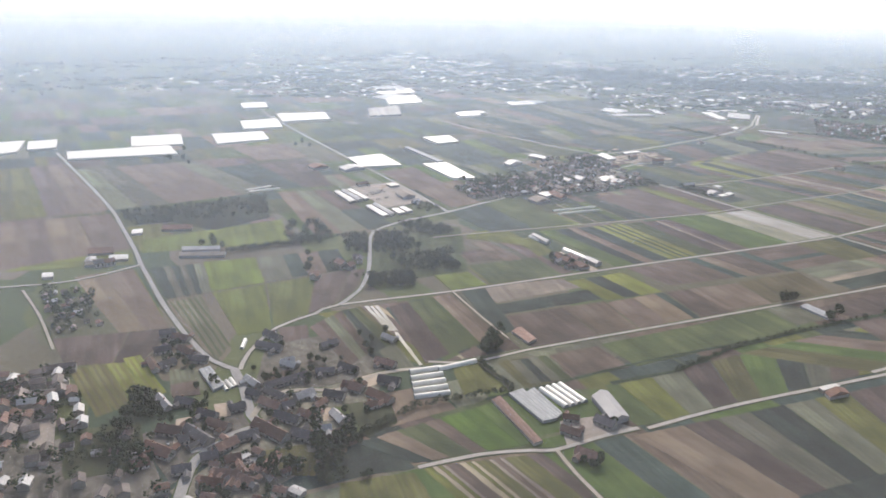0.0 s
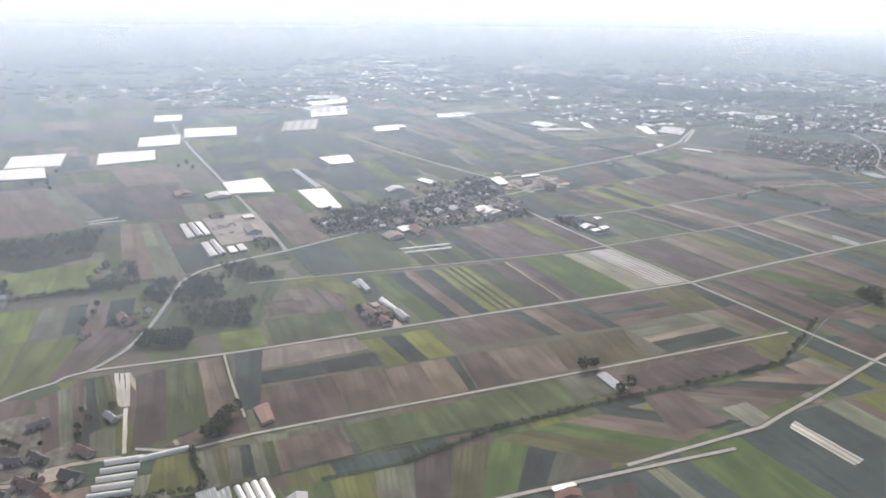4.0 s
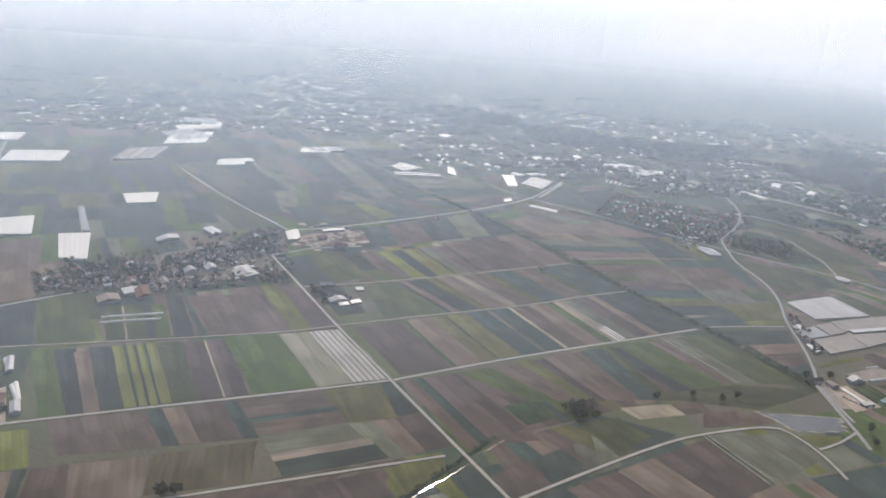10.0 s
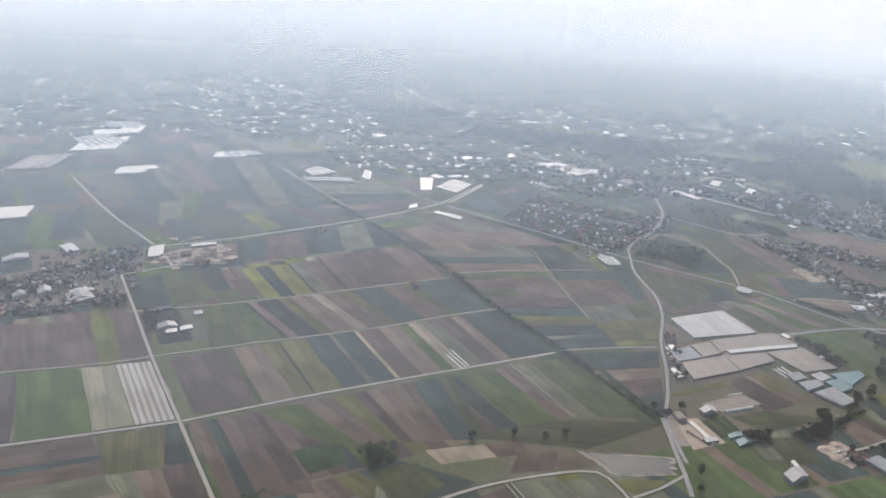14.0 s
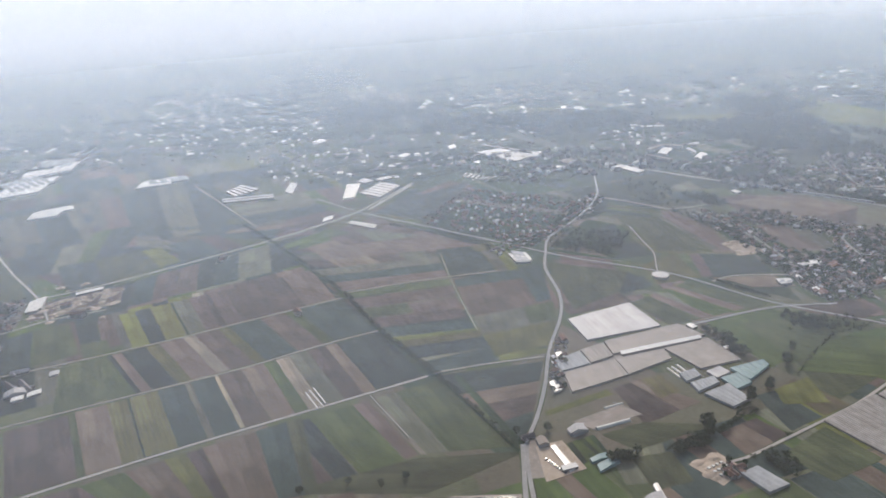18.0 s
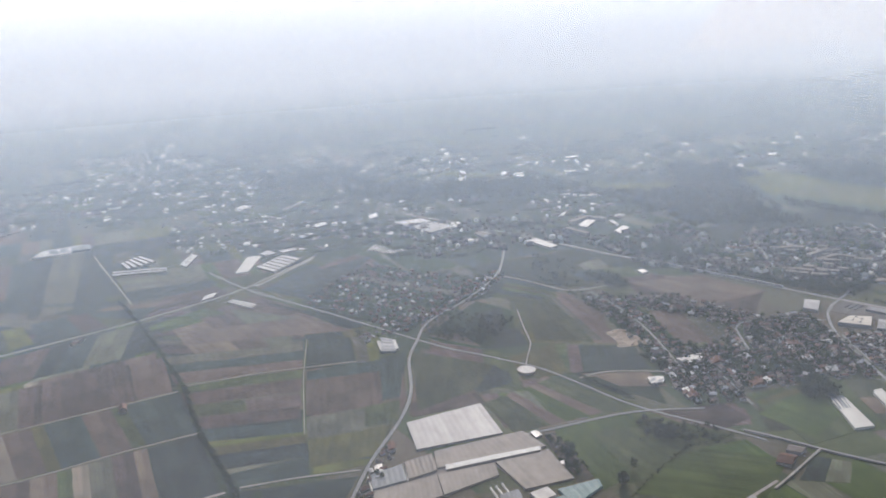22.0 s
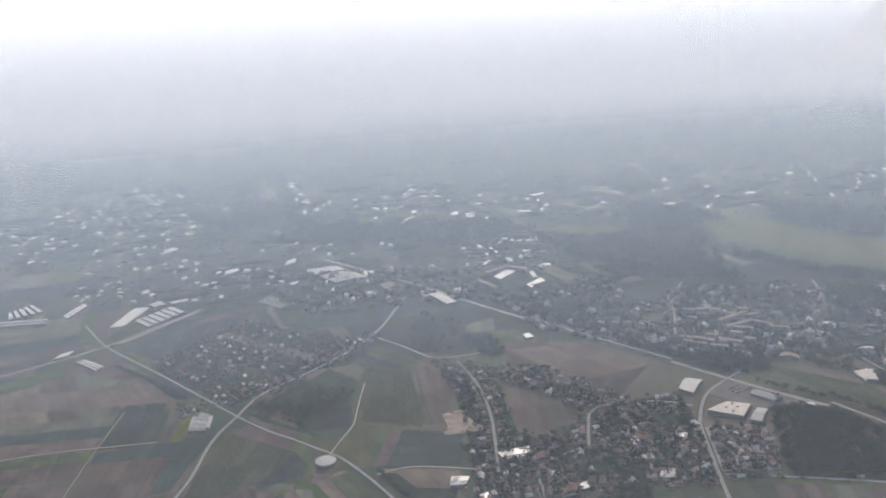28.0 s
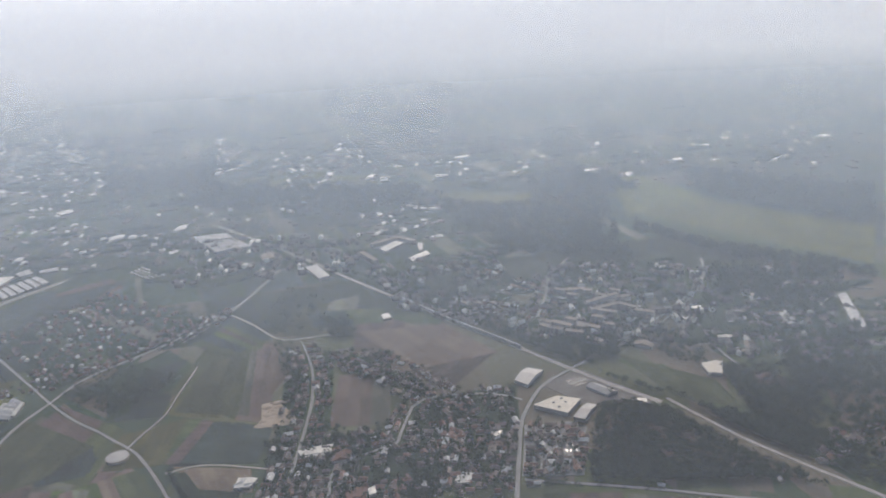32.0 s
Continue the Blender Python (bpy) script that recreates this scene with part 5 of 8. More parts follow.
# fields round the hedge line and the main road
plots((235.3, 442.6), (254.1, 333.6), (265.2, 345.3), (317.6, 426.3), "d1 b.6 p.8 d1")
plots((243.2, 925.9), (278.3, 852.6), (171.6, 802.1), (148.8, 876.7), "d1 g1 k1")
plots((294.3, 831.1), (383.0, 686.6), (328.5, 683.2), (187.1, 779.3), "p1 b1")
plots((435.5, 634.7), (491.0, 565.7), (490.6, 536.4), (436.9, 624.7), "D1")
plots((464.0, 420.8), (531.0, 420.3), (524.5, 340.2), (481.0, 343.8), "m1")
plots((485.5, 346.0), (579.7, 361.8), (573.9, 315.6), (461.2, 290.1), "m1")
plots((299.8, 307.9), (339.5, 307.7), (322.1, 268.4), (293.9, 277.1), "k1")

# fields and meadows of the last village
plots((576.8, 751.7), (612.4, 688.2), (553.2, 679.8), (528.0, 716.3), "d1 m1 p1")
plots((529.6, 488.8), (565.7, 421.6), (577.8, 450.7), (545.8, 486.0), "D1")
plots((643.4, 749.3), (710.6, 765.7), (689.7, 660.1), (621.3, 690.5), "m1 k1")
plots((897.9, 534.5), (931.6, 511.4), (951.2, 423.5), (931.1, 431.2), "g1")
plots((750.7, 388.3), (816.3, 368.1), (796.0, 321.0), (735.7, 337.7), "m1 p1")
plots((818.6, 365.2), (886.8, 333.9), (880.5, 286.8), (796.6, 316.3), "k1 p1.6 k.8")
plots((632.7, 410.6), (682.9, 404.5), (674.8, 382.8), (627.9, 393.3), "g1")
plots((697.8, 400.6), (746.5, 396.8), (734.6, 361.6), (692.0, 376.7), "m1")
plots((690.9, 374.0), (733.3, 359.0), (726.7, 335.3), (681.4, 351.2), "o1 b1 o1")
plots((630.7, 400.1), (679.0, 400.4), (661.3, 342.3), (607.1, 358.0), "m1")
plots((685.2, 402.0), (733.1, 381.3), (714.0, 320.3), (664.6, 340.9), "g1 m1")
plots((559.3, 410.7), (614.0, 403.2), (611.2, 377.5), (565.6, 389.4), "b1")
plots((296.9, 857.7), (435.5, 932.3), (456.9, 892.0), (349.2, 781.9), "p1")
plots((1151.9, 1022.1), (1310.5, 722.4), (1216.5, 627.1), (1108.7, 902.4), "m1")
plots((560.2, 1409.1), (800.5, 1285.8), (775.6, 1218.0), (555.6, 1310.5), "m1")
plots((925.5, 1155.6), (1042.0, 1076.8), (1012.5, 1033.8), (905.4, 1097.4), "m1")

# greenhouses and polytunnels
tunnel((-481.0, 320.6), (-464.1, 319.5), 3.4, "white")
tunnel((-482.8, 314.4), (-465.7, 313.0), 3.4, "white")
tunnel((-484.5, 308.3), (-467.2, 306.7), 3.4, "white")
tunnel((-486.2, 302.5), (-468.6, 300.5), 3.4, "white")
tunnel((-487.9, 296.8), (-470.1, 294.6), 3.4, "white")
tunnel((-466.2, 318.3), (-443.7, 319.9), 3.4, "white")
tunnel((-426.4, 281.6), (-423.5, 262.4), 3.4, "white")
tunnel((-422.6, 282.0), (-419.9, 262.6), 3.4, "white")
tunnel((-418.8, 282.4), (-416.2, 262.9), 3.4, "white")
tunnel((-414.9, 282.7), (-412.5, 263.1), 3.4, "white")
greenhouse((-444.1, 282.5), (-435.4, 283.9), (-434.1, 254.3), (-441.5, 254.5), 7, "glass", 3.0)
greenhouse((-436.8, 279.7), (-429.6, 282.8), (-429.1, 257.5), (-434.1, 254.3), 3, "glass", 3.0)
greenhouse((-454.7, 279.7), (-449.2, 281.6), (-449.7, 240.7), (-454.3, 240.2), 2, "tile", 3.0)
greenhouse((-580.3, 359.0), (-574.5, 360.7), (-570.4, 338.9), (-576.3, 335.3), 3, "glass", 3.0)
tunnel((-571.4, 343.4), (-570.0, 334.6), 2.2, "white")
tunnel((-569.1, 344.3), (-567.1, 335.9), 2.2, "white")
tunnel((-566.7, 345.9), (-565.4, 337.0), 2.2, "white")
tunnel((-556.0, 376.9), (-552.4, 387.3), 2.5, "white")
plots((-476.4, 409.6), (-474.1, 409.8), (-472.5, 371.2), (-475.2, 370.6), "w1")
plots((-473.4, 408.6), (-471.2, 408.7), (-470.7, 370.5), (-473.3, 369.9), "w1")
plots((-470.5, 407.5), (-468.2, 407.6), (-468.9, 369.9), (-471.5, 369.2), "w1")
plots((-472.1, 368.6), (-470.0, 368.7), (-471.5, 326.2), (-473.6, 325.7), "w1")
greenhouse((-409.1, 344.0), (-400.9, 347.5), (-400.5, 329.9), (-407.5, 327.2), 1, "tile", 3.0)
greenhouse((-656.0, 924.5), (-547.0, 933.1), (-542.1, 882.9), (-653.9, 885.2), 9, "white", 4.0)
greenhouse((-586.5, 997.6), (-527.8, 1001.2), (-530.9, 935.6), (-588.3, 937.8), 6, "white", 4.0)
greenhouse((-491.1, 991.5), (-426.2, 994.7), (-428.3, 940.1), (-492.8, 928.6), 6, "white", 4.0)
greenhouse((-441.5, 1078.3), (-387.9, 1089.3), (-394.6, 1020.8), (-446.5, 1016.8), 5, "white", 4.0)
greenhouse((-379.8, 1128.3), (-306.9, 1127.3), (-315.0, 1066.5), (-385.2, 1064.3), 5, "white", 4.0)
greenhouse((-728.0, 1000.0), (-702.1, 1003.3), (-705.9, 938.6), (-721.6, 931.0), 4, "white", 4.0)
greenhouse((-698.6, 995.4), (-667.9, 1001.1), (-667.3, 953.1), (-696.6, 948.5), 4, "white", 4.0)
greenhouse((-366.4, 811.1), (-322.7, 820.5), (-319.8, 759.2), (-364.8, 764.0), 5, "white", 4.0)
greenhouse((-296.2, 758.0), (-267.3, 758.4), (-267.7, 682.1), (-291.4, 689.3), 6, "white", 4.0)
greenhouse((-283.5, 849.8), (-277.6, 851.6), (-268.1, 764.5), (-275.4, 763.7), 1, "glass", 4.0)
greenhouse((-238.3, 900.6), (-198.2, 906.0), (-203.4, 864.1), (-233.7, 861.2), 4, "white", 4.0)
greenhouse((-232.1, 1143.9), (-175.3, 1160.9), (-200.6, 1080.4), (-251.5, 1076.6), 4, "hoop", 4.0)
greenhouse((-156.9, 1329.5), (-74.7, 1370.0), (-84.7, 1315.2), (-153.9, 1291.1), 4, "white", 4.0)
greenhouse((-165.7, 1257.5), (-98.7, 1279.8), (-119.6, 1193.2), (-182.7, 1181.2), 4, "white", 4.0)
greenhouse((-414.2, 1244.8), (-373.0, 1248.3), (-379.1, 1194.9), (-418.5, 1192.3), 3, "white", 4.0)
greenhouse((-112.7, 1076.1), (-69.9, 1083.2), (-81.1, 1046.5), (-117.6, 1044.4), 3, "white", 4.0)
greenhouse((25.0, 1161.7), (78.5, 1170.8), (65.7, 1132.8), (17.0, 1130.6), 3, "white", 4.0)
tunnel((-310.2, 496.4), (-304.7, 476.8), 3.2, "white")
tunnel((-300.1, 461.1), (-296.2, 438.3), 3.6, "white")
tunnel((-252.7, 555.0), (-207.6, 554.5), 2.2, "white")
tunnel((-253.0, 545.2), (-209.9, 544.7), 2.2, "white")
tunnel((-495.8, 701.1), (-465.7, 704.9), 2.4, "white")
tunnel((-497.2, 708.1), (-471.6, 715.8), 2, "white")
plots((-149.6, 233.1), (-141.9, 236.9), (-137.1, 197.4), (-145.6, 195.9), "w1")
greenhouse((-216.7, 312.9), (-209.2, 314.5), (-208.4, 293.6), (-215.9, 293.0), 1, "glass", 3.0)
greenhouse((681.1, 372.2), (693.9, 371.5), (679.0, 331.5), (663.7, 334.5), 2, "white", 4.0)
greenhouse((719.3, 368.7), (727.5, 368.5), (717.9, 343.6), (708.6, 343.8), 2, "white", 4.0)
greenhouse((684.0, 376.5), (694.3, 374.7), (686.1, 358.0), (675.2, 359.0), 4, "glass", 4.0)
greenhouse((722.1, 371.0), (730.0, 370.7), (721.1, 349.7), (713.3, 351.3), 2, "white", 4.0)
greenhouse((384.6, 613.1), (393.7, 645.5), (401.7, 637.1), (398.5, 607.9), 4, "glass", 4.0)
greenhouse((32.3, 1159.6), (90.1, 1167.8), (92.8, 1140.8), (40.1, 1137.7), 4, "glass", 4.0)
greenhouse((-141.2, 1403.3), (-82.9, 1402.5), (-83.3, 1345.6), (-130.8, 1345.9), 4, "glass", 4.0)
greenhouse((-182.6, 1270.7), (-134.7, 1304.6), (-99.6, 1238.9), (-157.9, 1205.2), 6, "glass", 4.0)
greenhouse((-107.6, 1080.2), (-64.3, 1086.3), (-61.5, 1067.7), (-103.9, 1059.1), 2, "white", 4.0)

# halls and large sheds
hall((798.3, 524.1), (819.8, 543.3), (832.9, 532.3), (807.1, 509.9), "grey", 5.0)
hall((874.9, 465.3), (888.5, 462.1), (885.1, 453.5), (871.7, 456.6), "white", 5.0)
hall((958.1, 498.7), (980.2, 494.8), (965.2, 472.8), (952.7, 479.9), "cream", 5.0)
hall((721.3, 699.0), (731.3, 701.4), (731.8, 686.7), (721.8, 686.1), "white", 4.0)
hall((570.8, 456.8), (583.6, 461.6), (588.5, 454.0), (575.7, 450.0), "glass", 4.0)
hall((588.6, 426.3), (598.2, 435.0), (596.7, 420.2), (589.8, 418.1), "red", 4.0)
hall((621.1, 480.6), (638.1, 478.5), (638.2, 470.3), (621.1, 470.9), "white", 4.0)
hall((658.5, 423.0), (665.3, 424.8), (664.2, 415.4), (658.0, 414.9), "white", 4.0)
hall((757.1, 459.9), (767.9, 457.7), (766.6, 450.3), (755.9, 452.5), "white", 4.0)
hall((959.8, 384.3), (971.0, 382.7), (968.0, 375.4), (957.6, 376.7), "white", 4.0)
hall((575.3, 465.0), (590.8, 459.5), (585.4, 451.3), (572.2, 455.6), "white", 4.0)
hall((535.9, 299.8), (545.0, 299.5), (540.6, 291.0), (531.0, 292.5), "grey", 4.0)
hall((-148.8, 636.6), (-125.9, 645.9), (-119.3, 625.3), (-144.1, 618.4), "grey", 3.0)
hall((-230.9, 603.2), (-216.4, 611.6), (-215.0, 588.1), (-227.8, 580.1), "red", 4.0)
hall((-79.0, 731.2), (-63.6, 735.7), (-67.5, 714.8), (-79.9, 714.1), "white", 4.0)
hall((-409.0, 266.4), (-396.7, 267.5), (-402.3, 239.5), (-413.8, 238.9), "grey", 4.0)
hall((615.9, 482.8), (646.8, 482.5), (642.8, 471.7), (617.6, 474.1), "white", 5.0)
hall((287.3, 338.4), (303.1, 340.2), (299.6, 330.6), (286.9, 331.8), "grey", 4.0)

# gardens under the villages
plots((-563.0, 316.4), (-489.4, 327.0), (-517.7, 286.2), (-562.7, 277.6), "u1")
plots((-611.2, 309.8), (-557.4, 325.3), (-559.4, 294.7), (-601.8, 268.3), "u1")
plots((-602.1, 264.7), (-559.4, 294.7), (-534.0, 266.5), (-598.8, 236.0), "u1")
plots((-664.8, 321.4), (-609.8, 314.0), (-602.4, 261.1), (-667.4, 272.8), "u1")
plots((-543.1, 377.9), (-501.7, 377.9), (-489.4, 327.0), (-563.0, 316.4), "u1")
plots((-307.3, 648.5), (-79.2, 749.2), (-86.0, 624.0), (-299.4, 607.5), "u1")
plots((624.7, 644.9), (666.5, 634.9), (645.1, 506.2), (600.9, 488.0), "D1")
plots((600.4, 509.4), (782.9, 463.7), (755.6, 393.5), (586.6, 432.4), "D1 D1 m.7")
plots((716.6, 527.7), (801.9, 521.6), (782.9, 463.7), (699.4, 485.9), "D1")

# villages, farms and town
village((-602.1, 264.7), (-561.9, 281.7), (-549.6, 244.1), (-598.8, 236.0), 6, 4, 10, 0.6)
village((-664.8, 321.4), (-609.8, 314.0), (-602.4, 261.1), (-667.4, 272.8), 7, 4, 12, 0.56, True)
village((-675.7, 387.4), (-638.2, 385.7), (-630.2, 321.8), (-669.1, 323.0), 8, 6, 10, 0.7, True)
village((-659.5, 495.9), (-637.3, 497.9), (-621.8, 429.7), (-648.9, 427.9), 6, 4, 14, 0.45, True)
village((-327.7, 446.6), (-304.9, 451.8), (-299.9, 421.9), (-323.2, 422.8), 4, 3, 8, 0.64)
village((-241.2, 667.0), (-80.9, 739.8), (-89.7, 631.8), (-232.0, 611.6), 14, 5, 20, 0.58, True)
village((-172.7, 739.7), (-83.4, 759.4), (-84.2, 721.5), (-171.2, 688.6), 9, 3, 8, 0.58, True)
village((-307.3, 648.5), (-231.7, 680.5), (-227.5, 623.7), (-299.7, 609.9), 7, 4, 30, 0.58, True)
village((353.1, 268.7), (369.6, 269.5), (372.0, 257.1), (348.5, 257.2), 4, 3, 6, 0.58)
village((342.0, 455.2), (357.0, 458.7), (308.9, 377.2), (298.1, 382.3), 3, 9, 6, 0.51)
village((624.7, 644.9), (666.5, 634.9), (645.1, 506.2), (600.9, 488.0), 4, 8, 24, 0.58, True)
village((599.7, 505.4), (695.2, 487.4), (685.6, 411.8), (586.8, 433.6), 12, 7, 46, 0.58, True)
village((695.2, 487.4), (780.9, 464.5), (753.8, 394.2), (685.6, 411.8), 10, 6, 40, 0.58, True)
village((586.8, 433.6), (635.2, 419.7), (629.5, 398.9), (586.6, 411.1), 9, 3, 8, 0.58, True)
village((791.1, 460.6), (831.8, 449.9), (800.6, 391.6), (764.0, 401.2), 12, 8, 14, 0.58, True)
village((765.9, 400.6), (844.9, 364.7), (840.8, 359.2), (761.6, 392.8), 21, 1, 20, 0.45, True)
village((949.5, 392.4), (1001.4, 381.7), (949.7, 323.3), (913.7, 343.3), 8, 6, 14, 0.58, True)
allotments((337.8, 786.5), (438.2, 880.2), (558.9, 750.9), (421.8, 645.6), 330)
town((729.0, 838.4), (899.9, 857.2), (842.2, 585.1), (747.9, 714.6), 285, 0.99)
town((936.1, 770.2), (1079.2, 729.6), (957.4, 539.1), (847.0, 583.2), 331, 1.01)
town((1056.0, 696.6), (1230.6, 641.4), (1046.3, 454.8), (957.4, 539.1), 315, 1.07)
town((428.4, 1068.9), (748.5, 979.9), (729.0, 838.4), (515.4, 867.3), 348, 1.05)
town((172.6, 1243.7), (423.7, 1159.7), (454.8, 957.2), (221.5, 1035.2), 140, 0.99)
town((-30.6, 2110.5), (884.3, 1662.0), (800.5, 1285.8), (125.1, 1446.1), 1008, 1.19)
town((884.3, 1662.0), (1880.8, 1300.0), (1481.8, 895.8), (800.5, 1285.8), 624, 1.19)
town((774.6, 1169.4), (923.9, 1096.0), (868.4, 897.5), (742.5, 954.6), 252, 1.07)
town((-425.6, 1581.4), (299.7, 1745.1), (215.7, 1260.8), (-384.1, 1301.4), 572, 1.11)
town((202.6, 1429.6), (806.9, 1308.7), (603.3, 964.7), (272.7, 1041.0), 420, 1.07)
town((-819.3, 1979.9), (585.6, 2198.7), (155.9, 1399.0), (-766.7, 1415.6), 720, 1.19)
town((585.6, 2198.7), (1933.1, 1889.9), (714.2, 961.4), (181.7, 1222.9), 368, 1.15)

# woods, hedges and single trees
wood((846.8, 466.0), (896.1, 454.2), (975.3, 382.8), (932.9, 339.8), 1000, 2.7)
wood((845.3, 463.7), (932.9, 339.8), (847.8, 368.6), (802.3, 387.3), 840, 2.7)
wood((842.2, 585.1), (920.3, 574.5), (901.5, 535.6), (853.8, 542.0), 110, 3.6)
wood((509.2, 1387.3), (907.7, 1104.0), (775.7, 1094.3), (507.1, 1223.0), 280, 7)
wood((1096.4, 700.1), (1177.1, 587.2), (1120.1, 529.5), (1057.0, 638.0), 150, 5)
wood((-607.4, 662.9), (-484.0, 680.5), (-491.6, 621.8), (-602.4, 621.6), 200, 2)
wood((-484.3, 585.7), (-460.7, 586.1), (-457.3, 531.3), (-500.5, 532.1), 30, 3)
wood((-429.3, 343.6), (-415.3, 346.3), (-425.4, 323.6), (-438.5, 321.4), 14, 3.4)
wood((39.3, 353.4), (63.2, 353.3), (59.6, 335.9), (35.8, 333.6), 16, 2.8)
wood((466.1, 409.0), (467.4, 383.0), (459.7, 354.4), (450.0, 377.4), 22, 2.6)
wood((524.1, 412.2), (575.4, 380.2), (568.8, 356.9), (516.2, 383.6), 40, 2.4)
wood((432.5, 636.1), (471.9, 685.6), (532.1, 631.6), (478.6, 587.6), 170, 2)
wood((674.7, 398.8), (701.4, 399.3), (689.8, 371.4), (670.3, 381.4), 18, 4.2)
wood((661.6, 717.0), (691.2, 713.0), (684.5, 662.2), (658.1, 672.8), 16, 3.4)
wood((456.7, 642.3), (523.7, 625.4), (495.6, 593.1), (440.7, 613.6), 40, 2.4)
wood((637.6, 811.9), (672.5, 760.1), (641.6, 695.1), (608.2, 741.1), 30, 3)
hedge(190, 2.2, (142.4, 880.3), (166.9, 796.4), (207.1, 623.5), (216.9, 529.5), (234.9, 446.5), (251.2, 331.8))
hedge(90, 1.5, (-537.3, 263.4), (-521.2, 275.3), (-489.2, 288.4), (-440.9, 285.4))
hedge(30, 1.4, (-442.8, 319.6), (-440.1, 286.8))
hedge(60, 1.2, (-348.8, 273.0), (-300.0, 284.0), (-241.7, 286.7), (-135.3, 286.8), (-96.8, 288.5), (-21.4, 332.2))
hedge(50, 1.6, (-523.9, 540.0), (-491.1, 535.7), (-453.5, 544.5))
hedge(90, 2.6, (851.1, 508.2), (888.9, 444.3), (924.5, 410.6), (951.7, 358.9))
hedge(30, 2, (355.2, 300.3), (380.5, 294.7), (412.5, 313.5))
hedge(60, 2, (303.7, 790.2), (337.6, 744.7), (380.2, 680.2))
trees(3, (-218.9, 324.0), (-211.9, 323.2), (-202.2, 320.3), (-206.8, 293.2), (-214.4, 292.5))
trees(3.4, (-542.3, 267.5), (-532.8, 270.5), (-494.2, 480.0), (-553.3, 856.1), (-539.1, 284.5), (-525.8, 277.0), (-606.4, 332.9), (-611.1, 337.4))
trees(2.2, (114.4, 349.6), (143.3, 345.4), (160.7, 334.2), (177.0, 336.7), (240.0, 275.6), (228.7, 261.5))
trees(3, (376.6, 309.7), (371.1, 299.2), (440.5, 322.4), (477.5, 345.6), (492.1, 356.4))

# water, yards, tank, blocks and cars
pond((179.4, 315.1), (232.0, 294.8), (222.8, 280.2), (186.0, 289.0))
stream(0.7, (-103.4, 283.1), (-83.9, 292.7), (-60.8, 303.6), (-43.7, 314.1), (-16.1, 328.2))
tank((491.4, 520.5), 8.0)
plots((-74.1, 737.2), (8.5, 746.9), (5.4, 702.7), (-75.9, 697.4), "b1 s.4 b.8 p.5 s.3 b.6")
heaps((-75.3, 737.3), (8.5, 746.9), (5.4, 702.7), (-74.2, 697.2), 34)
hall((-78.9, 743.9), (-61.0, 753.2), (-64.2, 718.6), (-80.8, 713.7), "white", 4.0)
hall((-39.2, 747.1), (-8.2, 751.5), (-8.7, 743.7), (-39.4, 739.5), "white", 3.0)
hall((-209.8, 734.4), (-184.6, 746.8), (-182.8, 731.1), (-208.2, 721.0), "grey", 4.0)
hall((-162.8, 762.2), (-150.3, 770.2), (-139.7, 745.2), (-152.0, 737.8), "pale", 4.0)
hall((-146.1, 644.6), (-129.8, 652.1), (-119.9, 622.6), (-136.9, 614.6), "pale", 4.0)
hall((-171.2, 649.8), (-158.9, 657.8), (-156.3, 643.3), (-168.0, 636.9), "grey", 4.0)
hall((-190.1, 644.4), (-175.9, 651.9), (-173.9, 640.5), (-187.5, 633.2), "grey", 4.0)
hall((-210.3, 625.2), (-202.9, 631.7), (-199.7, 613.4), (-207.1, 608.5), "brown", 4.0)
hall((-240.3, 607.0), (-225.1, 611.5), (-222.9, 596.9), (-237.5, 591.4), "pale", 4.0)
hall((-259.9, 592.0), (-239.4, 597.5), (-236.9, 581.3), (-257.0, 576.3), "brown", 4.0)
wood((-290.7, 686.8), (-223.3, 696.4), (-213.3, 619.4), (-281.8, 607.1), 70, 1.9)
wood((-132.0, 716.5), (-91.6, 734.4), (-91.8, 689.9), (-129.9, 679.1), 40, 2.4)
wood((-83.1, 591.5), (-72.4, 596.3), (-76.3, 547.7), (-86.3, 543.8), 22, 2.2)
wood((-117.8, 623.6), (-97.9, 624.6), (-98.8, 600.6), (-118.0, 599.9), 20, 2)
heaps((-70.1, 788.9), (-5.9, 778.2), (4.1, 673.7), (-55.5, 685.7), 20)
yard((262.5, 336.4), (271.1, 334.8), (263.1, 308.7), (251.3, 308.6), "asphalt", "worn asphalt yard beside the road")
heaps((596.5, 563.1), (610.0, 563.1), (625.8, 522.6), (594.4, 527.0), 16)
yard((596.5, 563.1), (610.0, 563.1), (625.8, 522.6), (594.4, 527.0), "sand", "sandy building plot among houses")
yard((785.8, 462.6), (828.6, 444.7), (800.6, 391.6), (761.3, 404.4), "asphalt", "paved parking yard of a market hall")
yard((819.7, 514.8), (862.0, 526.8), (898.9, 458.1), (843.6, 469.2), "ballast", "dark gravelled freight yard beside the railway")
cars((838.0, 512.0), (856.0, 517.0), (862.0, 504.0), (845.0, 500.0), 7, 3)
hall((850.0, 498.0), (862.0, 500.0), (874.0, 478.0), (862.0, 475.0), "grey", 3.6)
yard((-577.3, 296.8), (-558.0, 301.6), (-557.1, 293.8), (-577.5, 287.7), "asphalt", "paved village square")
block((863.2, 619.3), (871.5, 611.5), 5.0, 4)
block((866.8, 600.3), (874.9, 592.8), 5.0, 4)
block((888.4, 615.1), (896.5, 607.3), 5.0, 4)
block((891.4, 596.1), (899.4, 588.6), 5.0, 4)
block((913.7, 610.8), (921.7, 603.0), 5.0, 4)
block((916.2, 591.9), (924.0, 584.4), 5.0, 4)
block((907.3, 686.7), (915.7, 679.5), 5.0, 4)
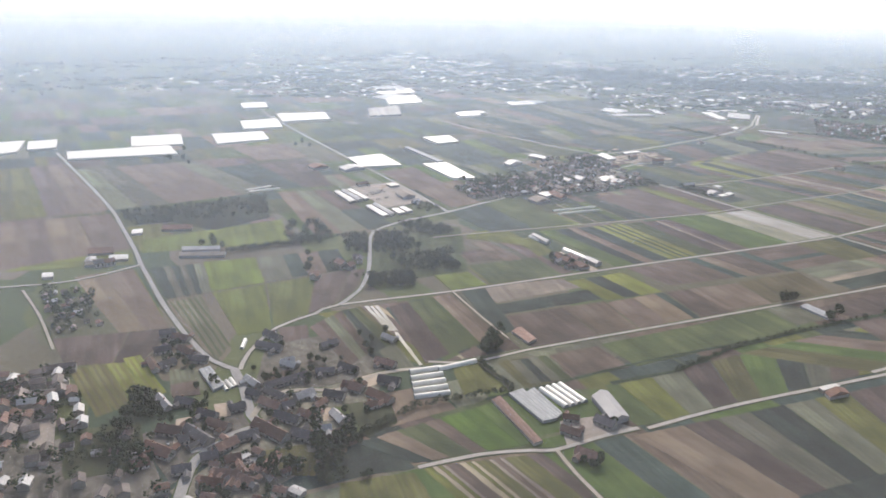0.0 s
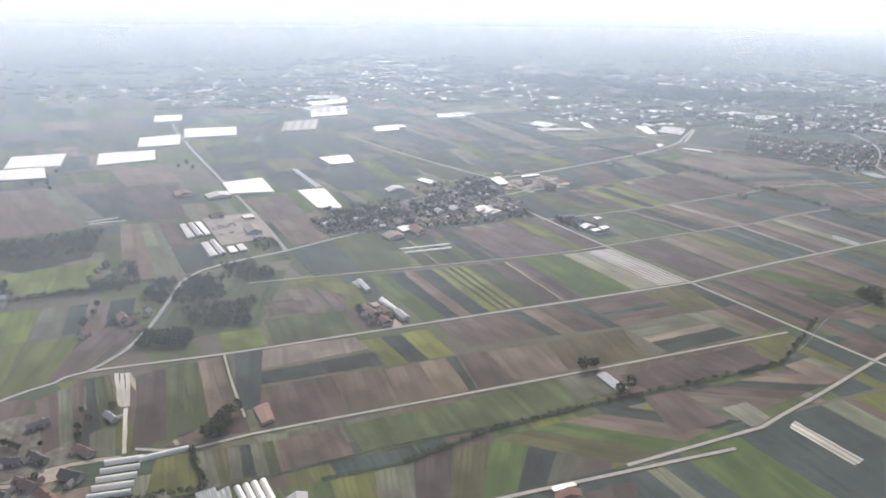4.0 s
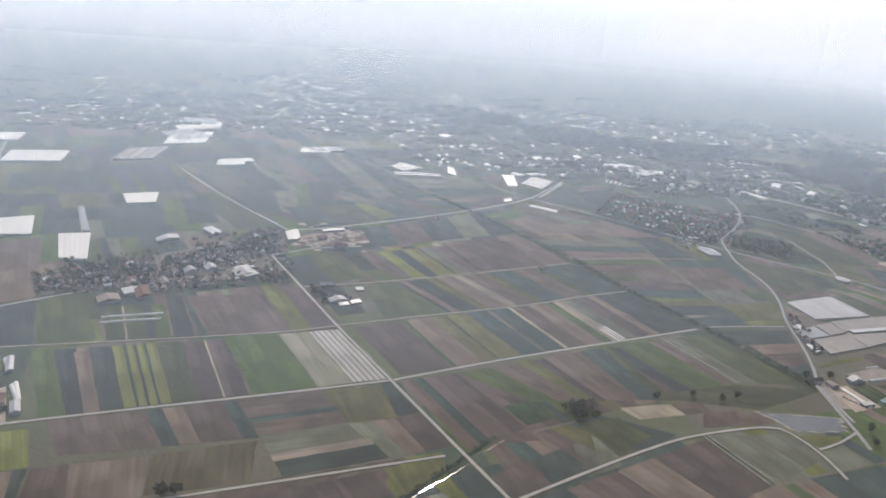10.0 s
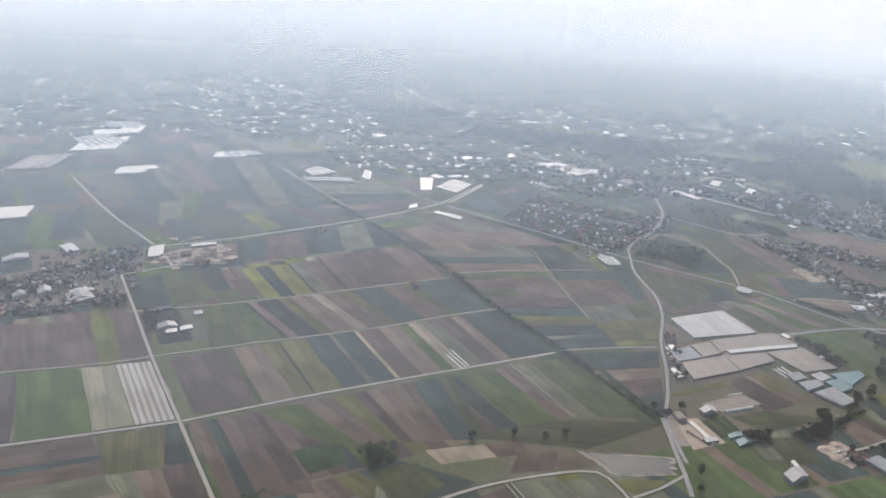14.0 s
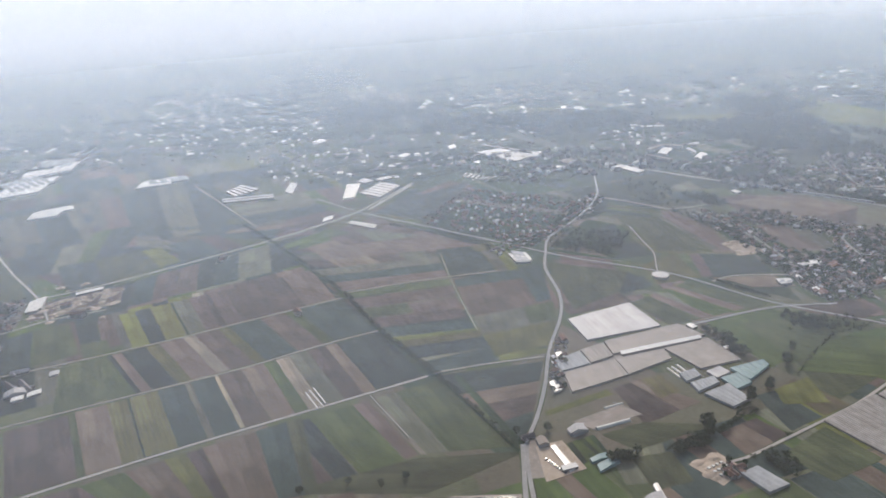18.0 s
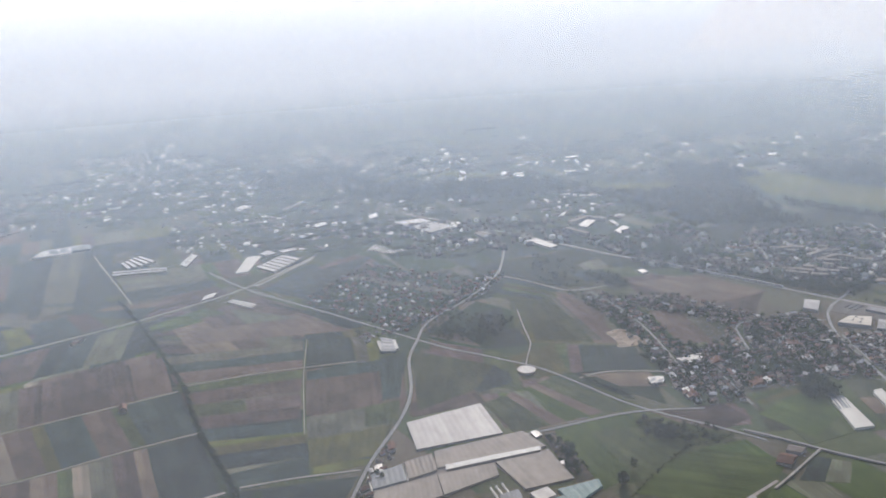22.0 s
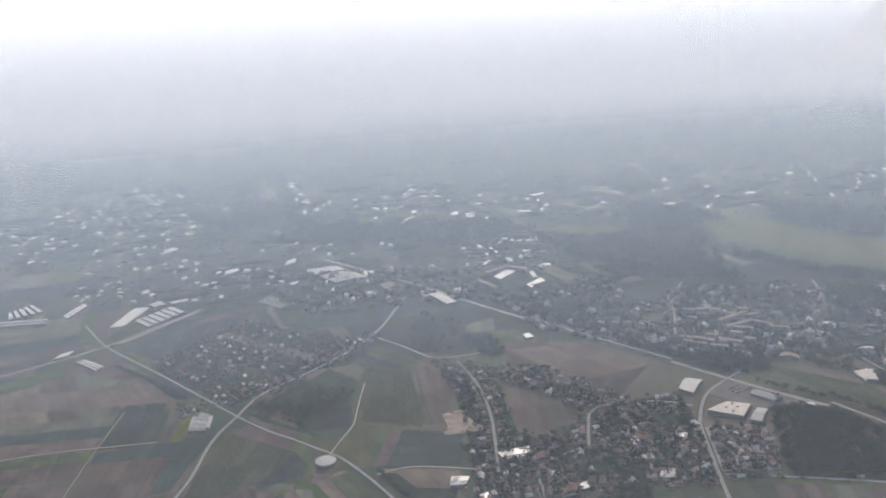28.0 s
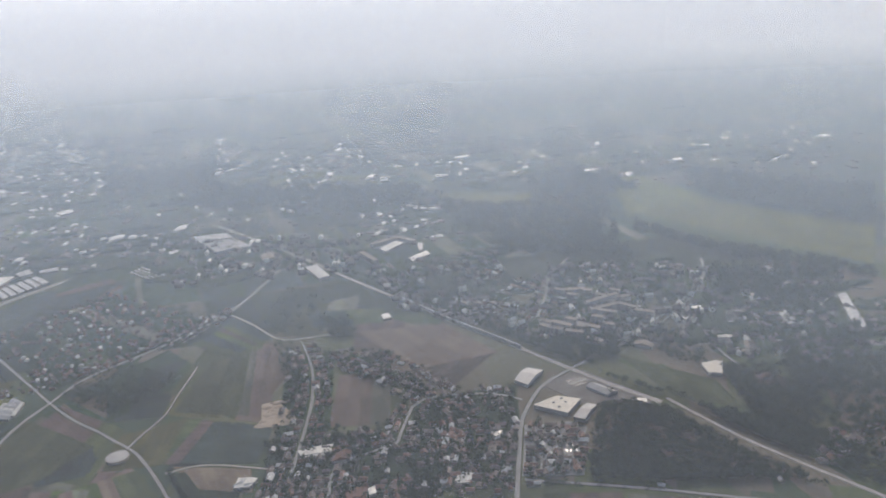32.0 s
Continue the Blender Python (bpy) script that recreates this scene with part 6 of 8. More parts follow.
block((914.3, 669.5), (922.5, 662.6), 5.0, 4)
block((933.9, 675.5), (942.1, 668.4), 5.0, 4)
block((940.4, 658.5), (948.5, 651.7), 5.0, 4)
block((960.3, 664.4), (968.4, 657.4), 5.0, 4)
block((807.6, 693.2), (811.9, 688.0), 5.0, 3)
block((820.8, 687.7), (825.1, 682.6), 5.0, 3)
block((834.1, 682.3), (838.3, 677.1), 5.0, 3)
block((922.9, 642.1), (961.8, 651.3), 5.0, 4)
block((919.0, 624.2), (954.6, 628.9), 5.0, 4)
block((753.0, 918.0), (792.0, 932.1), 6.0, 3)
block((792.0, 932.1), (808.7, 908.6), 6.0, 3)
block((735.3, 893.2), (747.1, 852.8), 6.0, 3)
cars((784.3, 454.2), (799.2, 453.1), (789.3, 435.1), (776.8, 438.0), 5, 4)
cars((799.1, 444.2), (821.1, 440.4), (804.5, 409.1), (783.8, 412.8), 6, 5)
cars((959.1, 565.3), (1001.2, 589.6), (988.1, 541.3), (958.6, 540.4), 6, 5)
cars((-577.1, 289.8), (-568.2, 293.3), (-567.5, 290.7), (-576.4, 287.3), 5, 1)

# further plots and greenhouses
hall((306.7, 1284.9), (327.7, 1302.0), (339.7, 1282.3), (319.9, 1265.7), "white", 4.0)
hall((410.8, 1105.6), (433.8, 1118.7), (434.1, 1097.6), (411.3, 1085.0), "white", 4.0)
hall((502.5, 1120.2), (519.4, 1129.3), (515.9, 1103.2), (497.1, 1094.4), "white", 4.0)
hall((95.9, 1338.5), (107.5, 1344.9), (111.4, 1314.3), (98.8, 1303.2), "white", 4.0)
plots((423.2, 609.4), (515.4, 490.2), (455.7, 429.4), (389.0, 520.7), "k2 p1 d1 k2 b1 m1.5")
plots((338.3, 783.4), (438.4, 876.2), (557.5, 748.3), (421.6, 647.9), "d1")

# mended plots
road(2, "concrete", (495.9, 530.9), (507.1, 550.4), (521.4, 573.4), (528.4, 599.5), (544.1, 651.0))
village((664.0, 635.9), (736.5, 546.9), (715.6, 517.9), (666.9, 603.0), 16, 4, 30, 0.58, True)
village((727.7, 523.5), (799.7, 522.5), (782.9, 463.7), (699.4, 485.9), 8, 4, 30, 0.58, True)
wood((976.5, 493.8), (1046.3, 454.8), (975.3, 382.8), (952.1, 418.5), 260, 2.7)
plots((434.6, 633.1), (516.4, 698.4), (543.1, 651.4), (526.6, 611.0), "D1")
plots((473.9, 577.7), (481.0, 615.4), (525.5, 609.2), (519.0, 570.4), "d1")
plots((663.6, 590.0), (721.5, 579.3), (704.3, 493.2), (643.8, 510.3), "b1.2 p.5 k.8 m.8")
plots((702.5, 733.4), (807.5, 585.6), (746.3, 532.1), (682.6, 632.5), "p1 b.6 p1")
hall((796.4, 482.0), (823.7, 490.1), (842.0, 477.0), (820.5, 458.6), "cream", 6.0)
hall((820.4, 456.1), (843.0, 473.9), (849.3, 467.1), (828.6, 449.0), "grey", 4.0)
rows_of_sheds((455.3, 941.2), (484.2, 900.9), (501.7, 914.7), (469.9, 959.8), 7, 4)
plots((-436.9, 524.4), (-350.2, 541.3), (-389.0, 443.3), (-460.5, 440.5), "m1")
plots((-415.5, 440.7), (-390.3, 443.2), (-388.7, 415.8), (-414.8, 415.3), "G1")
plots((-387.1, 450.8), (-328.0, 449.9), (-333.7, 408.9), (-387.2, 413.8), "o1")
plots((-378.6, 482.2), (-351.6, 482.5), (-351.6, 456.6), (-379.1, 459.1), "p1")
road(1, "concrete", (118.7, 299.7), (124.5, 245.8))
road(1, "concrete", (115.4, 299.1), (120.3, 245.2))
yard((-656.2, 368.3), (-643.9, 364.8), (-644.3, 313.5), (-653.8, 315.0), "yard", "pale paved works yard")

# village streets
street(False, 0.62, 6.5, 5.5, (-592.8, 273.4), (-576.8, 262.4), (-557.1, 250.1))
street(True, 0.62, 6, 5, (-303.8, 610.5), (-266.9, 619.4), (-227.5, 623.7), (-183.5, 659.3), (-132.7, 700.5), (-85.8, 746.0))
street(True, 0.62, 6, 5, (-227.5, 623.7), (-186.8, 611.1), (-143.9, 611.3), (-100.0, 633.2))
street(True, 0.62, 6, 5, (-183.5, 659.3), (-146.7, 672.8), (-118.8, 682.2), (-88.8, 695.4))
street(True, 0.62, 6, 5, (-289.4, 670.5), (-274.7, 605.9))
street(True, 0.6, 6, 5, (638.4, 659.5), (642.5, 612.6), (636.9, 558.1), (626.5, 513.1), (611.6, 460.5), (602.2, 431.5))
street(True, 0.6, 6, 5, (589.2, 446.6), (626.6, 433.1), (661.0, 424.2), (688.0, 418.0), (727.0, 409.6), (753.3, 401.5))
street(True, 0.6, 6, 5, (618.3, 477.6), (653.1, 468.8), (689.9, 471.9), (731.6, 460.7), (777.2, 452.4))
street(True, 0.6, 6, 5, (689.9, 471.9), (704.3, 502.6), (723.2, 525.1), (755.9, 517.9), (793.0, 508.9))
street(True, 0.6, 6, 5, (635.1, 426.6), (643.2, 456.6), (657.4, 484.0), (695.2, 487.4))
street(True, 0.6, 6, 5, (706.4, 411.3), (722.0, 443.5), (739.7, 479.9), (745.2, 516.8))
street(True, 0.6, 6, 5, (733.4, 405.1), (751.1, 432.8), (772.7, 467.5))
street(True, 0.6, 6, 5, (665.6, 631.3), (701.6, 601.8), (728.1, 567.3), (740.0, 529.2))
street(True, 0.6, 6, 5, (789.0, 470.7), (762.7, 412.9), (755.6, 393.5))
street(True, 0.7, 6, 5, (868.8, 640.1), (906.8, 701.6), (924.0, 743.4))
street(True, 0.7, 7, 6, (805.1, 827.4), (859.1, 761.1), (890.9, 708.3))
street(True, 0.7, 7, 6, (798.2, 711.0), (833.5, 670.8), (867.9, 648.5))
street(True, 0.5, 5, 4, (374.7, 652.7), (423.3, 670.5), (477.7, 693.0), (536.8, 730.2), (575.9, 773.9))

# nursery beside the main road
greenhouse((287.4, 299.1), (303.9, 301.3), (301.7, 295.4), (285.9, 292.6), 1, "teal", 3.0)
greenhouse((270.9, 327.5), (274.6, 328.8), (273.7, 301.6), (269.4, 300.2), 1, "white", 2.0)
hall((288.8, 259.4), (308.8, 263.0), (305.6, 251.9), (287.2, 248.2), "grey", 5.0)
hall((306.1, 270.0), (310.3, 270.8), (305.6, 251.9), (301.3, 251.3), "white", 4.0)
hall((236.6, 853.5), (253.3, 861.0), (247.7, 844.7), (231.4, 837.5), "white", 3.0)
houses((158.6, 598.1), (109.0, 775.1), (-30.2, 687.6), (-43.2, 717.6))
tunnel((142.7, 463.7), (147.3, 438.9), 1.2, "white")
tunnel((146.0, 465.9), (150.1, 440.1), 1.2, "white")
tunnel((139.5, 461.5), (143.2, 437.1), 1.2, "white")
road(1.2, "concrete", (182.0, 435.4), (191.9, 375.4))

# large nursery beside the main road
greenhouse((368.5, 479.1), (432.3, 483.5), (430.3, 435.0), (364.1, 439.6), 14, "pale", 4.0)
hall((305.7, 396.5), (313.0, 398.2), (309.7, 381.0), (301.6, 380.0), "white", 3.0)
hall((329.8, 432.2), (336.5, 432.4), (334.7, 422.7), (327.6, 422.8), "white", 3.0)
hall((346.0, 456.4), (353.1, 458.1), (350.7, 446.3), (343.3, 445.0), "red", 3.0)
hall((448.3, 427.2), (454.9, 427.9), (456.1, 419.1), (448.9, 417.5), "white", 3.0)
hall((450.1, 384.1), (456.3, 384.6), (456.0, 380.0), (449.8, 379.5), "white", 3.0)
greenhouse((434.2, 355.7), (464.2, 355.1), (462.4, 347.2), (436.4, 336.9), 5, "teal", 4.0)
greenhouse((418.9, 347.5), (435.9, 348.5), (434.9, 333.6), (419.9, 331.0), 4, "teal", 4.0)
greenhouse((415.7, 359.4), (429.2, 361.4), (430.6, 351.1), (417.0, 348.9), 4, "pale", 4.0)
greenhouse((396.9, 365.5), (410.8, 366.1), (409.2, 356.3), (394.7, 354.2), 4, "glass", 4.0)
greenhouse((395.9, 351.6), (416.2, 351.9), (414.7, 343.4), (393.9, 339.7), 7, "glass", 4.0)
greenhouse((395.8, 335.9), (419.2, 339.2), (419.5, 317.9), (402.5, 314.3), 5, "glass", 4.0)
tunnel((395.3, 377.0), (395.2, 362.1), 1.6, "white")
tunnel((399.3, 377.2), (399.8, 364.1), 1.6, "white")
tunnel((404.4, 378.0), (404.2, 366.2), 1.6, "white")
greenhouse((443.6, 278.2), (497.8, 287.6), (499.9, 245.0), (449.9, 234.4), 26, "hoop", 3.0)
greenhouse((499.8, 286.6), (530.1, 292.1), (528.6, 252.1), (500.5, 247.1), 12, "hoop", 3.0)
tunnel((504.3, 286.8), (505.0, 251.1), 1.1, "white")
tunnel((509.5, 287.6), (509.8, 251.7), 1.1, "white")
tunnel((514.7, 288.4), (514.7, 252.3), 1.1, "white")
tunnel((520.0, 289.2), (519.7, 252.9), 1.1, "white")
tunnel((525.3, 290.0), (524.6, 253.6), 1.1, "white")
tunnel((530.7, 290.9), (529.7, 254.2), 1.1, "white")
plots((446.3, 322.1), (466.1, 327.4), (475.3, 285.6), (449.5, 283.0), "Y1")
plots((426.4, 321.2), (444.5, 320.6), (447.7, 282.6), (417.4, 278.4), "d1")
plots((376.0, 297.2), (407.6, 299.6), (414.4, 277.4), (375.1, 269.3), "b1 p.6")
plots((394.4, 262.4), (440.4, 274.8), (445.9, 234.1), (403.2, 230.9), "m1")
plots((286.1, 365.5), (339.2, 371.6), (339.9, 363.9), (284.9, 359.9), "o1")
plots((344.3, 370.7), (369.0, 373.9), (388.7, 330.0), (338.6, 323.9), "p1 b.6")
plots((368.3, 372.7), (385.5, 372.1), (384.9, 347.0), (366.2, 345.5), "Y1")
plots((306.7, 326.7), (340.2, 326.6), (380.9, 303.9), (317.8, 302.0), "m1")
plots((310.5, 298.0), (337.0, 293.0), (332.1, 263.6), (305.6, 266.1), "m1")
tunnel((307.3, 332.5), (332.4, 332.0), 3, "white")
tunnel((324.8, 351.5), (339.4, 351.4), 1.6, "white")
hall((264.8, 338.4), (272.4, 338.0), (271.6, 328.2), (263.1, 329.1), "brown", 4.0)
plots((266.3, 325.3), (281.0, 326.9), (279.1, 305.3), (264.9, 304.9), "d1 w.12 g1 d1")
plots((283.4, 327.3), (302.7, 328.6), (301.3, 309.7), (287.1, 307.1), "D1 g1 D1 g1 D1")
tunnel((273.8, 329.1), (274.7, 308.8), 0.9, "white")
greenhouse((286.6, 306.2), (299.8, 307.4), (297.4, 302.2), (286.0, 302.2), 1, "teal", 3.0)
hall((265.6, 307.4), (277.8, 306.0), (276.9, 301.0), (264.7, 301.5), "pale", 3.0)
yard((259.1, 341.1), (265.8, 339.5), (256.2, 302.0), (245.1, 305.4), "yard", "sandy yard beside a plant nursery")
yard((338.2, 277.9), (361.4, 280.1), (365.6, 261.0), (343.8, 253.3), "sand", "sandy builders yard with stored material")
heaps((340.6, 276.1), (360.2, 278.4), (363.6, 261.9), (345.6, 255.8), 14)
rows_of_sheds((343.8, 270.1), (357.4, 271.8), (359.7, 261.6), (347.4, 258.2), 4, 3)
greenhouse((359.2, 257.1), (372.6, 258.4), (377.3, 237.9), (362.1, 237.0), 3, "glass", 4.0)
wood((338.5, 295.3), (364.3, 295.5), (361.4, 287.2), (338.1, 286.9), 40, 2.3)
wood((375.8, 314.8), (383.0, 313.5), (371.3, 296.2), (364.9, 297.2), 10, 3)
wood((297.1, 304.2), (319.5, 304.9), (315.4, 293.9), (296.2, 293.9), 24, 2.6)
wood((456.8, 420.1), (465.5, 419.1), (460.4, 371.3), (450.9, 368.5), 30, 2.2)
wood((526.5, 412.2), (548.3, 408.2), (555.4, 369.9), (528.2, 370.8), 50, 2.2)
wood((383.3, 267.7), (401.7, 266.4), (396.9, 240.4), (380.6, 244.6), 26, 2)
hedge(50, 1.2, (333.2, 294.8), (377.5, 299.3), (414.7, 304.9))
hedge(40, 1.3, (373.6, 266.7), (408.7, 274.6), (445.0, 279.7))
trees(3, (479.8, 350.2), (474.5, 343.4), (441.1, 324.6), (424.9, 322.8), (417.1, 314.9), (277.8, 344.4), (257.8, 349.7))

# farm yards before the crossing
hall((-321.9, 446.8), (-315.0, 451.9), (-309.3, 435.3), (-316.5, 428.7), "red", 4.0)
hall((-316.0, 426.7), (-307.0, 429.9), (-304.8, 416.9), (-314.5, 416.0), "red", 4.0)
yard((-316.5, 455.4), (-305.0, 457.7), (-300.3, 415.1), (-307.0, 413.6), "sand", "reddish sandy farmyard")
hall((-309.9, 497.2), (-304.3, 498.8), (-302.5, 474.2), (-307.9, 471.7), "grey", 4.0)
tunnel((-302.1, 458.3), (-295.8, 435.9), 3.4, "white")
hall((-301.2, 435.9), (-294.2, 436.6), (-292.3, 420.3), (-299.2, 418.7), "grey", 4.0)
hall((-421.3, 783.5), (-401.1, 790.0), (-397.1, 771.5), (-417.6, 765.6), "red", 4.0)
hall((-392.4, 766.1), (-364.2, 774.3), (-361.5, 753.8), (-388.7, 748.6), "grey", 4.0)
wood((-398.5, 560.3), (-374.4, 567.1), (-363.6, 525.6), (-383.0, 517.8), 46, 2)

# houses of the first village
farmhouse((-591.1, 304.5), (-584.1, 291.2), 5.7, "roof_slate")
farmhouse((-607.8, 296.0), (-599.5, 287.2), 5.7, "brick_red")
farmhouse((-581.6, 284.5), (-573.5, 288.2), 5.225, "roof_tile")
farmhouse((-572.1, 289.9), (-563.8, 291.5), 4.75, "roof_slate")
farmhouse((-562.3, 298.3), (-553.2, 282.5), 6.65, "roof_tile")
farmhouse((-556.4, 317.1), (-550.3, 307.9), 5.225, "roof_tile")
farmhouse((-552.4, 325.6), (-546.3, 316.0), 4.75, "roof_slate")
farmhouse((-541.0, 314.0), (-532.8, 316.6), 5.225, "sheet_roof")
farmhouse((-542.1, 300.7), (-536.8, 293.4), 4.75, "roof_tile")
farmhouse((-552.6, 302.2), (-544.7, 293.9), 5.225, "roof_slate")
farmhouse((-527.1, 313.0), (-520.0, 307.4), 5.225, "roof_slate")
farmhouse((-516.4, 317.8), (-509.8, 310.7), 5.7, "roof_tile")
farmhouse((-506.8, 306.6), (-500.4, 295.5), 5.7, "brick_red")
farmhouse((-498.4, 317.1), (-490.6, 311.0), 5.7, "roof_slate")
farmhouse((-528.2, 295.3), (-526.3, 286.2), 4.275, "sheet_roof")
farmhouse((-548.8, 285.6), (-540.2, 277.0), 5.7, "roof_slate")
farmhouse((-584.7, 317.2), (-578.6, 310.9), 4.75, "roof_slate")
farmhouse((-571.4, 314.7), (-565.1, 315.5), 4.75, "roof_slate")
farmhouse((-581.7, 307.1), (-574.8, 299.4), 5.225, "roof_tile")
farmhouse((-592.9, 331.2), (-586.5, 326.0), 4.75, "roof_slate")
farmhouse((-600.7, 337.6), (-597.5, 325.9), 3.325, "sheet_roof")
farmhouse((-602.4, 309.0), (-593.9, 303.2), 5.7, "roof_tile")
farmhouse((-559.4, 341.3), (-556.1, 332.1), 3.8, "sheet_roof")
farmhouse((-540.4, 389.5), (-535.2, 379.7), 4.75, "roof_slate")
farmhouse((-547.2, 376.6), (-537.3, 367.4), 4.75, "roof_slate")
farmhouse((-539.5, 351.3), (-534.2, 344.6), 4.275, "sheet_roof")
farmhouse((-512.6, 337.7), (-506.7, 330.2), 4.75, "roof_slate")
farmhouse((-493.2, 336.5), (-486.6, 328.5), 4.75, "roof_tile")
farmhouse((-480.2, 363.1), (-476.3, 355.8), 3.8, "sheet_roof")
farmhouse((-515.9, 362.3), (-507.0, 365.0), 4.275, "roof_slate")
farmhouse((-594.9, 407.9), (-587.3, 407.0), 4.75, "roof_slate")
farmhouse((-588.3, 401.5), (-581.7, 396.0), 4.75, "roof_tile")
farmhouse((-599.3, 387.1), (-591.6, 387.8), 4.75, "roof_slate")
farmhouse((-586.4, 385.8), (-580.5, 375.8), 4.75, "roof_tile")
farmhouse((-582.8, 371.8), (-575.5, 367.7), 4.75, "roof_slate")
farmhouse((-598.3, 368.9), (-590.8, 372.1), 4.275, "roof_slate")
farmhouse((-602.3, 377.8), (-600.1, 365.4), 3.8, "roof_tile")
farmhouse((-588.4, 280.2), (-582.3, 280.4), 5.225, "roof_slate")
farmhouse((-583.6, 267.3), (-575.6, 262.7), 5.7, "roof_tile")
farmhouse((-534.8, 303.3), (-529.2, 306.6), 3.8, "roof_tile")
farmhouse((-561.2, 327.5), (-556.3, 322.8), 4.275, "roof_slate")
farmhouse((-548.9, 308.7), (-543.3, 309.3), 4.275, "roof_slate")
farmhouse((-538.7, 284.1), (-533.0, 283.1), 4.275, "sheet_roof")
farmhouse((-512.9, 294.8), (-507.7, 295.5), 3.8, "roof_tile")
farmhouse((-595.6, 296.8), (-591.8, 297.2), 4.275, "roof_slate")
farmhouse((-579.5, 275.0), (-573.7, 275.3), 4.75, "roof_tile")
farmhouse((-615.1, 284.9), (-608.5, 285.4), 4.75, "roof_tile")
farmhouse((-599.8, 275.8), (-593.2, 275.2), 4.75, "roof_slate")
yard((-576.6, 322.2), (-571.1, 321.4), (-571.8, 310.9), (-576.2, 311.3), "sand", "sandy courtyard between farmhouses")
yard((-534.2, 303.0), (-528.1, 302.1), (-530.0, 290.8), (-535.1, 292.2), "sand", "sandy courtyard between farmhouses")
yard((-506.3, 324.8), (-497.3, 326.3), (-498.2, 315.4), (-506.2, 313.9), "sand", "sandy courtyard between farmhouses")
yard((-594.5, 296.4), (-582.3, 298.7), (-580.7, 288.7), (-591.4, 287.3), "asphalt", "paved courtyard between farmhouses")
plots((-528.7, 302.3), (-509.9, 300.6), (-505.2, 279.8), (-527.1, 277.1), "g1")
plots((-567.3, 278.9), (-545.3, 277.1), (-547.7, 258.2), (-565.2, 259.0), "o1")
trees(2.6, (-609.5, 336.2), (-612.0, 330.4), (-615.6, 326.6), (-619.0, 317.9), (-620.0, 308.7), (-615.4, 311.6), (-610.7, 338.1), (-605.6, 338.9), (-617.5, 298.6), (-619.5, 290.8), (-611.8, 292.0), (-543.0, 269.4), (-543.5, 260.8), (-566.6, 265.7), (-562.5, 262.0), (-556.6, 261.7), (-552.2, 260.0))
trees(1.7, (-552.4, 373.0), (-548.9, 375.4), (-535.5, 370.4), (-524.8, 351.9), (-521.5, 348.9), (-518.9, 346.3), (-548.2, 339.2), (-544.3, 336.2), (-539.9, 336.1), (-536.1, 333.0), (-531.7, 332.9), (-551.4, 337.3), (-540.6, 324.1), (-532.3, 272.0), (-528.9, 275.4), (-525.0, 275.1), (-524.0, 268.7), (-527.4, 339.4), (-532.2, 337.9), (-593.8, 396.0), (-590.3, 391.0), (-587.2, 393.5), (-592.3, 379.2), (-595.2, 376.8), (-588.8, 376.1), (-585.6, 368.1), (-583.1, 362.2), (-488.3, 360.3), (-493.3, 354.6), (-493.0, 347.1), (-477.3, 368.1), (-559.6, 318.4), (-543.2, 317.7), (-555.3, 293.0), (-567.5, 297.8), (-585.6, 322.9), (-581.8, 321.5), (-576.7, 306.4), (-590.2, 309.1), (-597.4, 314.4), (-604.6, 322.3), (-601.0, 315.8))
cars((-572.7, 273.4), (-568.5, 273.9), (-568.5, 269.6), (-572.6, 269.1), 3, 2)

# farm compound and sheds by the first village
farmhouse((-436.3, 245.6), (-431.6, 238.5), 4.5, "roof_tile")
farmhouse((-439.6, 228.6), (-435.0, 221.3), 5.4, "roof_tile")
farmhouse((-430.7, 253.8), (-425.1, 250.1), 3.6, "roof_tile")
farmhouse((-417.2, 247.0), (-413.3, 239.1), 5.4, "roof_slate")
hall((-295.9, 231.1), (-281.7, 231.1), (-281.4, 227.8), (-296.3, 227.5), "white", 3.0)
hall((-296.9, 226.9), (-280.8, 226.1), (-283.6, 220.3), (-299.0, 221.1), "red", 3.0)
yard((-433.1, 253.1), (-414.7, 250.9), (-403.1, 235.1), (-441.3, 233.6), "yard", "worn farmyard between greenhouses and barns")
trees(1.8, (-425.2, 338.9), (-430.9, 336.3), (-424.5, 330.6), (-432.6, 327.6), (-411.7, 241.6), (-412.6, 237.2), (-216.0, 325.7), (-209.2, 324.5), (-219.3, 319.3), (-209.0, 319.9), (-440.7, 222.2), (-439.0, 217.6), (-434.8, 218.6))
hall((-603.2, 596.6), (-601.1, 609.8), (-592.6, 608.7), (-593.4, 596.7), "white", 3.0)
hall((-582.6, 600.0), (-580.0, 613.6), (-554.0, 606.7), (-555.5, 594.4), "red", 3.0)
hall((-634.3, 558.4), (-633.2, 574.5), (-613.7, 569.3), (-614.1, 554.3), "red", 3.0)
hall((-576.9, 534.0), (-574.5, 543.5), (-538.5, 532.5), (-540.0, 524.0), "brown", 3.0)
hall((-573.4, 546.1), (-571.0, 555.3), (-540.5, 546.3), (-541.9, 538.2), "grey", 3.0)
hall((-621.0, 540.9), (-619.5, 553.3), (-604.8, 549.6), (-605.4, 538.2), "pale", 3.0)
hall((-660.3, 519.4), (-659.7, 529.8), (-652.3, 528.5), (-652.0, 518.9), "white", 3.0)
hall((-635.5, 534.3), (-634.3, 547.7), (-622.2, 544.8), (-622.4, 532.4), "brown", 3.0)
wood((-450.4, 542.8), (-400.6, 536.5), (-411.5, 496.1), (-459.5, 503.4), 100, 2.5)
wood((-405.4, 484.6), (-383.2, 482.4), (-394.4, 449.2), (-416.3, 452.1), 44, 2.5)
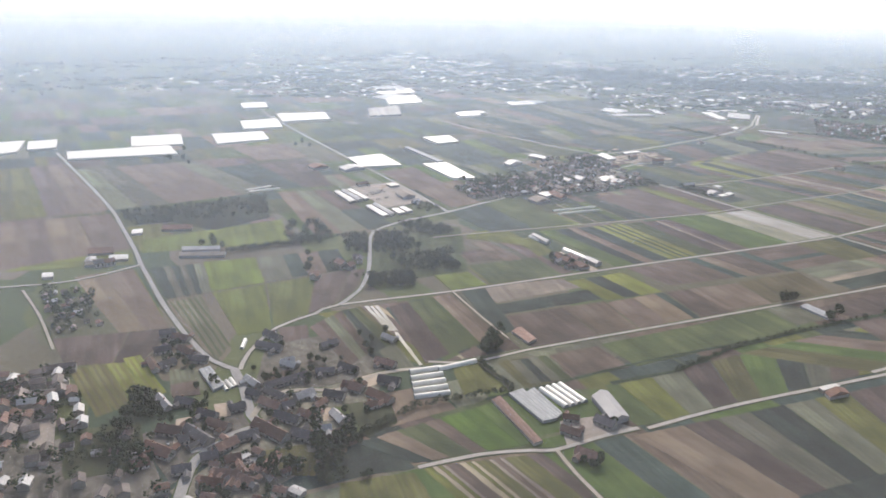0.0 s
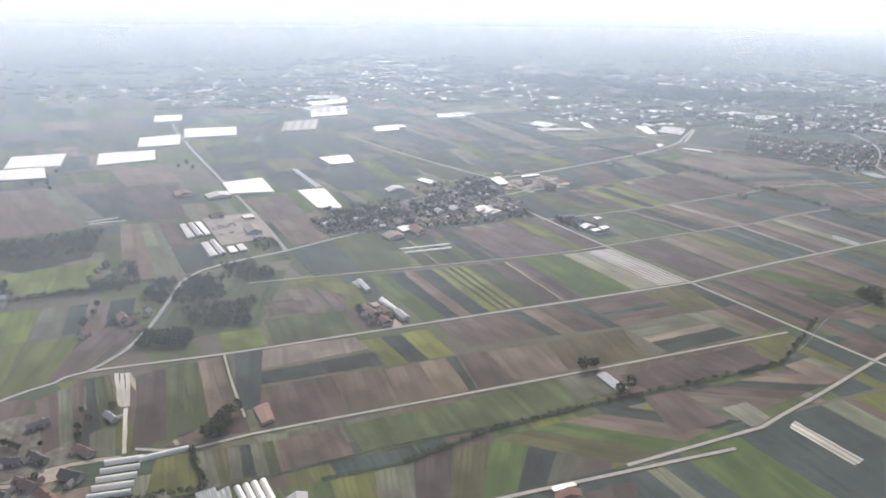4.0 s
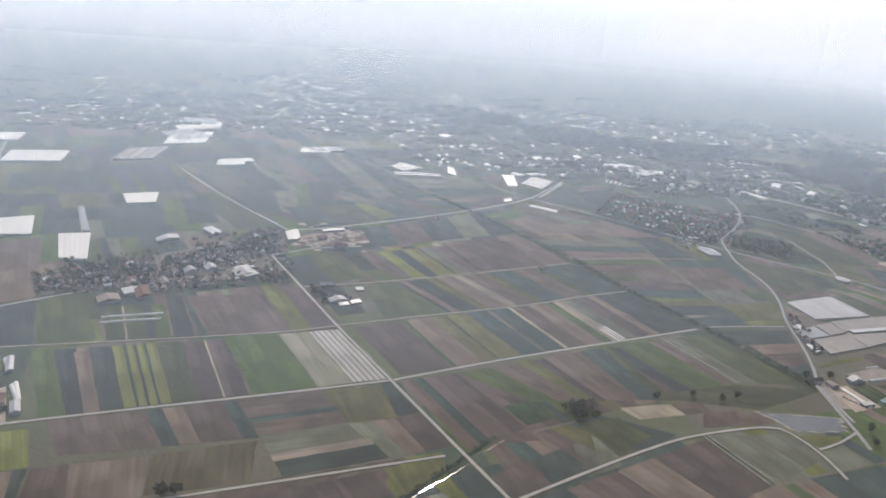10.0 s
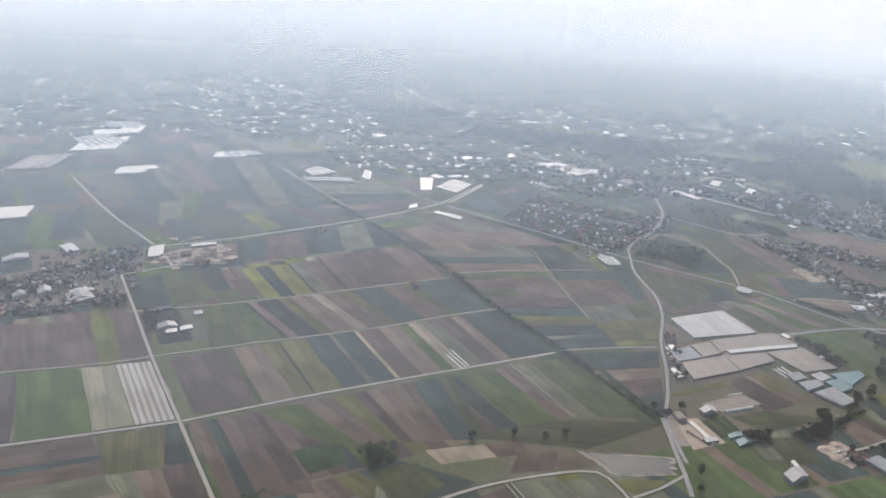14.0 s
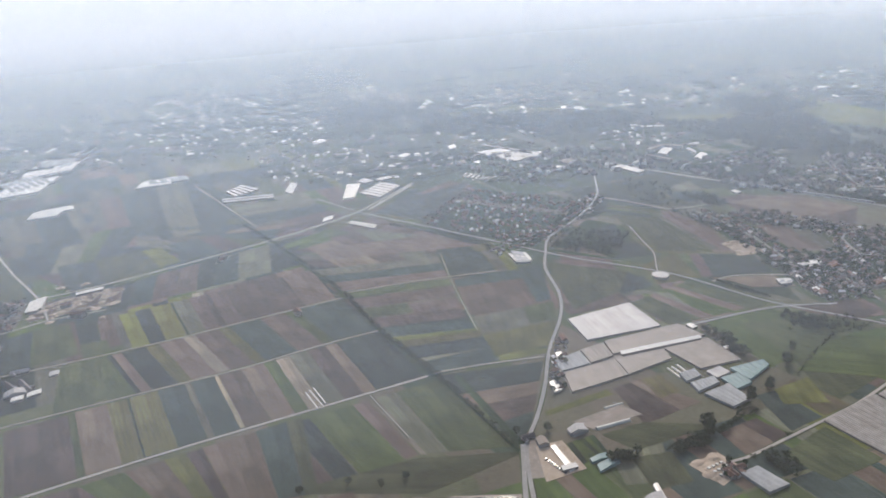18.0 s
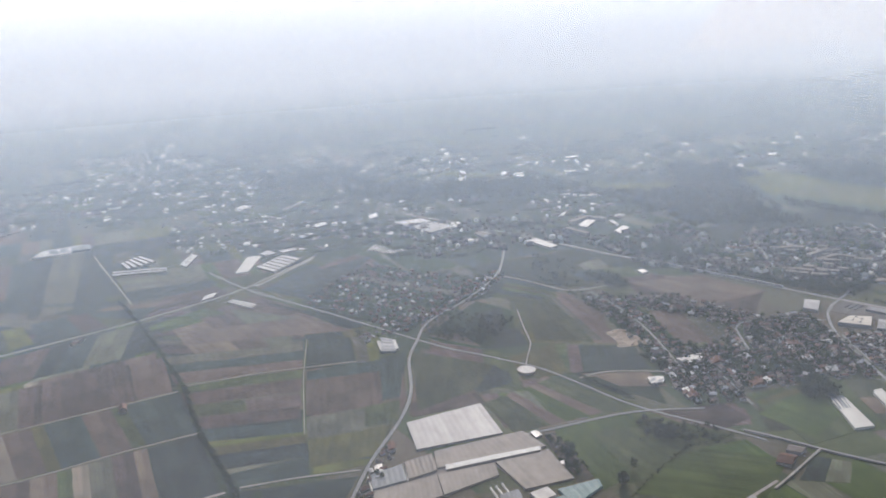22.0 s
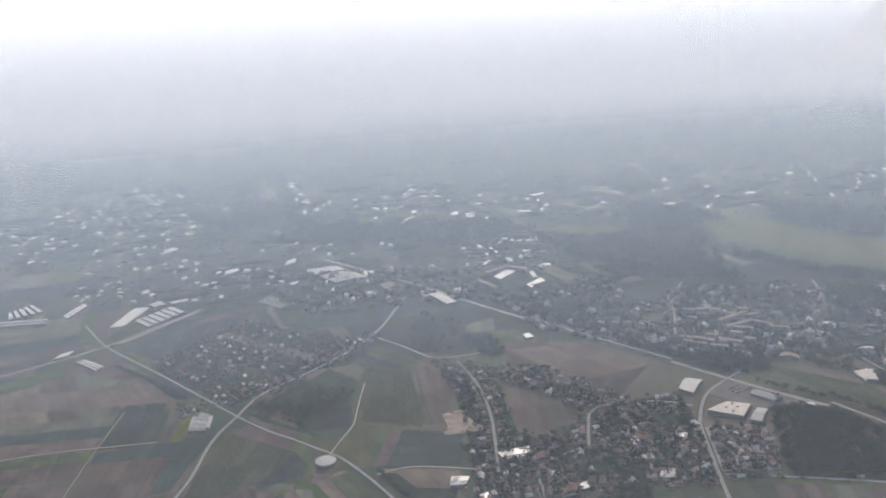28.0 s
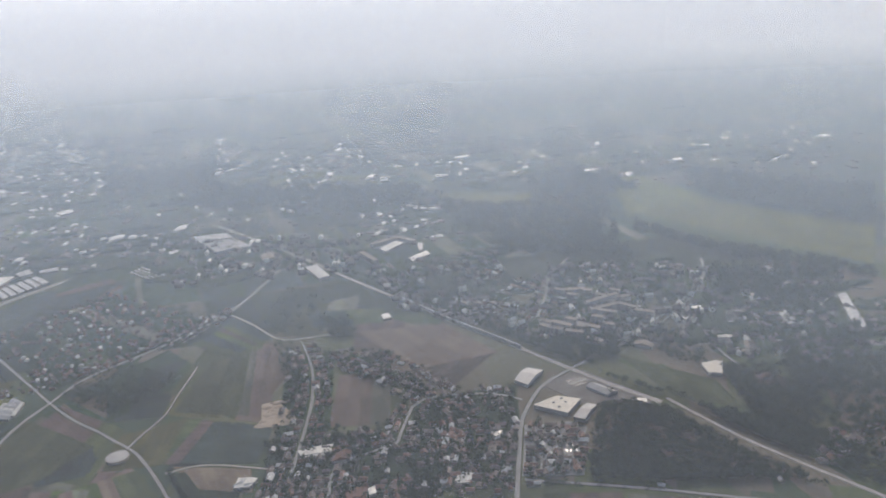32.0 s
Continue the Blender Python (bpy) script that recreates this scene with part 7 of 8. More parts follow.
wood((-461.5, 456.1), (-428.5, 449.6), (-432.4, 426.6), (-466.6, 435.9), 60, 2.2)
wood((-475.4, 491.9), (-460.5, 490.3), (-464.6, 470.5), (-479.2, 472.3), 16, 1.7)
wood((-397.8, 557.1), (-360.2, 537.7), (-365.4, 518.2), (-401.7, 533.3), 26, 1.7)
hedge(46, 1.9, (-539.5, 534.3), (-517.5, 536.8), (-491.8, 540.0), (-469.9, 545.1))
trees(2.2, (-555.0, 557.7), (-547.2, 563.1), (-547.4, 549.5), (-541.8, 545.2), (-464.8, 567.4), (-486.6, 510.6), (-488.4, 496.5), (-404.6, 900.4), (-394.6, 908.2), (-390.3, 890.1), (-533.2, 906.3), (-539.2, 853.2), (-535.4, 835.1), (-655.7, 498.2), (-632.0, 472.9), (-629.4, 477.4))
houses((-456.1, 492.5), (-455.7, 485.0), (-470.7, 479.6), (-466.0, 474.4), (-493.2, 464.1), (-630.6, 542.9), (-625.1, 534.1), (-618.8, 535.3))
plots((-432.3, 614.6), (-408.9, 617.9), (-400.5, 558.0), (-426.3, 554.4), "d1")
trees(1.5, (-539.7, 334.1), (-562.5, 258.1), (-558.1, 275.4), (-542.2, 255.6), (-582.7, 308.8), (-545.3, 338.5), (-532.1, 300.6), (-566.8, 280.5), (-573.9, 347.2), (-532.7, 277.6), (-600.1, 287.4), (-537.5, 320.6), (-527.6, 245.5), (-536.7, 300.4), (-580.3, 328.6), (-562.9, 330.3), (-587.9, 315.2), (-607.2, 287.4), (-523.0, 295.7), (-509.1, 315.3), (-606.4, 304.4), (-553.6, 274.1), (-546.4, 254.2), (-583.2, 341.2), (-567.1, 292.0), (-508.4, 320.8), (-573.4, 342.1), (-584.5, 301.9), (-541.4, 307.1), (-532.1, 327.7), (-564.8, 306.0), (-541.2, 258.2), (-514.0, 289.2), (-555.4, 304.5), (-583.1, 323.2), (-576.1, 344.5), (-530.0, 245.7), (-527.8, 245.1))
trees(1.3, (-508.1, 328.0), (-530.5, 331.0), (-524.8, 337.4), (-511.3, 361.7), (-554.4, 350.7), (-491.9, 370.4), (-544.6, 344.4), (-509.4, 346.4))
hedge(90, 2.2, (721.3, 807.9), (788.2, 684.5), (834.6, 593.6), (851.4, 547.9), (877.6, 506.8))
hedge(60, 2.4, (911.4, 471.9), (930.2, 410.6), (947.5, 371.7), (974.8, 317.8))
yard((-574.3, 275.1), (-566.6, 275.3), (-567.1, 266.9), (-574.5, 267.8), "asphalt", "small paved car park in a village")
wood((975.2, 448.3), (1101.3, 451.6), (1066.3, 355.2), (949.8, 374.5), 420, 2.7)
wood((945.3, 368.9), (1060.3, 349.7), (1018.4, 280.6), (968.7, 315.1), 220, 2.5)
wood((1067.4, 464.4), (1195.3, 461.2), (1120.9, 385.2), (1065.6, 414.8), 160, 2.7)
village((961.7, 377.6), (1049.2, 377.2), (1029.3, 339.0), (964.2, 348.4), 10, 4, 10, 0.7, True)
town((1060.3, 566.3), (1251.7, 549.5), (1151.4, 432.6), (1033.1, 477.4), 140, 1)
ditch(3.2, (-389.7, 274.4), (-348.8, 273.0), (-300.0, 284.0), (-241.7, 286.7), (-135.3, 286.8), (-96.8, 288.5), (-21.4, 332.2))
ditch(2.4, (-456.9, 282.7), (-426.4, 283.8), (-357.0, 288.0), (-278.3, 286.5), (-205.1, 288.6), (-146.8, 284.8))
ditch(2.6, (166.9, 796.4), (207.1, 623.5), (216.9, 529.5), (234.9, 446.5), (251.2, 331.8))
hedge(70, 1.5, (-348.8, 273.0), (-300.0, 284.0), (-241.7, 286.7), (-135.3, 286.8), (-96.8, 288.5), (-21.4, 332.2))

# fields and sheds round the hedge line
LEVEL[0] += 0.16
hall((136.8, 1044.7), (147.2, 1009.3), (152.7, 1011.6), (140.0, 1048.4), "white", 3.0)
hall((141.4, 1050.0), (155.1, 1012.6), (160.6, 1014.9), (144.7, 1053.7), "white", 3.0)
hall((146.2, 1055.4), (163.0, 1015.9), (168.6, 1018.3), (149.5, 1059.2), "white", 3.0)
hall((150.9, 1060.8), (171.0, 1019.3), (176.7, 1021.7), (154.3, 1064.7), "white", 3.0)
hall((155.8, 1066.3), (179.2, 1022.7), (184.9, 1025.2), (159.2, 1070.2), "white", 3.0)
hall((122.3, 989.8), (202.8, 975.3), (203.0, 981.9), (122.4, 997.4), "pale", 3.0)
hall((122.4, 1000.7), (203.1, 984.7), (203.4, 991.5), (122.5, 1008.4), "pale", 3.0)
hall((210.9, 994.0), (230.8, 1045.5), (239.1, 1030.3), (220.1, 976.3), "white", 3.0)
hall((303.7, 938.0), (325.9, 900.4), (331.6, 906.1), (309.2, 943.3), "pale", 3.0)
hall((310.2, 944.3), (332.6, 907.1), (338.5, 912.8), (315.7, 949.6), "pale", 3.0)
hall((316.7, 950.6), (339.5, 913.8), (345.5, 919.7), (322.4, 956.0), "pale", 3.0)
hall((323.4, 957.0), (346.5, 920.7), (352.6, 926.7), (329.2, 962.6), "pale", 3.0)
hall((330.2, 963.6), (353.6, 927.7), (359.8, 933.8), (336.1, 969.2), "pale", 3.0)
hall((337.2, 970.2), (360.9, 934.9), (367.1, 941.0), (343.1, 975.9), "pale", 3.0)
hall((314.5, 993.8), (330.2, 1007.8), (340.7, 984.1), (324.6, 978.0), "pale", 3.0)
hall((341.3, 992.9), (367.2, 1000.1), (369.0, 986.1), (344.6, 982.1), "pale", 3.0)
hall((257.1, 825.6), (286.5, 785.5), (288.2, 788.2), (258.9, 826.9), "white", 2.0)
hall((259.5, 827.3), (288.8, 789.1), (290.5, 791.8), (261.4, 828.6), "white", 2.0)
hall((262.0, 829.1), (291.1, 792.7), (292.9, 795.4), (263.8, 830.4), "white", 2.0)
hall((387.3, 641.3), (384.4, 614.9), (388.2, 613.9), (391.2, 640.3), "pale", 3.0)
hall((392.2, 640.0), (389.1, 613.7), (392.8, 612.7), (396.0, 639.0), "pale", 3.0)
hall((397.0, 638.7), (393.8, 612.4), (397.5, 611.4), (400.9, 637.7), "pale", 3.0)
hall((401.8, 637.4), (398.4, 611.2), (402.2, 610.2), (405.7, 636.4), "pale", 3.0)
plots((134.6, 979.2), (168.8, 807.9), (266.8, 848.8), (227.8, 956.6), "k1 d.8 p1")
plots((175.1, 786.8), (181.7, 757.3), (251.5, 783.8), (235.8, 816.4), "g1 d1")
plots((311.7, 603.0), (300.3, 521.1), (378.7, 521.4), (398.9, 581.2), "d1.2 p.7 d.4 b.8")
plots((383.8, 512.9), (438.5, 508.4), (433.1, 483.2), (375.1, 495.0), "p1")
plots((300.5, 848.5), (380.5, 920.8), (375.7, 750.5), (335.9, 803.1), "d1")
plots((332.4, 757.1), (351.8, 752.5), (393.4, 683.1), (370.0, 677.1), "d1")
plots((546.1, 665.8), (603.1, 673.3), (563.9, 552.7), (518.1, 573.4), "o1")
plots((607.8, 652.5), (641.0, 643.6), (592.3, 550.2), (578.3, 548.0), "p1")
plots((515.2, 569.6), (542.2, 557.5), (518.0, 506.4), (506.5, 510.0), "m1")
plots((542.8, 555.5), (554.6, 551.9), (530.6, 499.4), (519.2, 504.5), "b1")
plots((554.0, 547.2), (603.9, 523.1), (583.6, 483.2), (525.8, 493.2), "d1")
plots((501.1, 508.2), (539.1, 430.8), (499.5, 426.4), (473.3, 484.4), "b1 m1")
plots((630.1, 397.6), (673.6, 400.3), (679.6, 371.8), (624.7, 367.1), "g1")
plots((470.0, 512.1), (492.8, 502.1), (462.3, 453.3), (448.6, 448.0), "m1 b1")
hedge(60, 1.6, (528.1, 492.2), (536.9, 466.4), (546.2, 439.5))
wood((695.0, 427.3), (716.0, 425.0), (686.2, 374.7), (665.6, 386.4), 60, 2.4)
hall((576.1, 464.4), (588.3, 461.8), (583.8, 449.3), (571.1, 452.2), "pale", 4.0)
hall((589.2, 436.8), (596.8, 437.2), (592.0, 421.0), (584.0, 419.7), "white", 4.0)
hall((622.5, 486.5), (645.3, 481.7), (640.5, 472.6), (619.0, 477.7), "pale", 4.0)
hall((643.9, 471.1), (658.3, 470.7), (653.0, 459.8), (638.9, 460.3), "red", 4.0)
hall((643.0, 423.6), (661.6, 425.1), (657.5, 414.1), (638.7, 412.9), "red", 4.0)
hall((719.8, 419.1), (733.5, 417.3), (725.1, 406.0), (712.0, 407.8), "pale", 4.0)
heaps((601.9, 565.4), (617.0, 564.1), (616.3, 529.1), (593.0, 532.9), 18)

# strip fields bed by bed
LEVEL[0] += 0.3
plots((-593.7, 520.3), (-558.8, 519.4), (-560.5, 463.0), (-588.1, 460.9), "d1 k.6 d.6 k.5 d.6 k.8", False)
plots((-558.6, 521.7), (-522.8, 518.7), (-525.8, 468.4), (-560.4, 463.9), "G1", False)
plots((-560.2, 462.0), (-526.1, 466.4), (-536.3, 394.4), (-555.2, 393.9), "G1", False)
plots((-522.1, 518.4), (-462.0, 517.8), (-466.1, 475.2), (-525.3, 469.2), "k.8 d.5 b.6 d.7", False)
plots((-525.4, 466.2), (-491.6, 469.8), (-511.7, 409.4), (-535.6, 394.9), "G1", False)
plots((-491.6, 469.8), (-466.7, 473.2), (-492.3, 419.7), (-511.7, 409.4), "b1", False)
plots((-465.6, 472.8), (-455.2, 471.4), (-478.8, 430.6), (-490.3, 420.8), "b1", False)
plots((-491.7, 408.0), (-479.2, 409.6), (-472.9, 357.4), (-488.2, 349.0), "d1 g1 o.6", False)
plots((-515.3, 392.0), (-491.7, 408.0), (-491.0, 350.0), (-507.9, 338.0), "b1 k.7 p.6", False)
plots((-465.2, 402.7), (-419.1, 412.0), (-426.1, 339.9), (-466.1, 322.2), "d.6 g1 d.8 p1.2", False)
plots((-420.4, 408.6), (-392.1, 414.3), (-404.9, 347.2), (-426.6, 338.6), "k.6 d1", False)
plots((-295.7, 507.4), (-164.7, 500.5), (-160.8, 415.5), (-284.3, 416.2), "g35 d37 b20 d38 y18 D6 y12 D5 y12 D5 y17 g45 p40 s4 b15 p25", False)
plots((-361.0, 497.7), (-329.0, 498.4), (-320.4, 416.1), (-348.9, 414.7), "b1 k.5 b.8", False)
plots((-279.6, 603.3), (-258.0, 606.5), (-252.8, 552.4), (-271.7, 552.2), "g1", False)
plots((-289.4, 548.7), (-254.9, 549.4), (-249.3, 509.5), (-285.3, 508.3), "G1", False)
plots((-252.1, 575.0), (-205.7, 573.9), (-203.6, 510.3), (-248.1, 510.2), "g1 s.12 g1 d.5 g.8", False)
plots((-204.6, 586.1), (-192.4, 590.7), (-187.1, 507.5), (-201.9, 507.0), "d1", False)
plots((-196.8, 593.9), (-181.4, 595.6), (-175.8, 506.5), (-188.5, 506.7), "b.5 d1", False)
plots((-180.9, 595.5), (-125.8, 601.3), (-122.8, 505.7), (-174.9, 506.3), "b1 k.5 b1.2", False)
plots((-125.8, 601.3), (-112.8, 606.5), (-103.8, 511.2), (-119.3, 505.1), "o1", False)
plots((-112.5, 607.9), (-88.1, 589.1), (-78.5, 515.9), (-103.5, 508.9), "p1", False)
plots((-342.7, 669.2), (-307.6, 673.6), (-301.4, 600.4), (-335.1, 593.5), "b1", False)
plots((-325.8, 758.6), (-297.7, 765.3), (-290.6, 683.6), (-320.7, 676.6), "g1", False)
plots((-107.2, 684.0), (-91.9, 687.6), (-77.9, 597.5), (-91.1, 593.7), "d1", False)
plots((-90.8, 687.5), (-59.9, 696.8), (-49.2, 602.3), (-76.8, 597.3), "g1", False)
plots((-168.0, 505.0), (-76.0, 501.3), (-61.6, 417.4), (-158.4, 414.9), "e.445 c.25 w.3", False)
plots((-57.5, 412.8), (-12.8, 414.8), (3.5, 336.5), (-43.7, 320.9), "p25 d20 b45 p30", False)
plots((-12.8, 414.8), (130.6, 431.1), (124.8, 344.7), (22.3, 365.5), "e50 p45 o25 p20 b30 p35 d40 m20", False)
plots((-52.5, 365.1), (-40.6, 366.4), (-34.5, 324.9), (-46.6, 320.7), "g1", False)
plots((-0.9, 364.7), (31.6, 369.4), (29.9, 343.2), (5.0, 339.1), "D1", False)
plots((39.4, 335.1), (70.7, 333.3), (80.4, 308.5), (45.3, 294.1), "g1", False)
plots((-71.0, 559.4), (-89.0, 617.3), (-101.5, 675.1), (-75.9, 686.2), "d1", False)
plots((-39.0, 589.0), (5.8, 600.2), (14.0, 525.5), (-36.2, 504.4), "m1 g.4", False)
plots((-67.4, 503.8), (216.5, 532.7), (226.8, 445.7), (-54.5, 419.5), "p95 g10 b50 y30 D4 y46 d45 k10 d40 s8 p40 b40 g22 s25 k35 p35 b22 d88", False)
plots((-20.6, 589.7), (197.1, 613.8), (216.8, 533.7), (4.1, 513.2), "m35 d8 b15 d38 o22 b38 s20 p40 o18 d55 p45 g20 d78", False)
plots((4.5, 674.3), (191.3, 698.5), (197.9, 614.8), (18.5, 594.9), "y25 d25 y33 D4 k27 b22 p12 b25 p110 b55", False)
plots((179.6, 758.7), (236.0, 791.9), (326.6, 684.3), (322.1, 678.3), "p1", False)
plots((181.8, 749.0), (206.3, 613.7), (307.7, 600.8), (323.5, 674.3), "k.7 p1.2 d1 p1.4 k1 d.5", False)
plots((208.8, 605.1), (231.6, 442.1), (286.4, 443.0), (308.4, 595.1), "p1 k.8 b.6 s.12 d1 o.3 G.7 d.8 k.4 d1", False)
plots((310.1, 589.0), (288.3, 440.5), (329.4, 437.0), (371.9, 580.2), "p2 b1.2 o.8 d1 o.7", False)
plots((194.7, 779.3), (243.1, 808.1), (260.0, 783.4), (187.4, 761.6), "g1 m.6", False)
plots((109.2, 851.6), (127.7, 872.3), (196.1, 879.5), (169.5, 810.9), "d1 b.4 k.5", False)
plots((1189.6, 1115.5), (1246.6, 1104.3), (1269.5, 920.5), (1123.8, 923.9), "o1", False)
plots((1126.7, 928.9), (1269.5, 920.5), (1373.8, 739.0), (1269.5, 633.1), "o1", False)
plots((551.7, 1377.9), (833.5, 1315.2), (825.8, 1228.6), (537.5, 1299.4), "o1", False)
plots((896.3, 1125.7), (1040.0, 1074.9), (1019.6, 1026.3), (890.5, 1073.8), "o1", False)

# nursery roofs, far woods and the railway beyond the village
greenhouse((374.7, 432.1), (444.8, 431.5), (451.3, 405.7), (370.0, 411.5), 18, "grey", 4.0)
hall((369.2, 412.7), (453.7, 406.4), (452.2, 400.7), (367.4, 406.0), "pale", 3.6)
greenhouse((409.8, 401.8), (450.5, 399.7), (450.4, 363.2), (415.4, 365.0), 12, "grey", 4.0)
greenhouse((367.5, 404.3), (409.0, 401.3), (405.8, 386.8), (364.0, 380.7), 12, "grey", 4.0)
greenhouse((322.0, 402.7), (367.2, 404.5), (363.0, 380.4), (314.8, 377.3), 14, "grey", 4.0)
greenhouse((350.5, 427.3), (372.2, 429.6), (368.7, 408.7), (347.8, 406.8), 6, "grey", 3.6)
greenhouse((324.9, 422.1), (348.8, 426.4), (346.4, 406.6), (322.2, 405.7), 6, "glass", 3.0)
tunnel((351.1, 428.8), (347.1, 406.3), 1.2, "white")
tunnel((337.9, 426.2), (336.5, 407.1), 1.0, "white")
tunnel((323.0, 423.0), (321.5, 403.7), 1.2, "white")
wood((876.9, 1073.3), (1117.7, 979.5), (1032.9, 749.3), (898.3, 836.6), 700, 4.2)
wood((1109.1, 882.4), (1139.5, 783.0), (1127.6, 759.5), (1087.6, 844.8), 120, 3.4)
wood((1139.5, 783.0), (1258.7, 622.1), (1232.8, 595.9), (1125.2, 755.9), 200, 3.4)
wood((1101.7, 1160.1), (1197.0, 1129.6), (1134.1, 1010.5), (1046.4, 1034.7), 160, 6)
wood((1304.5, 1111.2), (1506.1, 883.9), (1378.6, 753.0), (1273.1, 925.7), 380, 6)
wood((341.8, 1582.1), (557.5, 1497.5), (551.8, 1391.6), (375.8, 1377.8), 160, 7)
wood((555.9, 1278.6), (885.4, 1190.7), (871.5, 1137.7), (555.6, 1225.6), 200, 6)
wood((-121.1, 750.1), (-85.8, 757.1), (-94.0, 691.4), (-128.2, 677.9), 30, 2.0)
wood((-455.1, 534.4), (-406.7, 531.9), (-402.1, 496.1), (-449.3, 493.1), 90, 2.3)
wood((-433.4, 484.9), (-392.6, 486.6), (-392.5, 450.2), (-429.5, 454.2), 70, 2.2)
wood((-466.6, 459.2), (-431.9, 450.8), (-431.2, 427.9), (-465.5, 439.5), 70, 2.0)
wood((-398.1, 564.6), (-360.8, 542.5), (-364.1, 524.8), (-395.4, 540.1), 50, 1.8)
wood((45.3, 352.9), (56.0, 352.9), (53.0, 337.9), (41.0, 337.2), 26, 2.2)
wood((779.6, 695.1), (821.0, 593.7), (837.1, 608.2), (797.5, 723.9), 120, 2.2)
wood((837.1, 608.2), (880.3, 546.2), (875.9, 527.3), (820.2, 591.5), 110, 2.2)
wood((872.0, 519.9), (915.1, 456.2), (914.2, 447.3), (871.1, 503.3), 90, 2.2)
wood((970.9, 490.9), (988.3, 484.3), (974.3, 409.9), (953.1, 423.0), 160, 2.4)
wood((1036.8, 505.9), (1154.6, 517.8), (1049.4, 410.7), (1009.4, 439.1), 420, 2.7)
wood((914.2, 447.3), (965.3, 402.2), (990.4, 350.6), (977.7, 337.7), 260, 2.6)
wood((603.1, 738.1), (641.9, 745.9), (644.3, 692.5), (616.2, 689.7), 26, 2.4)
wood((661.5, 714.8), (695.4, 707.3), (689.1, 658.4), (662.6, 664.7), 60, 2.4)
plots((903.1, 542.1), (957.2, 471.8), (951.0, 425.5), (911.4, 462.3), "g1", False)
plots((987.5, 475.9), (1010.8, 470.3), (1004.9, 436.9), (983.3, 443.0), "b1", False)
hall((957.0, 496.3), (977.2, 499.7), (970.0, 480.5), (952.6, 476.6), "white", 4.0)
plots((520.8, 608.3), (554.5, 700.3), (604.6, 680.8), (574.6, 545.7), "m1", False)
plots((574.6, 545.7), (604.6, 680.8), (620.3, 674.6), (593.7, 534.3), "b1", False)
plots((526.8, 563.2), (572.3, 543.8), (554.4, 499.8), (505.6, 525.0), "d1 b.4 d.6", False)
plots((574.5, 543.0), (601.8, 526.9), (585.9, 484.8), (556.4, 497.6), "d1", False)
plots((436.3, 619.9), (497.3, 556.5), (473.9, 492.8), (400.3, 532.8), "b1 m.6", False)
plots((530.6, 497.2), (585.3, 475.6), (585.2, 447.0), (550.1, 462.6), "b1", False)
wood((712.2, 854.7), (766.2, 736.8), (751.9, 717.5), (699.4, 819.4), 60, 2.2)
plots((-204.6, 309.5), (-102.7, 317.2), (-99.8, 289.0), (-197.9, 290.1), "p1", False)
plots((-99.9, 317.9), (-62.4, 319.4), (-62.9, 305.4), (-96.8, 289.5), "o1", False)
plots((-277.2, 319.8), (-217.7, 319.3), (-213.1, 294.8), (-288.5, 290.3), "m1 k.6", False)
plots((-106.0, 409.3), (-71.8, 411.4), (-74.4, 367.0), (-104.8, 367.5), "o1", False)
plots((-70.5, 411.0), (-58.3, 410.9), (-57.5, 371.7), (-72.6, 367.4), "d1", False)
plots((-204.6, 285.1), (-179.5, 284.5), (-176.4, 248.5), (-211.3, 247.4), "b1", False)
plots((-171.2, 260.1), (-152.5, 260.4), (-151.3, 239.5), (-167.8, 239.1), "c1", False)
plots((-99.0, 286.1), (-74.6, 289.1), (-65.4, 263.9), (-92.8, 259.0), "b1 k.5", False)
wood((-285.8, 683.0), (-207.0, 699.9), (-201.6, 642.7), (-278.2, 642.6), 80, 1.9)
wood((-201.6, 670.1), (-155.9, 715.5), (-152.4, 664.3), (-193.5, 624.5), 60, 1.8)
yard((349.9, 425.8), (443.5, 429.2), (450.1, 405.3), (368.2, 405.7), "yard", "gravelled nursery ground between greenhouses")
yard((324.3, 420.7), (369.4, 409.3), (363.6, 380.8), (314.8, 377.3), "yard", "gravelled nursery ground between greenhouses")
yard((409.0, 400.4), (452.0, 403.6), (450.0, 363.4), (416.1, 364.7), "yard", "gravelled nursery ground between greenhouses")
plots((-642.5, 325.3), (-609.5, 319.4), (-608.8, 282.5), (-639.8, 286.6), "m1", False)
plots((-567.7, 278.3), (-542.9, 269.6), (-547.1, 253.7), (-572.2, 263.5), "o1", False)
plots((-595.1, 349.6), (-581.8, 350.5), (-582.0, 335.4), (-594.6, 336.8), "b1", False)
plots((-548.0, 345.3), (-538.1, 344.8), (-539.3, 337.0), (-550.6, 336.4), "b1", False)
plots((-522.0, 303.2), (-499.1, 300.1), (-502.7, 278.6), (-519.6, 272.0), "m1", False)
wood((-611.2, 344.2), (-601.8, 342.9), (-601.8, 321.5), (-611.7, 321.8), 26, 1.8)
wood((-541.6, 272.7), (-531.0, 273.1), (-537.4, 246.7), (-548.0, 244.7), 34, 2.0)
wood((-641.3, 323.4), (-609.6, 317.5), (-609.6, 284.4), (-639.2, 288.4), 30, 1.7)
yard((-577.7, 323.8), (-570.1, 323.1), (-570.7, 312.7), (-577.8, 312.3), "sand", "sandy courtyard between farmhouses")
yard((-594.9, 316.8), (-588.6, 316.5), (-592.8, 294.2), (-598.1, 297.1), "sand", "sandy courtyard between farmhouses")
yard((-534.7, 301.1), (-526.6, 301.2), (-527.4, 291.1), (-534.6, 291.8), "sand", "sandy courtyard between farmhouses")
tank((-642.0, 368.4), 2.6)
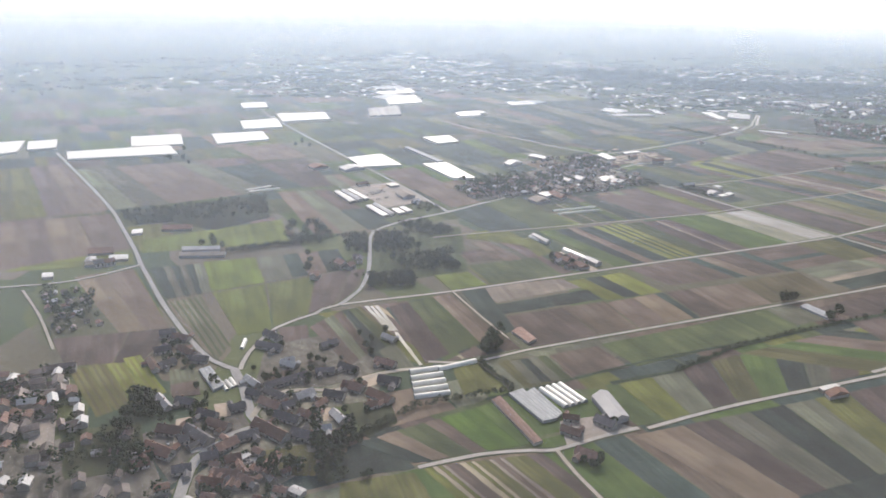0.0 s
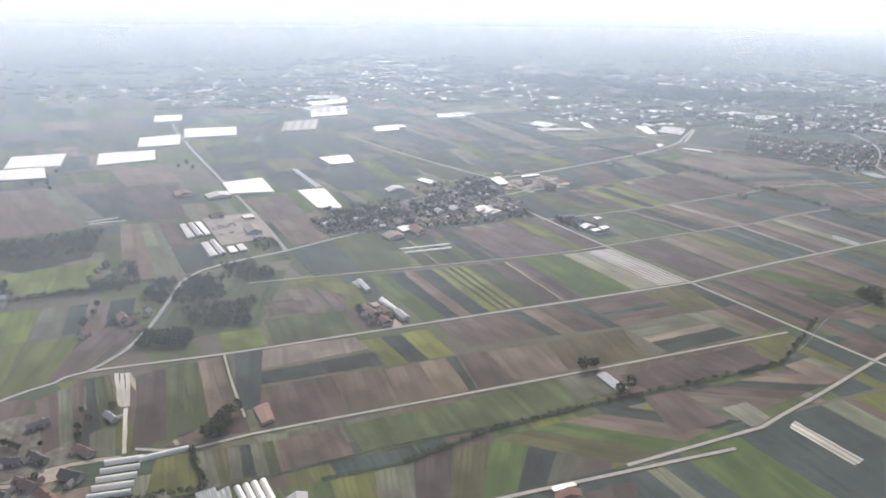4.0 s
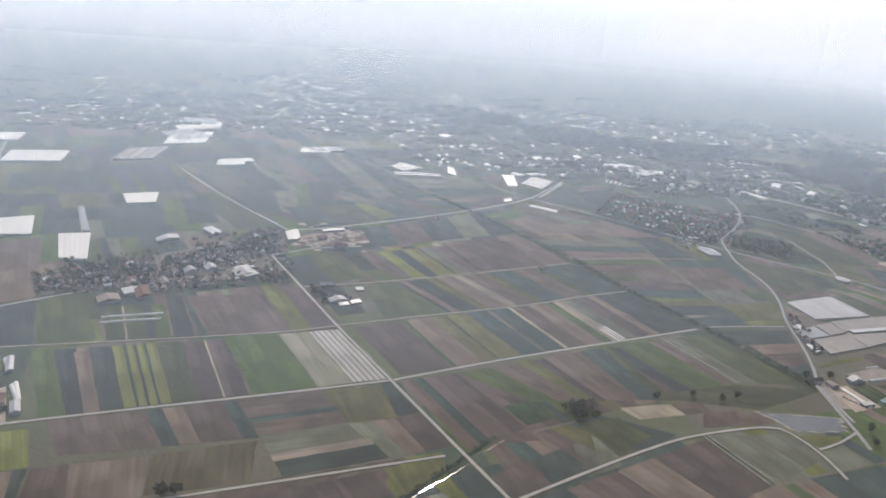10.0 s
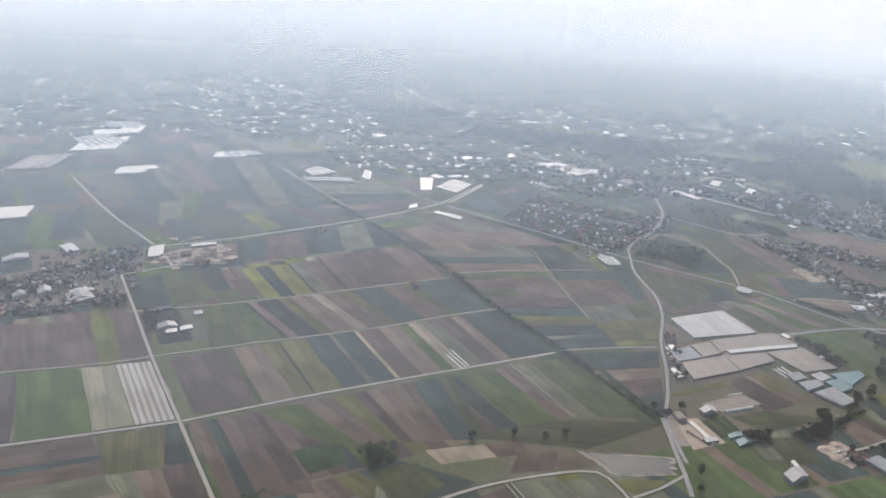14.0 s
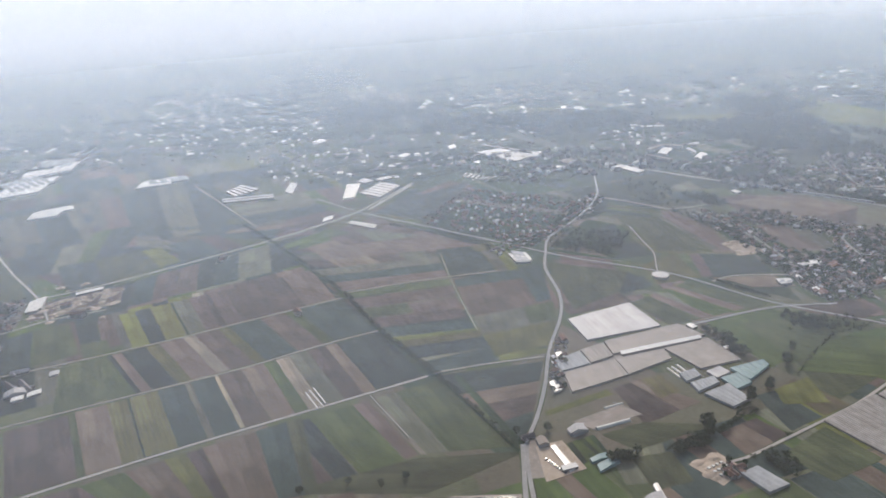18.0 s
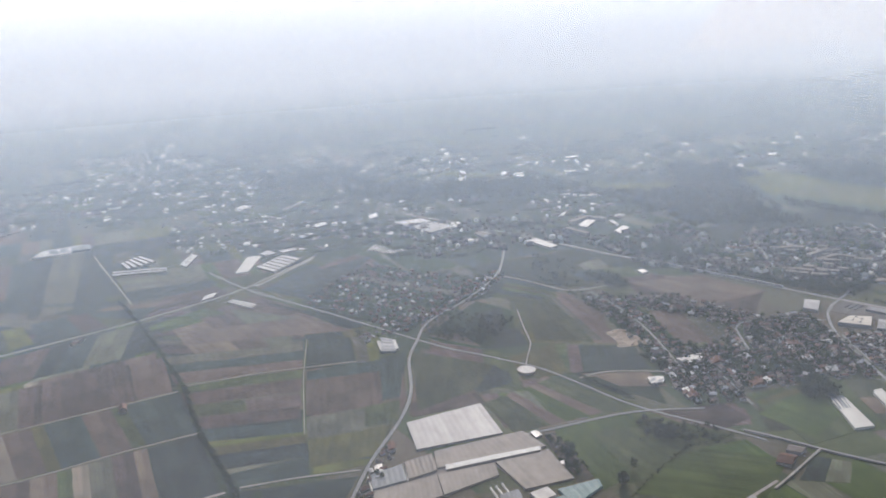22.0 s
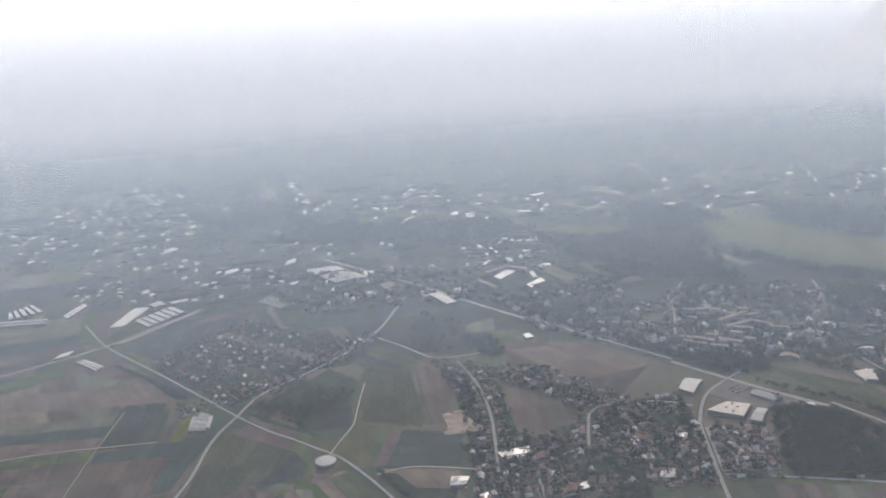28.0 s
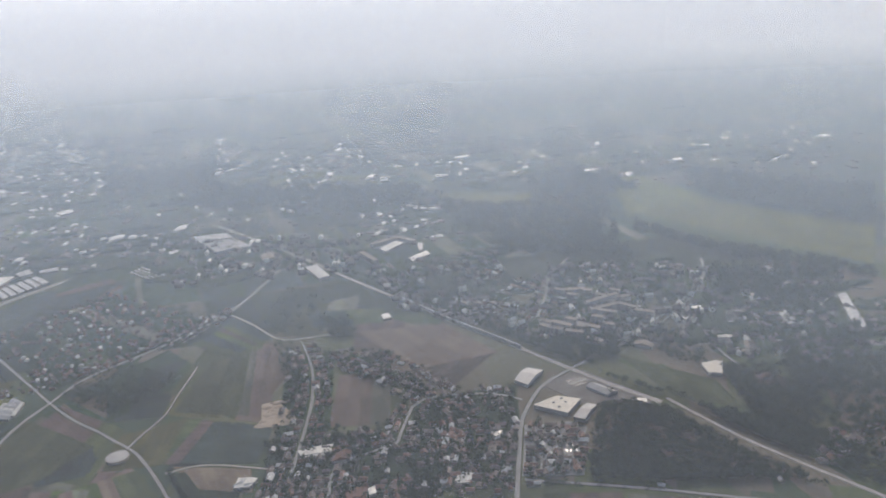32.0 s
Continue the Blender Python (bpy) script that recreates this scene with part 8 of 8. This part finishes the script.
tank((-639.1, 360.4), 2.2)
tank((-638.0, 354.3), 2.0)
farmhouse((-607.9, 298.2), (-600.1, 289.1), 4.6, "brick_red", 2.0)
farmhouse((-589.6, 264.0), (-582.6, 259.8), 5.0, "brick_red", 2.0)
farmhouse((-575.9, 261.0), (-571.4, 255.4), 5.0, "roof_tile", 2.0)
farmhouse((-552.0, 329.8), (-531.9, 334.3), 4.4, "roof_slate", 2.0)
farmhouse((-517.0, 315.4), (-510.1, 315.2), 4.4, "roof_tile", 2.0)
farmhouse((-525.8, 335.7), (-517.4, 333.9), 4.0, "roof_slate", 2.0)
farmhouse((-538.0, 351.9), (-533.6, 351.6), 4.4, "sheet_roof", 2.0)
cars((-581.4, 284.5), (-569.4, 293.5), (-568.8, 291.4), (-580.7, 282.5), 9, 1)
cars((-607.3, 298.0), (-599.2, 299.4), (-598.9, 297.5), (-606.9, 296.1), 4, 1)
plots((324.8, 690.8), (362.5, 682.7), (357.7, 601.5), (325.4, 606.5), "d1", False)
plots((363.4, 683.5), (387.2, 685.0), (381.8, 642.0), (358.7, 601.1), "o1", False)
plots((195.7, 780.0), (256.7, 789.9), (315.2, 616.3), (232.1, 639.1), "b1 p.8", False)
plots((259.6, 803.7), (357.1, 713.0), (313.6, 692.9), (301.1, 621.8), "k1", False)
plots((466.8, 654.6), (535.9, 671.9), (507.0, 597.0), (476.0, 577.6), "D1 d1", False)
plots((459.2, 919.1), (369.1, 886.2), (357.1, 785.2), (402.5, 833.1), "d1", False)
plots((-369.2, 313.5), (-226.3, 319.1), (-225.8, 288.1), (-366.5, 285.0), "m1", False)
plots((-403.7, 312.4), (-371.4, 312.9), (-369.6, 285.6), (-404.1, 285.0), "p1", False)
plots((-426.3, 314.2), (-405.1, 312.9), (-405.5, 285.5), (-428.1, 288.2), "k.5 d.5 k.5 g.5", False)
plots((-354.4, 519.9), (-317.0, 527.1), (-317.4, 472.5), (-359.7, 510.3), "o1", False)
plots((-381.1, 475.8), (-348.3, 478.1), (-349.0, 461.1), (-381.1, 457.4), "p1", False)
plots((-385.0, 454.1), (-329.6, 451.8), (-329.9, 413.0), (-385.3, 415.9), "m1", False)
plots((-415.3, 443.5), (-394.9, 442.5), (-393.4, 418.3), (-415.3, 418.8), "G1", False)
plots((-343.3, 585.3), (-301.3, 595.9), (-295.3, 515.4), (-334.3, 514.4), "d1", False)
plots((-301.3, 595.9), (-268.2, 610.3), (-254.2, 516.4), (-293.2, 514.8), "g1", False)
plots((-297.0, 498.7), (-259.2, 499.8), (-250.2, 411.1), (-281.2, 413.0), "g.8 d.6 b.5", False)
plots((-323.2, 494.9), (-310.2, 496.7), (-311.0, 456.0), (-327.4, 453.1), "o1", False)
plots((-366.9, 1004.4), (-254.9, 1031.5), (-252.1, 958.7), (-360.6, 934.6), "D1", False)
plots((-478.8, 908.7), (-380.0, 924.2), (-371.4, 841.1), (-462.7, 828.6), "b1 k.6", False)
plots((-364.9, 856.7), (-316.3, 866.5), (-312.6, 762.6), (-356.5, 750.9), "d1 g1", False)
plots((-352.0, 743.3), (-308.8, 754.7), (-305.8, 672.0), (-344.9, 661.0), "b1", False)
plots((-234.6, 863.3), (-143.3, 891.2), (-141.1, 788.1), (-235.6, 773.0), "d1 g.6 d.8", False)
plots((-104.8, 942.0), (26.1, 956.1), (-4.9, 803.2), (-99.7, 827.7), "d1 k.7 g.5 d.8", False)
farmhouse((-73.6, 591.7), (-61.3, 591.9), 4.0, "sheet_roof", 2.0)
farmhouse((-76.9, 577.9), (-68.3, 563.4), 4.0, "roof_slate", 2.0)
farmhouse((-64.7, 574.3), (-56.3, 556.4), 3.6, "roof_slate", 2.0)
hall((-75.8, 560.3), (-57.2, 563.5), (-56.7, 553.1), (-75.1, 550.2), "grey", 3.0)
hall((-58.2, 552.3), (-46.7, 555.7), (-46.0, 547.6), (-57.8, 544.5), "white", 2.6)
hall((-68.8, 550.0), (-58.3, 551.2), (-58.4, 543.5), (-68.8, 542.4), "white", 2.6)
hall((-45.4, 581.5), (-36.6, 582.3), (-36.9, 573.8), (-45.2, 572.9), "pale", 2.2)
wood((-83.3, 588.7), (-76.3, 593.5), (-77.9, 548.5), (-84.4, 545.5), 14, 1.5)
road(3.6, "asphalt", (961.9, 577.9), (1005.2, 603.9), (1046.0, 638.7), (1079.8, 674.9), (1108.4, 723.1))
road(3.0, "asphalt", (1007.9, 598.3), (1000.9, 558.4), (989.2, 512.4), (988.3, 484.3))
road(2.6, "concrete", (868.7, 637.9), (901.4, 694.9), (926.8, 739.4), (967.7, 783.9))
road(2.6, "asphalt", (903.7, 564.0), (933.4, 565.1), (968.2, 578.2))
road(2.4, "asphalt", (1046.0, 638.7), (1095.8, 626.7), (1153.5, 611.4), (1213.7, 577.8))
yard((987.3, 588.9), (1004.8, 593.6), (994.9, 530.9), (979.7, 529.3), "asphalt", "large parking yard with rows of cars")
cars((989.0, 586.8), (1002.5, 590.1), (992.8, 532.9), (982.7, 531.9), 4, 14)
hall((1086.7, 611.9), (1113.9, 609.0), (1106.2, 589.3), (1077.3, 591.6), "pale", 4.0)
hall((1144.7, 591.3), (1163.2, 588.7), (1144.0, 550.8), (1113.9, 551.2), "cream", 4.0)
hall((1171.3, 583.7), (1183.7, 583.5), (1133.8, 496.6), (1116.3, 493.3), "pale", 4.0)
hall((1000.2, 537.6), (1019.3, 543.1), (1016.1, 531.4), (998.8, 528.1), "cream", 4.0)
hall((1009.5, 520.2), (1029.7, 517.2), (1019.8, 499.3), (999.9, 501.2), "brown", 4.0)
hall((1043.4, 519.4), (1057.6, 518.9), (1053.3, 509.3), (1039.3, 509.8), "white", 3.0)
hall((1075.2, 549.5), (1097.9, 546.1), (1087.6, 528.1), (1064.6, 530.5), "grey", 4.0)
hall((1117.2, 592.8), (1136.5, 591.4), (1126.4, 573.2), (1106.6, 575.1), "brown", 4.0)
hall((928.5, 556.8), (943.7, 543.4), (937.0, 536.2), (922.0, 549.4), "brown", 4.0)
hall((1031.7, 566.9), (1055.3, 564.6), (1047.4, 549.5), (1024.4, 551.8), "pale", 4.0)
hall((757.3, 902.9), (787.3, 929.3), (799.5, 916.3), (763.9, 885.8), "white", 4.0)
hall((785.4, 853.7), (817.7, 876.5), (818.9, 859.6), (787.0, 837.7), "white", 4.0)
hall((660.2, 876.8), (677.6, 878.0), (690.6, 827.0), (674.7, 822.0), "pale", 4.0)
hall((609.9, 943.2), (638.4, 940.3), (641.9, 915.5), (613.8, 916.3), "brown", 4.0)
block((859.5, 610.2), (869.3, 596.9), 5.0, 4)
block((872.7, 613.3), (885.8, 597.1), 5.0, 4)
block((876.6, 590.1), (889.9, 579.6), 5.0, 4)
block((893.6, 600.9), (908.0, 583.0), 5.0, 4)
block((925.1, 621.2), (939.3, 609.6), 5.0, 4)
block((951.2, 628.8), (963.6, 611.7), 5.0, 4)
block((958.2, 607.9), (973.0, 596.1), 5.0, 4)
block((908.8, 685.1), (939.7, 680.9), 5.0, 3)
block((949.2, 648.6), (973.4, 645.2), 5.0, 3)
block((889.4, 569.5), (897.4, 556.5), 5.0, 4)
plots((416.5, 598.1), (453.0, 558.3), (437.0, 504.9), (381.0, 513.0), "b1", False)
plots((379.4, 510.3), (437.8, 501.0), (435.9, 484.5), (376.0, 493.0), "p1", False)
plots((453.4, 556.7), (477.6, 527.0), (471.6, 505.4), (437.4, 503.6), "d1", False)
plots((437.7, 498.7), (506.7, 481.0), (505.3, 451.3), (435.5, 441.9), "b.7 e.5 k.7 p.4 m1", False)
plots((507.8, 479.2), (534.3, 428.6), (502.4, 430.9), (506.5, 450.7), "m1", False)
plots((490.1, 412.7), (562.0, 393.6), (583.0, 362.9), (488.3, 351.5), "m1", False)
plots((522.7, 364.0), (586.6, 356.6), (588.0, 328.9), (523.3, 326.8), "g1", False)
plots((627.4, 391.1), (673.9, 394.7), (658.5, 332.0), (622.0, 332.1), "m1", False)
plots((634.4, 397.5), (675.8, 400.9), (673.4, 393.0), (627.2, 384.7), "o1", False)
plots((546.1, 420.1), (616.5, 393.1), (604.9, 371.6), (564.8, 380.5), "b1", False)
plots((689.2, 403.2), (718.5, 400.7), (687.0, 326.2), (671.0, 328.3), "m1", False)
plots((213.6, 753.4), (333.3, 738.9), (375.4, 678.6), (208.1, 718.0), "b1", False)
plots((320.9, 673.6), (366.7, 664.3), (359.2, 602.1), (310.2, 609.2), "d1", False)
plots((367.7, 663.9), (393.7, 657.9), (379.6, 599.2), (360.1, 601.7), "k1 o1", False)
plots((308.8, 588.6), (394.1, 574.0), (376.5, 500.7), (297.5, 525.6), "p1 b.3", False)
plots((296.9, 521.2), (371.7, 500.0), (347.0, 464.3), (292.8, 491.8), "k1", False)
plots((294.2, 487.0), (346.4, 462.0), (329.8, 443.9), (288.6, 461.4), "d1", False)
yard((262.8, 332.2), (281.1, 331.3), (280.7, 299.6), (252.5, 298.5), "sand", "sandy loading yard of a plant nursery")
plots((273.4, 326.7), (290.4, 327.1), (287.9, 305.8), (273.2, 303.0), "D1 g1 D1 g1", False)
yard((296.9, 346.3), (337.6, 350.6), (343.8, 334.5), (305.6, 332.8), "yard", "gravel beds of a plant nursery")
hall((287.7, 339.6), (301.3, 340.6), (302.5, 331.4), (288.1, 330.2), "grey", 3.0)
farmhouse((258.1, 342.6), (266.3, 342.3), 4.0, "roof_slate", 2.0)
cars((261.0, 317.9), (266.3, 299.4), (268.7, 300.8), (263.5, 319.4), 8, 1)
# single fields, sheds and the standing train
plots((-189.4, 588.4), (-125.0, 579.9), (-113.6, 499.7), (-178.1, 506.6), "b1", False)
plots((-124.5, 587.4), (-107.6, 587.2), (-99.3, 500.7), (-113.6, 499.7), "o1", False)
plots((-106.8, 589.3), (-81.9, 590.9), (-76.2, 502.4), (-99.0, 500.6), "p1", False)
plots((-87.0, 668.2), (-68.1, 674.7), (-60.5, 598.3), (-80.5, 596.4), "d1", False)
plots((-67.6, 674.6), (-37.0, 676.3), (-24.4, 605.7), (-60.1, 598.2), "m1", False)
plots((-63.1, 841.2), (-26.3, 842.5), (-11.3, 761.0), (-45.9, 757.5), "d1", False)
plots((-25.6, 842.5), (45.4, 850.7), (65.8, 791.9), (-10.8, 760.9), "m1 o.4", False)
plots((-117.7, 891.9), (-80.7, 894.2), (-66.1, 841.6), (-104.6, 836.6), "d1", False)
plots((52.6, 854.3), (109.3, 863.5), (134.8, 805.2), (69.0, 791.4), "d1 p.6", False)
plots((-86.7, 969.1), (-52.5, 979.1), (-38.3, 912.8), (-74.2, 905.1), "d1", False)
plots((188.3, 696.9), (321.9, 669.2), (318.7, 652.4), (191.4, 678.1), "k1", False)
plots((191.4, 676.7), (318.4, 651.0), (314.7, 632.4), (195.2, 655.7), "d1", False)
plots((195.1, 654.4), (314.4, 631.1), (310.4, 610.9), (199.9, 630.0), "b1", False)
plots((200.3, 628.6), (310.1, 609.7), (307.0, 594.1), (203.4, 611.1), "m1", False)
plots((203.8, 609.7), (306.8, 592.9), (301.4, 567.1), (207.9, 585.6), "p1", False)
plots((208.3, 584.3), (301.1, 566.0), (297.0, 543.8), (213.1, 561.3), "m1 b1", False)
plots((213.4, 560.1), (297.2, 542.6), (293.8, 523.7), (217.0, 538.8), "p1", False)
plots((217.3, 537.7), (295.5, 518.7), (293.9, 500.3), (219.9, 518.0), "d1", False)
plots((222.7, 508.3), (293.8, 496.5), (292.7, 484.6), (226.1, 495.0), "o1", False)
plots((226.4, 491.3), (291.9, 481.3), (290.5, 464.8), (230.7, 473.9), "d1", False)
plots((312.9, 605.6), (406.5, 604.8), (376.5, 522.1), (296.6, 523.4), "d1", False)
plots((296.6, 521.3), (375.5, 519.2), (363.5, 486.0), (293.2, 490.0), "k1 m.6", False)
plots((293.0, 487.3), (358.9, 484.1), (338.4, 446.5), (287.2, 450.1), "o1", False)
hall((-422.4, 676.5), (-416.0, 679.1), (-409.9, 632.1), (-418.1, 628.8), "pale", 3.4)
hall((-415.4, 677.4), (-409.4, 680.0), (-402.9, 634.1), (-409.0, 632.0), "grey", 3.4)
hall((-409.0, 679.9), (-402.4, 680.9), (-396.7, 636.2), (-402.0, 634.0), "white", 3.4)
hall((-409.5, 619.6), (-402.7, 622.8), (-396.9, 580.5), (-404.7, 577.9), "pale", 3.4)
hall((-402.2, 622.8), (-396.5, 626.3), (-390.6, 583.3), (-396.4, 580.4), "grey", 3.4)
hall((-390.3, 602.4), (-383.3, 604.2), (-380.9, 585.8), (-388.5, 584.3), "white", 3.0)
hall((-382.4, 605.4), (-375.4, 607.2), (-372.7, 588.5), (-380.0, 586.9), "pale", 3.0)
hall((-369.9, 650.9), (-354.5, 653.8), (-353.2, 631.1), (-368.6, 628.6), "brown", 4.0)
hall((-366.1, 685.5), (-354.0, 687.7), (-352.6, 675.9), (-364.4, 673.9), "cream", 3.4)
farmhouse((-392.4, 689.7), (-381.7, 693.7), 5.0, "roof_tile", 2.2)
farmhouse((-363.5, 615.3), (-357.0, 618.7), 4.4, "sheet_roof", 2.2)
yard((-400.2, 692.1), (-349.5, 697.6), (-346.9, 618.9), (-392.0, 610.6), "yard", "sandy works yard among long sheds")
cars((-396.0, 662.9), (-374.2, 670.0), (-373.0, 658.9), (-394.5, 652.1), 9, 2)
cars((-392.2, 641.5), (-372.8, 648.2), (-372.0, 639.2), (-391.2, 632.7), 8, 1)
heaps((-378.8, 685.1), (-368.0, 687.4), (-367.3, 675.8), (-378.0, 673.6), 5)
wood((-368.2, 611.7), (-349.7, 617.8), (-346.7, 591.5), (-366.4, 583.8), 30, 1.5)
greenhouse((299.9, 988.0), (318.5, 983.6), (294.3, 922.7), (278.4, 923.5), 4, "white", 3.0)
farmhouse((103.7, 765.9), (107.7, 773.5), 4.0, "brick_red", 2.2)
plots((467.4, 425.9), (533.4, 425.3), (542.1, 369.3), (462.1, 343.9), "g1", False)
plots((476.0, 334.8), (544.7, 366.3), (594.6, 324.7), (539.3, 289.1), "e1", False)
plots((443.5, 321.5), (476.9, 324.4), (464.9, 293.5), (436.0, 304.3), "o1", False)
plots((618.4, 381.4), (678.0, 396.2), (694.0, 362.5), (632.4, 338.5), "g1", False)
plots((555.5, 416.0), (606.0, 406.0), (611.4, 378.6), (576.6, 373.5), "p1", False)
plots((434.8, 484.5), (506.6, 502.1), (538.7, 431.3), (439.2, 432.2), "m1 b.4 e.7 b.4 m.8", False)
plots((489.1, 552.9), (539.4, 563.1), (523.4, 501.6), (481.1, 506.8), "o1", False)
hedge(40, 1.2, (468.1, 326.9), (507.3, 348.9), (541.5, 364.2), (585.7, 364.6))
hall((521.3, 1059.1), (573.8, 1060.6), (586.0, 1031.4), (533.6, 1027.9), "pale", 4.0)
hall((536.3, 1021.2), (587.2, 1027.9), (610.8, 978.6), (556.5, 969.8), "grey", 4.0)
hall((819.3, 909.1), (812.7, 877.6), (804.9, 873.3), (809.8, 905.0), "pale", 4.0)
plots((546.7, 706.6), (577.8, 749.8), (612.3, 687.2), (580.7, 666.5), "d1 g.6 p.4 g.6 d.8", False)
plots((554.1, 655.7), (610.4, 670.3), (603.4, 538.5), (527.1, 574.6), "m1 k.15 b.35", False)
plots((501.9, 514.7), (525.3, 571.5), (550.4, 556.5), (523.8, 500.6), "m1", False)
plots((524.6, 501.1), (550.8, 555.4), (559.5, 550.4), (535.0, 498.8), "b1", False)
plots((535.8, 498.5), (559.9, 549.3), (603.2, 522.4), (589.8, 480.3), "d1", False)
plots((526.2, 487.2), (540.0, 487.3), (554.2, 453.0), (543.1, 447.9), "D1", False)
plots((693.4, 672.9), (778.4, 658.7), (807.6, 581.8), (726.9, 576.4), "b1", False)
plots((651.0, 737.1), (730.6, 720.5), (722.8, 684.4), (653.3, 694.9), "d1 m1", False)
plots((412.6, 604.7), (471.8, 545.3), (438.5, 507.7), (381.8, 493.6), "m1", False)
plots((439.9, 557.1), (471.8, 545.3), (475.0, 509.7), (440.0, 513.0), "d1", False)
plots((373.6, 496.3), (437.3, 505.4), (434.4, 485.3), (376.3, 487.4), "p1", False)
plots((-462.9, 404.3), (-415.6, 410.8), (-413.4, 342.1), (-469.5, 326.8), "p1 m.7 g.6 b.5 p.6", False)
plots((-525.9, 270.3), (-453.8, 279.4), (-451.4, 241.5), (-507.5, 247.2), "d.5 b.5 m.7 p.4 e1 g.5", False)
plots((342.0, 784.0), (438.2, 876.0), (554.0, 750.9), (421.8, 650.0), "D1 m.5 D1 u.4 D1", False)
train(19, 9.0, (754.0, 730.0), (783.0, 667.5), (819.0, 601.0), (844.8, 550.0))
plots((554.3, 1423.7), (667.8, 1422.8), (824.6, 1307.2), (702.8, 1267.6), "G1", False)
plots((484.7, 1432.5), (547.4, 1417.1), (663.0, 1271.5), (565.9, 1289.5), "e1", False)
wood((1046.3, 1126.4), (1191.5, 1098.9), (1208.3, 1014.0), (1048.6, 1053.4), 120, 6)

# tree groups of the last village
wood((627.9, 512.4), (659.4, 505.0), (655.0, 485.3), (625.5, 492.1), 46, 1.9)
wood((655.1, 489.4), (688.5, 483.3), (684.7, 456.3), (649.9, 463.2), 60, 2)
wood((669.6, 639.7), (718.8, 613.8), (713.4, 588.6), (662.6, 605.5), 50, 1.7)
wood((612.2, 675.7), (633.0, 670.8), (623.6, 606.3), (616.9, 603.2), 40, 1.8)
wood((619.8, 599.3), (638.1, 597.8), (629.5, 548.7), (613.5, 552.3), 36, 1.7)
wood((692.0, 444.0), (713.1, 438.2), (700.7, 400.6), (681.4, 404.2), 50, 2.1)
wood((743.3, 462.9), (765.5, 456.7), (753.3, 427.2), (731.5, 431.4), 44, 1.8)
wood((719.2, 574.8), (731.2, 537.5), (722.5, 520.7), (713.2, 549.7), 36, 1.7)
wood((729.7, 508.3), (754.5, 498.9), (745.9, 479.2), (723.9, 487.4), 36, 1.7)
wood((596.1, 505.0), (616.8, 501.5), (612.2, 479.0), (594.2, 481.8), 30, 1.7)
wood((829.8, 634.4), (862.2, 593.3), (896.7, 553.4), (818.7, 604.0), 90, 2)
wood((913.8, 586.1), (990.5, 613.7), (958.8, 567.9), (896.6, 535.1), 80, 2.2)
wood((940.9, 542.1), (985.2, 530.8), (964.4, 496.7), (936.4, 519.4), 60, 2.2)
wood((1016.2, 670.7), (1058.3, 671.2), (1023.9, 624.0), (989.8, 622.0), 50, 2.2)
wood((1002.4, 585.9), (1021.2, 585.6), (998.5, 551.9), (983.0, 551.4), 30, 2.2)
wood((1150.0, 723.8), (1221.9, 639.2), (1183.1, 599.6), (1112.3, 667.1), 120, 3)
hall((580.2, 323.4), (594.5, 331.8), (602.3, 323.2), (588.7, 314.8), "red", 4.0)
hall((597.0, 332.3), (605.8, 336.9), (614.3, 327.8), (605.6, 323.4), "brown", 4.0)
road(3.2, "asphalt", (592.7, 366.4), (607.1, 347.8), (621.9, 326.0), (634.4, 309.4), (649.8, 290.3))
road(2.4, "concrete", (621.4, 324.6), (585.0, 310.2), (562.0, 301.7))
plots((612.4, 321.9), (630.1, 305.6), (609.8, 287.7), (583.1, 303.4), "d1 k1")

# ---- the patterns of the copies go ----
for proto in (*HOUSES, *TREES, CAR, WAGON):
    for o in (*proto.children_recursive, proto):
        bpy.data.objects.remove(o)
